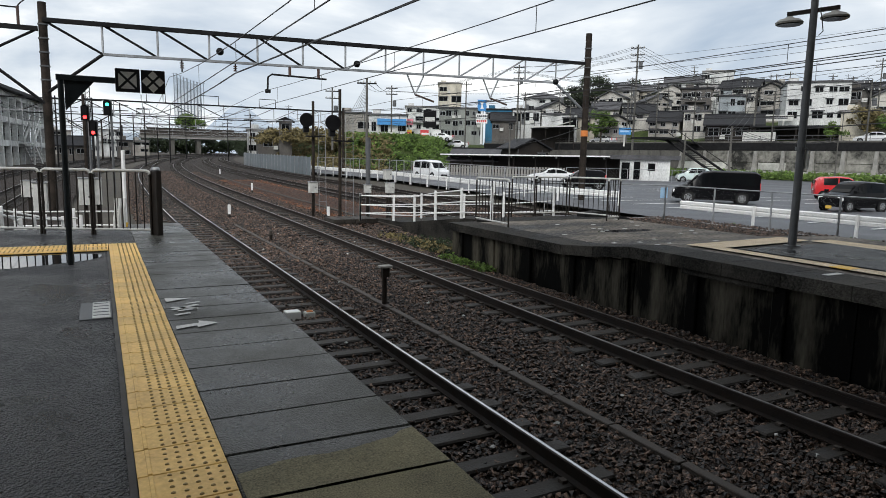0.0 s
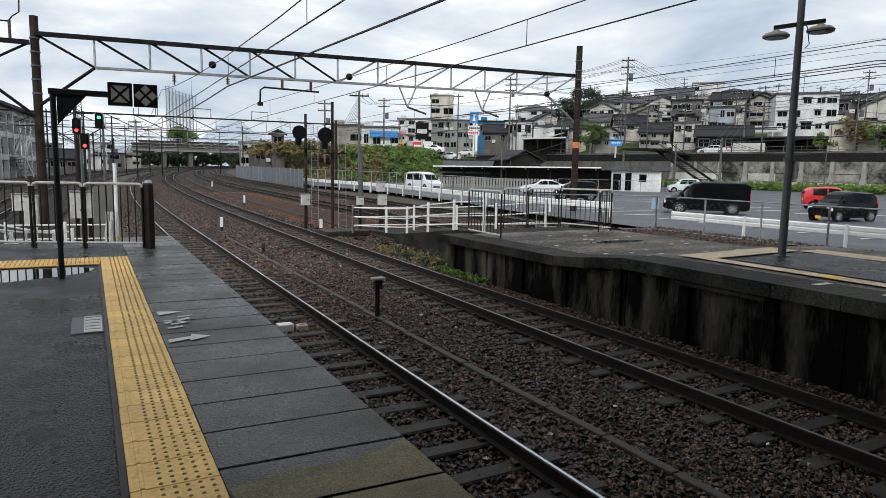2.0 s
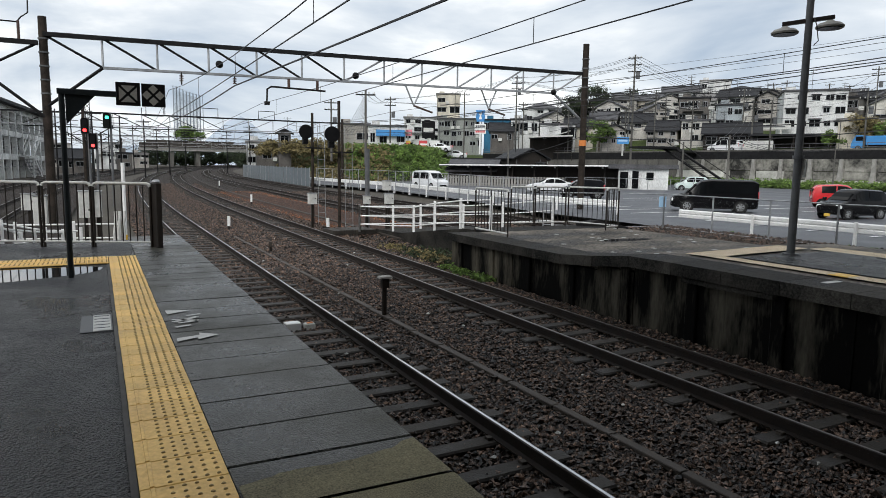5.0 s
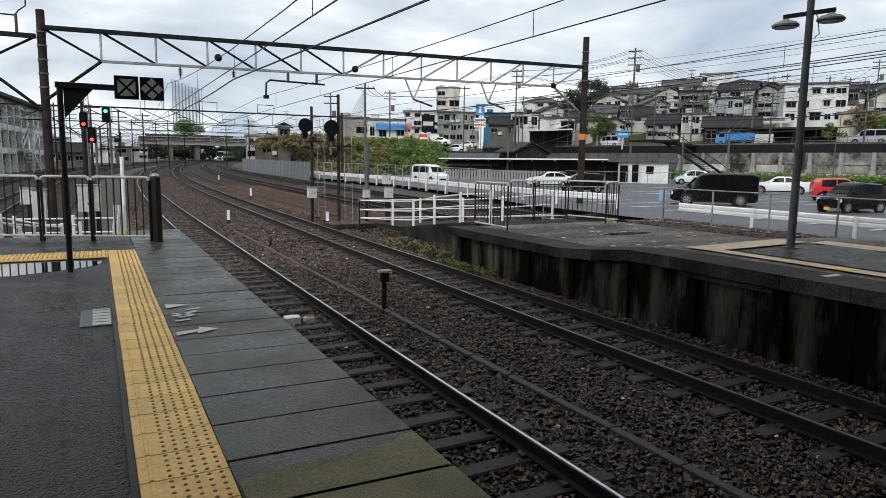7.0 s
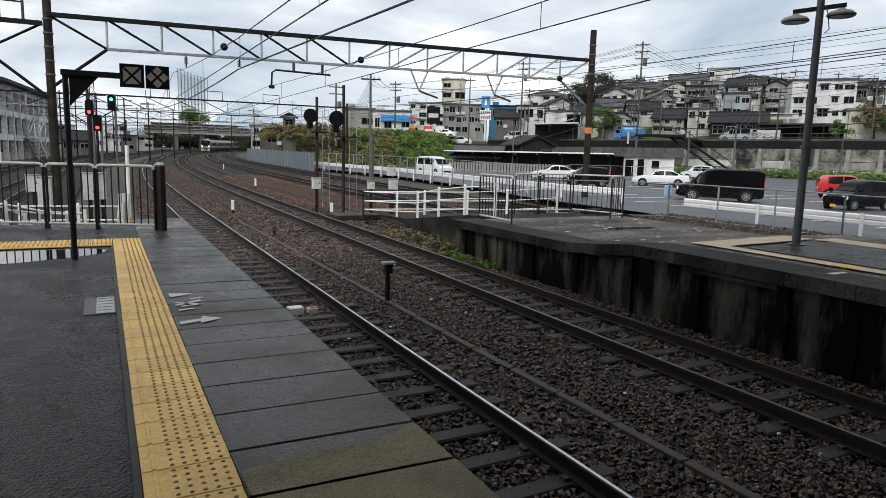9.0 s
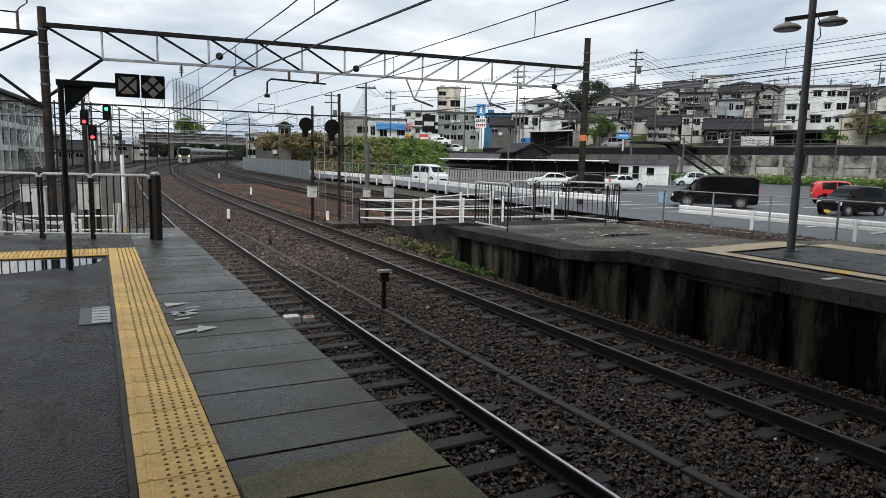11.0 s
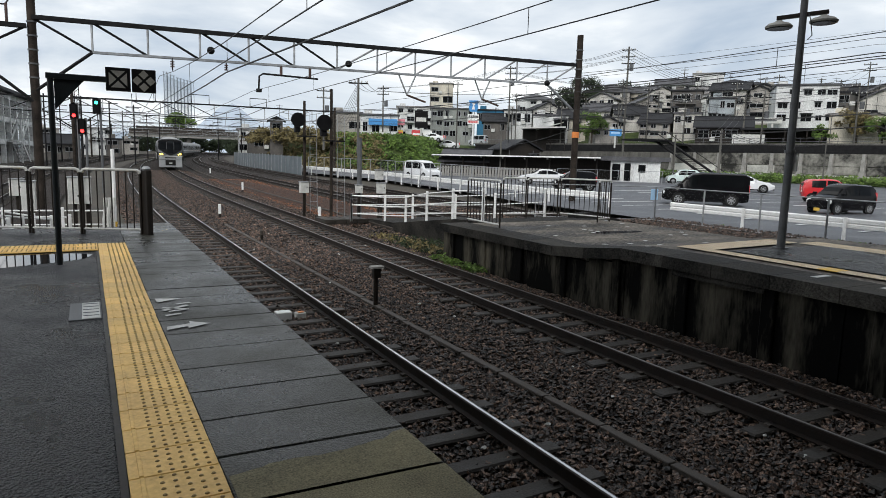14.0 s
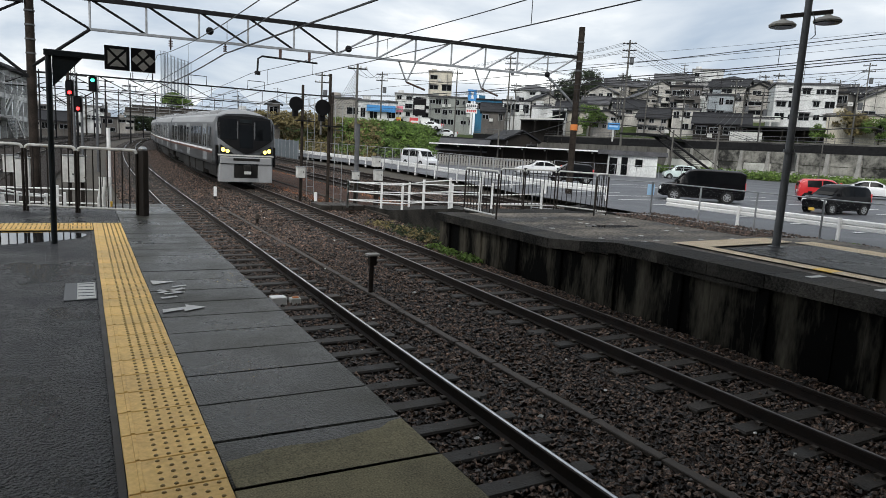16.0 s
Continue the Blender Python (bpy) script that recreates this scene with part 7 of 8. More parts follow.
TOPS = [
    util(43.52, 95, 17.30, -1.29, "tall concrete utility pole beside the hut", 0.16, 3),
    util(33.89, 115, 17.55, 4.39, "utility pole above the sheds", 0.15, 3),
    util(23.10, 105, 12.65, 5.50, "utility pole above the bank", 0.14, 2),
    util(21.00, 62, 8.64, 1.81, "concrete pole with a net stay above the bank", 0.14, 1),
    util(29.46, 112, 14.34, 3.71, "slender utility pole beside the office block", 0.13, 1),
    util(45.30, 120, 15.44, 4.24, "utility pole among the houses", 0.13, 2),
    util(52.60, 112, 12.67, 3.28, "pale utility pole beside the raised road", 0.15, 2),
    util(51.04, 72, 5.27, -0.92, "short pole beyond the car park", 0.13, 0),
    util(58.35, 76, 4.44, -0.76, "white lamp pole at the wall", 0.07, 0),
    util(47.62, 82, 5.05, -1.14, "grey pole beside the stair", 0.12, 0),
    util(58.90, 170, 21.00, 15.05, "pole on the hilltop", 0.13, 2),
    util(57.63, 170, 21.56, 15.80, "pole on the hilltop", 0.13, 2),
    util(47.95, 185, 26.49, 20.99, "pole on the hilltop", 0.13, 2),
    util(53.88, 165, 21.49, 15.10, "pole on the slope", 0.13, 2),
    util(33.31, 84, 5.89, -1.40, "dark pole beside the shelter", 0.12, 0),
    util(18.10, 90, 10.48, 2.32, "dark pole with a crossarm above the bank", 0.15, 2),
]

for (a, b, hh) in ((0, 1, 0.0), (1, 2, 0.0), (0, 6, 0.0), (6, 7, 0.0), (2, 3, 0.0), (0, 1, -0.9), (0, 6, -0.9), (7, 8, 0.0), (1, 5, -0.6), (5, 2, -0.6)):
    if a < len(TOPS) and b < len(TOPS):
        for s in (-0.7, 0.0, 0.7):
            p, q = TOPS[a] + Vector((s * 0.7, -s * 0.7, hh)), TOPS[b] + Vector((s * 0.7, -s * 0.7, hh))
            wire([p, q], 0.022, "thin black utility wire over the town", 0.8)
slope_ = []
for k in range(10):
    az_ = 34.5 + 2.9 * k
    d_ = 124 + 7 * (k % 3)
    slope_.append(util(az_, d_, 14.0 + 1.6 * (k % 2) + 0.3 * k, 4.6, "utility pole standing between the houses on the slope", 0.12, 2))
for a, b in zip(slope_, slope_[1:]):
    for dz, r in ((0.0, 0.02), (-0.9, 0.02), (-2.4, 0.035), (-3.2, 0.04), (-4.3, 0.05)):
        wire([a + Vector((0.3, -0.3, dz)), b + Vector((0.3, -0.3, dz))], r, "black cable strung between the houses", 0.6)
# heavy line wires running past the station
wire([(26.03, 31.68, 5.97), (33.20, 18.48, 7.05), (35.00, 15.18, 7.33)], 0.03, "thick black feeder wire past the lamp", 0.12)
wire([(26.04, 31.67, 5.67), (33.22, 18.46, 6.77), (35.01, 15.15, 7.04)], 0.03, "thick black feeder wire past the lamp", 0.12)
wire([(26.00, 31.70, 6.79), (33.18, 18.53, 7.75), (34.97, 15.24, 7.99)], 0.014, "thin black line wire over the car park", 0.1)
wire([(25.99, 31.71, 7.32), (33.16, 18.55, 8.06), (34.96, 15.26, 8.25)], 0.008, "thin black line wire over the car park", 0.1)
wire([(26.01, 31.69, 6.53), (33.19, 18.51, 7.44), (34.98, 15.21, 7.67)], 0.01, "thin black line wire over the car park", 0.1)
wire([(26.06, 31.66, 5.07), (33.24, 18.42, 6.27), (35.03, 15.11, 6.57)], 0.01, "thin black line wire over the car park", 0.1)
wire([(26.07, 31.65, 4.74), (33.25, 18.40, 5.93), (35.05, 15.08, 6.23)], 0.012, "thin black line wire over the car park", 0.1)
wire([(26.09, 31.63, 4.13), (33.27, 18.36, 5.46), (35.07, 15.04, 5.79)], 0.012, "thin black line wire over the car park", 0.1)
wire([(26.08, 31.64, 4.37), (33.32, 18.27, 4.25), (35.13, 14.93, 4.22)], 0.035, "thick twisted black cable past the houses", 0.35)
wire([(26.10, 31.62, 3.60), (33.34, 18.23, 3.64), (35.15, 14.88, 3.65)], 0.035, "thick twisted black cable past the houses", 0.35)
wire([(26.03, 31.68, 5.97), (26.51, 70.16, 6.55), (26.61, 77.85, 6.66)], 0.028, "thick black feeder wire past the gantry", 0.3)
wire([(26.04, 31.67, 5.67), (21.82, 71.76, 6.43), (20.97, 79.77, 6.58)], 0.028, "thick black feeder wire past the gantry", 0.3)
wire([(26.08, 31.64, 4.37), (26.51, 70.16, 5.55), (26.60, 77.86, 5.79)], 0.02, "black cable along the line", 0.3)
wire([(26.10, 31.62, 3.60), (41.24, 62.65, 3.28), (44.26, 68.85, 3.22)], 0.02, "black cable along the line", 0.3)
wire([(26.06, 31.66, 5.07), (26.51, 70.16, 4.93), (26.60, 77.86, 4.90)], 0.012, "thin black cable along the line", 0.3)

line = []
for k in range(7):
    t = k / 6
    px, py = 70.6 + 17.5 * t, 104 - 66 * t
    line.append(util(math.degrees(math.atan2(px, py)), math.hypot(px, py), 11.5 + 0.8 * (k % 2), 3.6, "roadside utility pole above the retaining wall", 0.12, 2))
for a, b in zip(line, line[1:]):
    for dz, r in ((0.0, 0.016), (-0.45, 0.016), (-0.95, 0.016), (-2.2, 0.03), (-3.0, 0.035)):
        wire([a + Vector((-0.4, 0, dz)), b + Vector((-0.4, 0, dz))], r, "black utility wire along the raised road", 0.35)

# ---- vegetation ----
def tree(x, y, z, h, r, label, leaf=LEAFDARK, clumps=26, seed=1):
    rg = random.Random(seed)
    ob = thing("tree", None, label=label, category="tree", group="trees")
    tr = Geo().cyl((x, y, z - 0.5), (x + 0.1, y, z + h * 0.55), 0.035 * h, 0.02 * h, n=8)
    cr = Geo()
    for i in range(clumps):
        a, b = rg.uniform(0, 2 * math.pi), rg.uniform(0.38, 1.0)
        rr = r * math.sqrt(rg.random()) * (1.15 - 0.75 * abs(b - 0.55) * 1.6)
        p = (x + rr * math.cos(a), y + rr * math.sin(a), z + h * b)
        if i % 3 == 0:
            tr.cyl((x, y, z + h * 0.4), p, 0.012 * h, 0.004 * h, n=5)
        cr.leaves(p, r * rg.uniform(0.22, 0.42), 90, 0.035 * r + 0.10, rg, 0.75)
    part("trunk", tr, BARK, ob)
    part("crown", cr, leaf, ob)


def at_(az, d):
    return polar(az, d)


tree(*at_(40.3, 172), 14.0, 8.5, 5.0, "dark evergreen tree on the hilltop", seed=2, clumps=44)
tree(*at_(38.9, 176), 13.5, 7.0, 3.6, "dark evergreen tree on the hilltop", seed=3, clumps=30)
tree(*at_(43.7, 176), 15.0, 6.8, 3.6, "dark round tree behind the roofs", seed=4, clumps=32)
tree(*at_(60.2, 110), 4.6, 5.0, 2.6, "brownish garden tree beside the road", leaf=LEAFDRY, seed=5, clumps=26)
tree(*at_(61.8, 108), 4.6, 4.2, 2.2, "green garden tree beside the road", leaf=LEAF, seed=6, clumps=22)
tree(*at_(40.9, 117), 4.6, 5.2, 2.4, "bright green tree beside the raised road", leaf=LEAF, seed=7, clumps=26)
tree(*at_(58.0, 108), 4.6, 3.0, 1.5, "small green shrub beside the road", leaf=LEAF, seed=8, clumps=14)
tree(*at_(10.9, 150), -0.2, 4.5, 2.6, "dark bush at the curve's edge", seed=9, clumps=26)

rgb = random.Random(21)


def hedge(name, spots, count, r, leaf, label, size=0.2):
    g = Geo()
    for x, y, z in spots:
        g.leaves((x, y, z), r * rgb.uniform(0.7, 1.3), count, size, rgb, 0.6)
    thing(name, g, leaf, label, "bushes", kind="stuff")


def bank_spots(path, n, s0, s1):
    out = []
    pts = [Vector(p) for p in path]
    for _ in range(n):
        k = rgb.randrange(len(pts) - 1)
        p = pts[k].lerp(pts[k + 1], rgb.random())
        d = (pts[k + 1] - pts[k]).normalized()
        nrm = Vector((-d.y, d.x))
        p = p + nrm * rgb.uniform(s0, s1)
        out.append((p.x, p.y, land(p.x, p.y) + 0.25))
    return out


hedge("bank_growth", bank_spots([(31, 90.5), (46, 87.5), (60, 97.5)], 420, 0.3, 9.5), 34, 1.0, LEAF, "green weeds and bushes covering the railway bank", 0.24)
hedge("bank_growth", bank_spots([(23.2, 107), (29.3, 91), (38, 88)], 230, 0.3, 8), 34, 1.0, LEAFDRY, "dry yellow-brown grass on the bank", 0.24)
hedge("bank_growth", bank_spots([(33, 90), (46, 87), (60, 97)], 120, 0.2, 3.2), 30, 0.8, LEAFDARK, "dark undergrowth at the bank's foot", 0.22)
hedge("bank_growth", bank_spots([(60, 97), (68, 109)], 60, 0.0, 5), 30, 0.9, LEAFDARK, "dark undergrowth by the raised road", 0.22)
hedge("platform_weeds", [(8.2 + 0.5 * rgb.random(), 13.4 + 2.4 * rgb.random(), -1.18) for _ in range(44)], 30, 0.19, LEAF, "green weeds against the far platform's wall", 0.05)
hedge("platform_weeds", [(8.35 + 0.7 * rgb.random(), 16.0 + 4.5 * rgb.random(), -1.1) for _ in range(34)], 30, 0.2, LEAFDRY, "yellow-green weeds beside the ramp", 0.05)
hedge("platform_weeds", [(8.3 + 1.5 * rgb.random(), 15.8 + 3.5 * rgb.random(), -1.1) for _ in range(50)], 28, 0.2, LEAFDARK, "dark green weeds beside the ramp", 0.05)
hedge("platform_weeds", [(8.9 + 3.5 * rgb.random(), 15.9 + 0.9 * rgb.random(), -0.9) for _ in range(14)], 24, 0.2, LEAFDRY, "dry weeds at the far platform's end", 0.05)
hedge("far_woods", [(15 + 75 * u + rgb.uniform(-2, 2), 300 + 6 * rgb.random(), 2.5 + 5 * rgb.random()) for u in [i / 170 for i in range(170)]], 60, 2.6, LEAFDARK, "dark trees beyond the overbridge", 0.7)
hedge("far_woods", [(30 + 9 * rgb.random(), 292 + 4 * rgb.random(), 12 + 4.5 * rgb.random()) for _ in range(26)], 60, 2.0, LEAF, "light green trees above the overbridge", 0.6)
hedge("trackside_brush", [(-9.5 - 3 * rgb.random(), 34 + 40 * rgb.random(), -0.5) for _ in range(90)], 26, 0.6, LEAFDRY, "dry brush along the side lines", 0.16)

hedge("bank_growth", [(23.4 + 7.5 * u + rgb.uniform(-0.8, 1.5), 107.5 - 16 * u + rgb.uniform(-0.5, 2.5), 3.6 + 1.7 * rgb.random()) for u in [i / 120 for i in range(120)]], 40, 1.0, LEAFDRY, "dry bushes along the crest of the bank", 0.24)
hedge("verge_grass", [(22.3 + 1.0 * rgb.random(), 4 + 17 * rgb.random(), level(22, 10) - 0.02) for _ in range(60)], 16, 0.14, LEAF, "tufts of grass along the fence's foot", 0.05)

# cars standing on the terrace above the bank
for az, d, a in ((27.3, 113, 140), (28.6, 114, 150), (29.6, 115, 145), (34.2, 118, 120), (35.6, 118, 122)):
    x, y = polar(az, d)
    car("sedan" if d < 116 else "hatchback", SEDAN if d < 116 else HATCH, 1.7, CARWHITE if az != 34.2 else CARSILVER, "white car standing on the terrace above the bank" if az != 34.2 else "silver car standing beside the dark sheds",
        pose(x, y, land(x, y) + 0.05, 0, 0, a), (-1.4, 1.42) if d < 116 else (-1.15, 1.12), 0.3, ((-1.0, 0.5, 0.03),), group="parked cars")

# thin masts and poles crowding the far side lines
for az, d, h in ((-2.6, 95, 8.2), (-1.6, 120, 8.6), (-0.2, 84, 7.4), (0.9, 130, 8.8), (1.7, 96, 7.8), (2.6, 140, 9.0), (3.4, 105, 8.0), (4.3, 160, 9.4), (5.2, 128, 8.4), (6.4, 170, 9.6), (9.6, 150, 9.0), (11.4, 118, 8.4)):
    x, y = polar(az, d)
    ob = thing("line_pole", None, label="slender dark pole with crossarm beside the far lines", category="pole", group="line poles")
    part("pole", Geo().cyl((x, y, land(x, y) - 0.3), (x, y, h), 0.11, 0.08, n=6), GIRDER, ob)
    for k in (0.3, 1.0):
        part("crossarm", Geo().box(x - 1.0, y - 0.05, h - k - 0.05, x + 1.0, y + 0.05, h - k + 0.05), GIRDER, ob)
net2 = thing("hanging_net", None, label="torn dark netting hung from a pole above the bank", category="net")
tp = Vector((*polar(21.0, 62), 8.2))
for k in range(7):
    base_ = Vector((*polar(18.6 + 0.28 * k, 66), 4.6))
    part("net_rope", Geo().tube([tp - Vector((0, 0, 0.2 * k)), tp.lerp(base_, 0.5) + Vector((0, 0, -0.5 - 0.1 * k)), base_], 0.016, 4), WIRE, net2)

# ---- overbridge and distance ----
ob = thing("overbridge", None, label="low overbridge with brown parapet across the curve", category="bridge", kind="structure")
part("deck", Geo().box(15, 284, 7.3, 56, 292, 8.6), CONCRETE, ob)
part("parapet", Geo().box(15, 283.6, 8.4, 56, 284.0, 10.4), TROUGH, ob)
part("upper_parapet", Geo().box(18, 291, 10.2, 52, 291.4, 11.6), TROUGH, ob)
for x in (16, 26, 36, 53):
    part("pier", Geo().box(x, 285, 0, x + 1.6, 291, 7.0), DARKCONC, ob)
for i in range(27):
    part("fence_post", Geo().cyl((15.4 + 1.55 * i, 283.8, 10.4), (15.4 + 1.55 * i, 283.8, 11.6), 0.06, n=4), GREYPAINT, ob)
net = thing("driving_range_net", None, label="tall grey netting on slender masts far away", category="net screen")
bays = 8
tops = []
for i in range(bays + 1):
    t = i / bays
    x, y = polar(5.63 + 2.0 * t, 330 + 45 * t)
    h = 1.5 + math.hypot(x, y) * math.tan(radians(6.1 - 0.62 * t - 0.10 * math.sin(t * math.pi)))
    tops.append(Vector((x, y, h)))
    for dx in (0.0, 1.3):
        part("mast", Geo().cyl((x + dx, y, 2), (x + dx, y, h + 0.8), 0.16, n=5), NET, net)
    part("mast_head", Geo().cyl((x - 0.7, y, h + 0.6), (x + 2.0, y, h + 0.6), 0.09, n=4), NET, net)
veil = Geo()
for a, b in zip(tops, tops[1:]):
    for k in range(7):
        p = a.lerp(b, k / 7)
        veil.cyl((p.x, p.y, 11), (p.x, p.y, p.z - 0.4), 0.055, n=3, caps=False)
    for k in range(9):
        f = k / 8
        veil.cyl((a.x, a.y, 11 + (a.z - 11.5) * f), (b.x, b.y, 11 + (b.z - 11.5) * f), 0.05, n=3, caps=False)
tagged(part("netting", veil, NET, net), kind="stuff")

def frame_building():
    """Concrete frame with deep dark bays, floor bands and an outside stair, beyond the side lines."""
    lb = thing("building", None, label="pale concrete frame building with deep bays and an outside stair", category="building", group="buildings",
               at=pose(*polar(-6.6, 97), 0.0, 0, 0, 83.8))
    bay, bays_, floors = 4.0, 8, (2.7, 5.75, 9.0)
    L = bay * bays_
    part("core", Geo().box(0, 2.6, -1.2, L, 12, 9.0), HWALLS[3], lb)
    for z in floors:
        part("floor_band", Geo().box(-0.2, -0.15, z - 0.75, L + 0.2, 2.6, z), HWALLS[0], lb)
    part("ground_wall", Geo().box(0, 0.3, -1.2, L, 0.6, 0.4), HWALLS[2], lb)
    for i in range(bays_ + 1):
        part("column", Geo().box(bay * i - 0.2, -0.25, -1.2, bay * i + 0.2, 0.35, 8.95), HWALLS[0], lb)
        part("brace", Geo().cyl((bay * i, 0.3, 5.9), (bay * i, 2.5, 8.0), 0.12, n=5), HWALLS[0], lb)
    for lo in (0.5, 3.1, 6.3):
        for i in range(bays_):
            w = part("window", Geo().box(bay * i + 0.5, 2.52, lo + 0.3, bay * i + 3.5, 2.59, lo + 1.6), GALV, lb)
            for k in (0, 1):
                part("pane", Geo().box(bay * i + 0.56 + 1.5 * k, 2.49, lo + 0.36, bay * i + 1.94 + 1.5 * k, 2.53, lo + 1.54), GLASSD, w)
            part("bay_rail", Geo().box(bay * i + 0.2, -0.02, lo + 0.5, bay * i + bay - 0.2, 0.03, lo + 0.56), GREYPAINT, lb)
    part("roof", Geo().box(-0.9, -1.2, 9.0, L + 0.9, 12.5, 9.4), HROOFS[0], lb)
    st = part("stair", Geo().box(L * 0.40, -1.7, 2.3, L * 0.48, -0.2, 2.5), HWALLS[0], lb, "white outside stair")
    for y in (-1.65, -0.35):
        for z0, z1, x0, x1 in ((-1.1, 2.5, 0.66, 0.46), (2.5, 5.5, 0.46, 0.64)):
            part("stringer", Geo().loft([[(L * x, y - 0.05, z - 0.2), (L * x, y + 0.05, z - 0.2), (L * x, y + 0.05, z + 0.25), (L * x, y - 0.05, z + 0.25)] for x, z in ((x0, z0), (x1, z1))]), HWALLS[0], st)
            part("handrail", Geo().cyl((L * x0, y, z0 + 1.1), (L * x1, y, z1 + 1.1), 0.05, n=5), WHITE, st)
    for k in range(18):
        t = (k + 0.5) / 18
        part("tread", Geo().box(L * (0.66 - 0.20 * t) - 0.17, -1.6, -1.1 + 3.6 * t - 0.03, L * (0.66 - 0.20 * t) + 0.17, -0.4, -1.1 + 3.6 * t + 0.03), GREYPAINT, st)
    part("stair_post", Geo().box(L * 0.45, -1.75, -1.2, L * 0.45 + 0.2, -1.55, 5.6), HWALLS[0], st)


frame_building()

hills = Geo()
ring_ = [(a, 2300 + 200 * math.sin(a * 0.3), 34 + 34 * noise.noise((a * 0.13, 0, 0)) + 14 * noise.noise((a * 0.6, 3, 0))) for a in [-20 + 1.5 * i for i in range(70)]]
vs = [(*polar(a, d), 0) for a, d, h in ring_] + [(*polar(a, d + 60), h + 22) for a, d, h in ring_] + [(*polar(a, d + 500), h * 0.5) for a, d, h in ring_]
nn = len(ring_)
hills.add(vs, [(r * nn + i, r * nn + i + 1, (r + 1) * nn + i + 1, (r + 1) * nn + i) for r in (0, 1) for i in range(nn - 1)])
for a0, a1, peaks in ((3.0, 22.0, ((8.5, 2.0), (10.6, 4.35), (12.4, 3.1), (14.5, 3.5), (18.0, 2.4))),):
    pts_ = []
    for i in range(60):
        a_ = a0 + (a1 - a0) * i / 59
        el = max([0.6] + [p - abs(a_ - c) * 0.62 - 0.08 * abs(a_ - c) ** 2 for c, p in peaks]) + 0.16 * noise.noise((a_ * 1.3, 2, 0)) + 0.07 * noise.noise((a_ * 4.1, 7, 0))
        pts_.append((a_, 2900 * math.tan(radians(el))))
    vs = [(*polar(a_, 2900), 0) for a_, h in pts_] + [(*polar(a_, 3000), h) for a_, h in pts_] + [(*polar(a_, 3400), 0) for a_, h in pts_]
    hills.add(vs, [(r * 60 + i, r * 60 + i + 1, (r + 1) * 60 + i + 1, (r + 1) * 60 + i) for r in (0, 1) for i in range(59)])
# the pale blue-grey holds the distance haze as surface colour
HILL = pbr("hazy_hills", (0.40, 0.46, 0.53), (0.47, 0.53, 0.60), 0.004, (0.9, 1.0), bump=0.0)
thing("backdrop_hills", hills, HILL, "faint hills on the horizon, haze painted into their blue-grey", "hills", kind="structure", smooth=True)


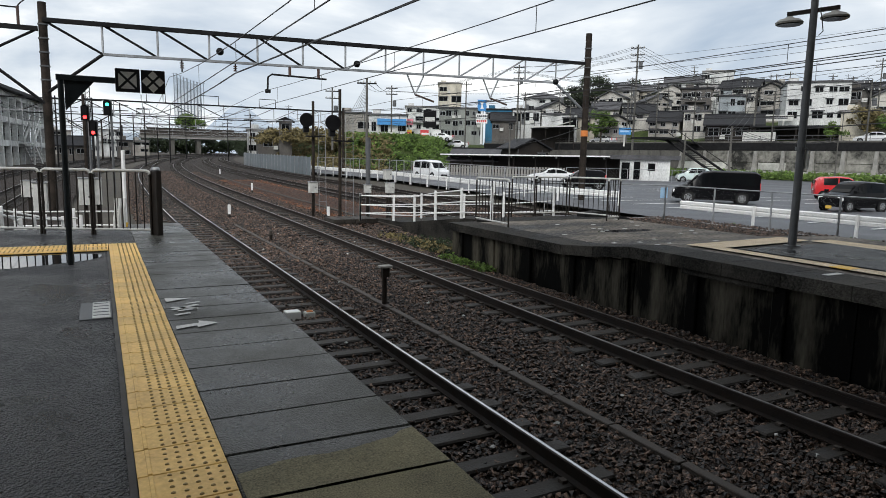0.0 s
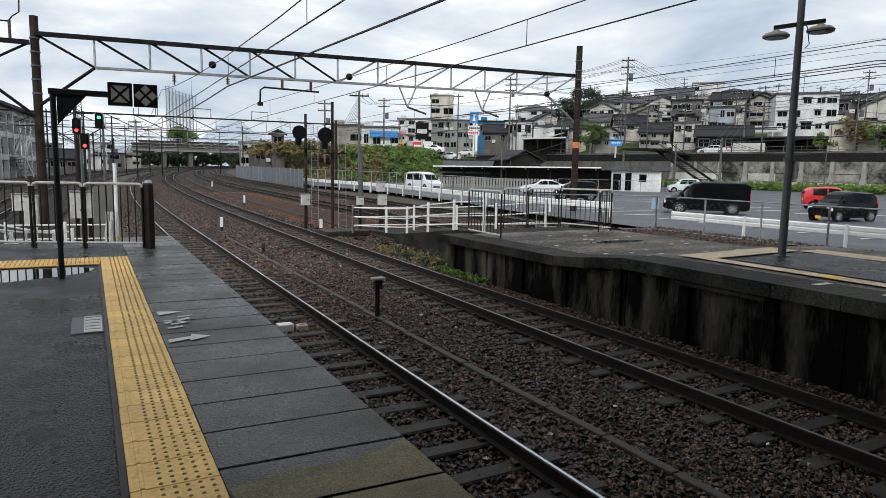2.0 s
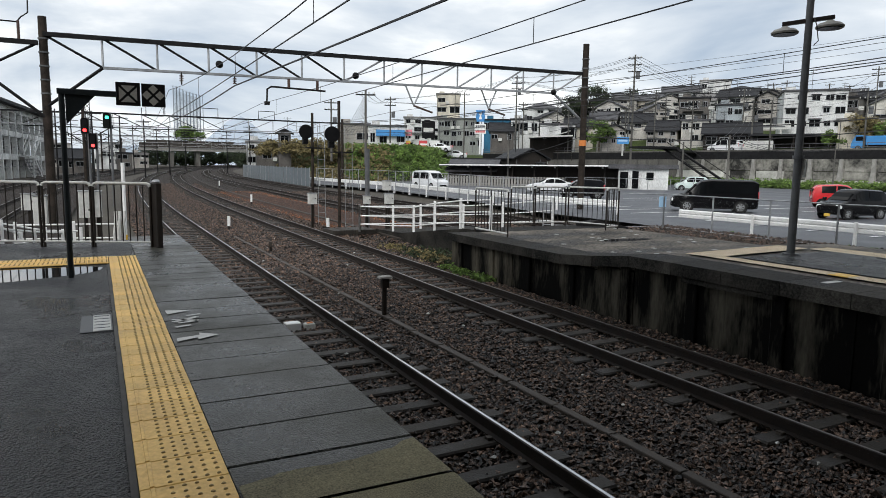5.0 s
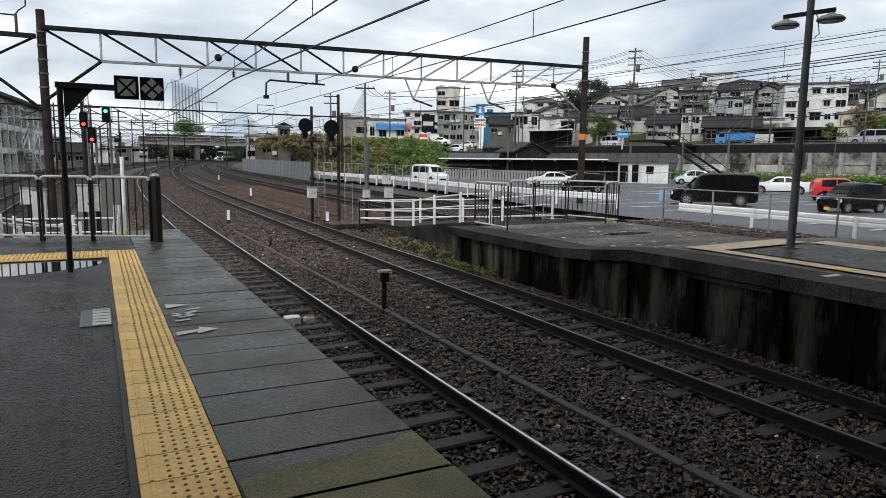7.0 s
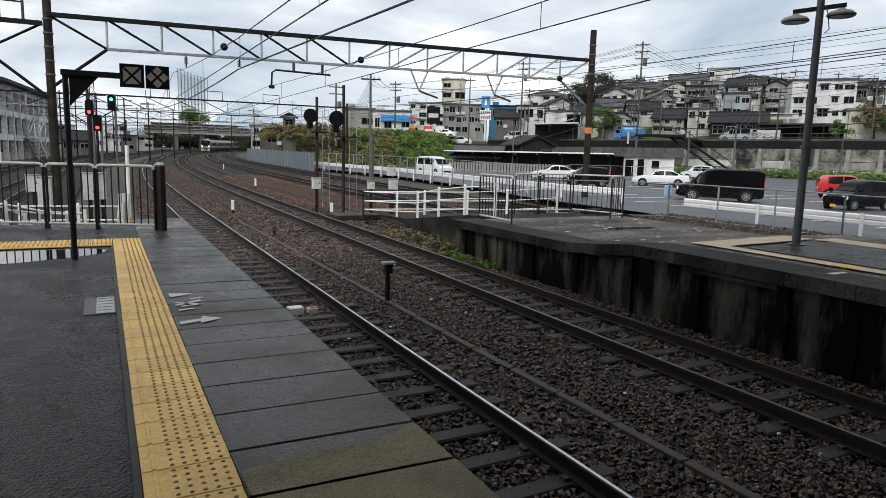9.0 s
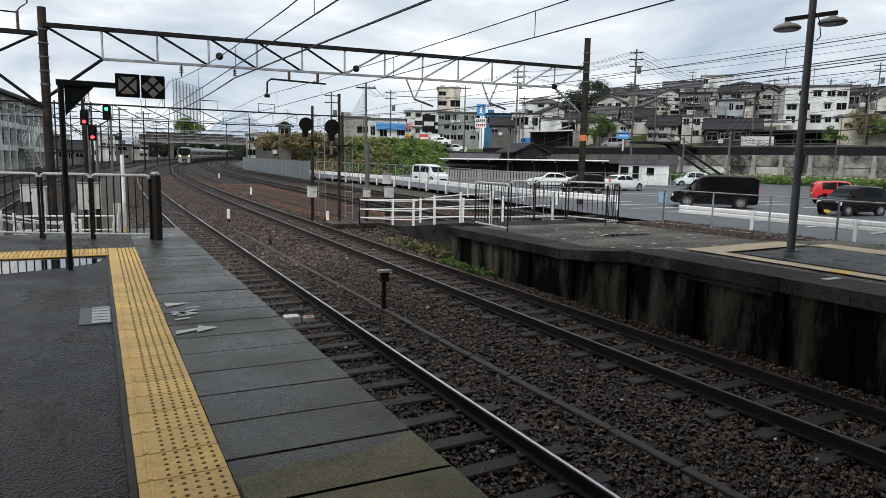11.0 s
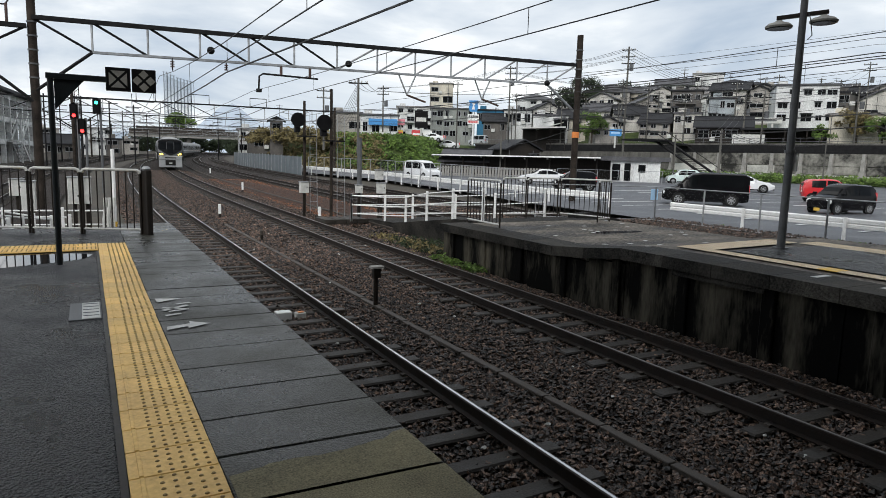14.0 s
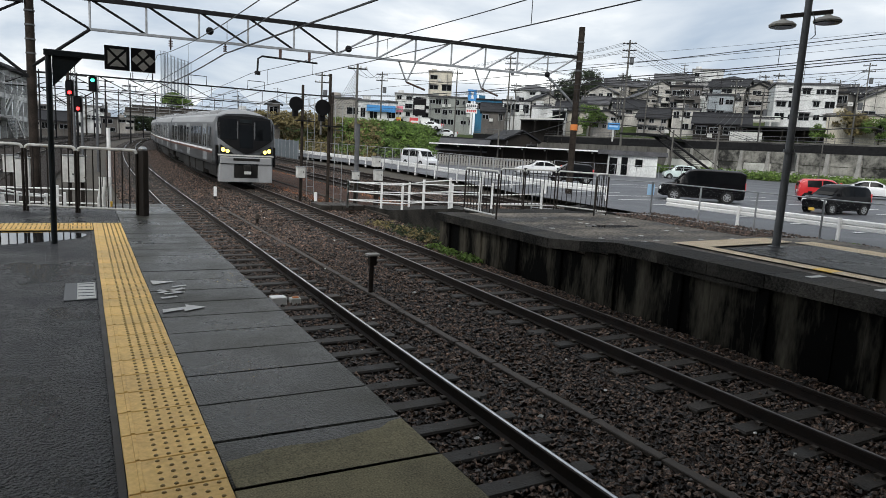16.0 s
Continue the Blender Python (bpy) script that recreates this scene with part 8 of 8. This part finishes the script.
# ---- what moves ----
def motions():
    # the train: distance of its nose along the track's line, then each car behind it
    nose = ((0.0, 440.0), (2.0, 389.0), (4.0, 338.0), (6.3, 281.0), (7.0, 263.0), (8.0, 237.5), (9.0, 212.0), (10.0, 186.5), (11.5, 147.5), (12.0, 134.5), (12.5, 121.5), (13.0, 108.7),
            (13.5, 96.0), (14.0, 83.0), (14.5, 70.0), (15.0, 57.8), (15.5, 45.2), (16.0, 32.6))

    def spot(s):
        """Point on the second track at a distance s along it."""
        e = s - 32.0
        if e <= 0:
            x, y = 6.99, s
        else:
            a = e / 770.0
            x, y = 6.99 + 770 * (1 - math.cos(a)), 32 + 770 * math.sin(a)
        return Vector((x, y, level(x, y)))

    for i, c in enumerate(TRAIN):
        rows = []
        for t, s in nose:
            f, b = spot(s + 20.0 * i + 2.9), spot(s + 20.0 * i + 16.7)
            d = (f - b).normalized()
            m = d.to_track_quat("X", "Z").to_matrix().to_4x4()
            rows.append((t, Matrix.Translation(f + d * 2.9) @ m))
        walk(c, rows)

    walk(UPCARS[0], [(t, pose(x, y, ROAD_Z, 0, 0, 104.9)) for t, x, y in ((0.0, 78.0, 89.4), (0.8, 75.1, 100.2), (3.8, 64.4, 140.6), (16.0, 60.0, 157.0))])
    walk(UPCARS[1], [(t, pose(x, y, ROAD_Z, 0, 0, 104.9)) for t, x, y in ((0.0, 88.6, 49.9), (1.0, 86.4, 58.2), (1.5, 84.9, 63.6), (2.0, 83.5, 68.9), (4.0, 78.4, 88.2), (5.0, 75.5, 98.8), (8.0, 67.0, 130.6), (16.0, 61.0, 153.0))])
    walk(UPCARS[2], [(t, pose(x, y, ROAD_Z, 0, 0, 104.9)) for t, x, y in ((0.0, 95.2, 25.1), (3.0, 88.9, 48.7), (3.5, 87.8, 52.6), (4.0, 86.5, 57.7), (6.3, 80.2, 81.3), (7.0, 78.5, 87.7), (7.6, 76.8, 94.1), (10.6, 68.3, 125.7), (16.0, 62.0, 149.5))])
    walk(UPCARS[3], [(t, pose(x, y, ROAD_Z, 0, 0, 104.9)) for t, x, y in ((0.0, 102.6, -2.7), (6.3, 89.9, 44.8), (7.0, 88.5, 50.1), (7.6, 87.1, 55.2), (8.2, 85.4, 61.8), (8.8, 84.3, 65.9), (9.2, 83.4, 69.2), (11.3, 78.0, 89.7), (14.3, 70.1, 119.0), (16.0, 65.7, 135.6))])
    walk(UPCARS[4], [(t, pose(x, y, ROAD_Z, 0, 0, 104.9)) for t, x, y in ((0.0, 100.1, 6.5), (5.5, 87.5, 53.9), (6.3, 85.7, 60.8), (7.0, 84.0, 67.1), (7.6, 82.6, 72.2), (8.2, 81.2, 77.7), (9.2, 78.6, 87.3), (12.2, 70.9, 116.0), (16.0, 61.2, 152.4))])
    # the white saloon comes in, turns round at the far side and drives out again
    drive = ((0.0, 69.0, 18.0, 128), (4.2, 64.5, 24.0, 128), (5.5, 57.6, 30.3, 136), (6.3, 52.6, 33.4, 130), (7.0, 49.5, 34.9, 131), (7.6, 46.9, 36.8, 133), (8.2, 44.2, 38.7, 134), (8.8, 42.1, 40.3, 134),
             (9.2, 41.4, 41.2, 125), (10.0, 40.5, 43.6, 95), (10.7, 41.3, 45.4, 30), (11.3, 43.1, 45.3, -15), (12.0, 45.0, 44.3, -30), (12.5, 46.2, 43.4, -38), (13.0, 47.9, 41.6, -46), (14.0, 50.8, 38.2, -50),
             (14.5, 52.2, 36.4, -52), (15.0, 53.2, 34.9, -54), (15.5, 54.6, 32.8, -56), (16.0, 56.2, 30.0, -58))
    walk(MOVER, [(t, pose(x, y, level(x, y), 0, 0, a)) for t, x, y, a in drive])



motions()
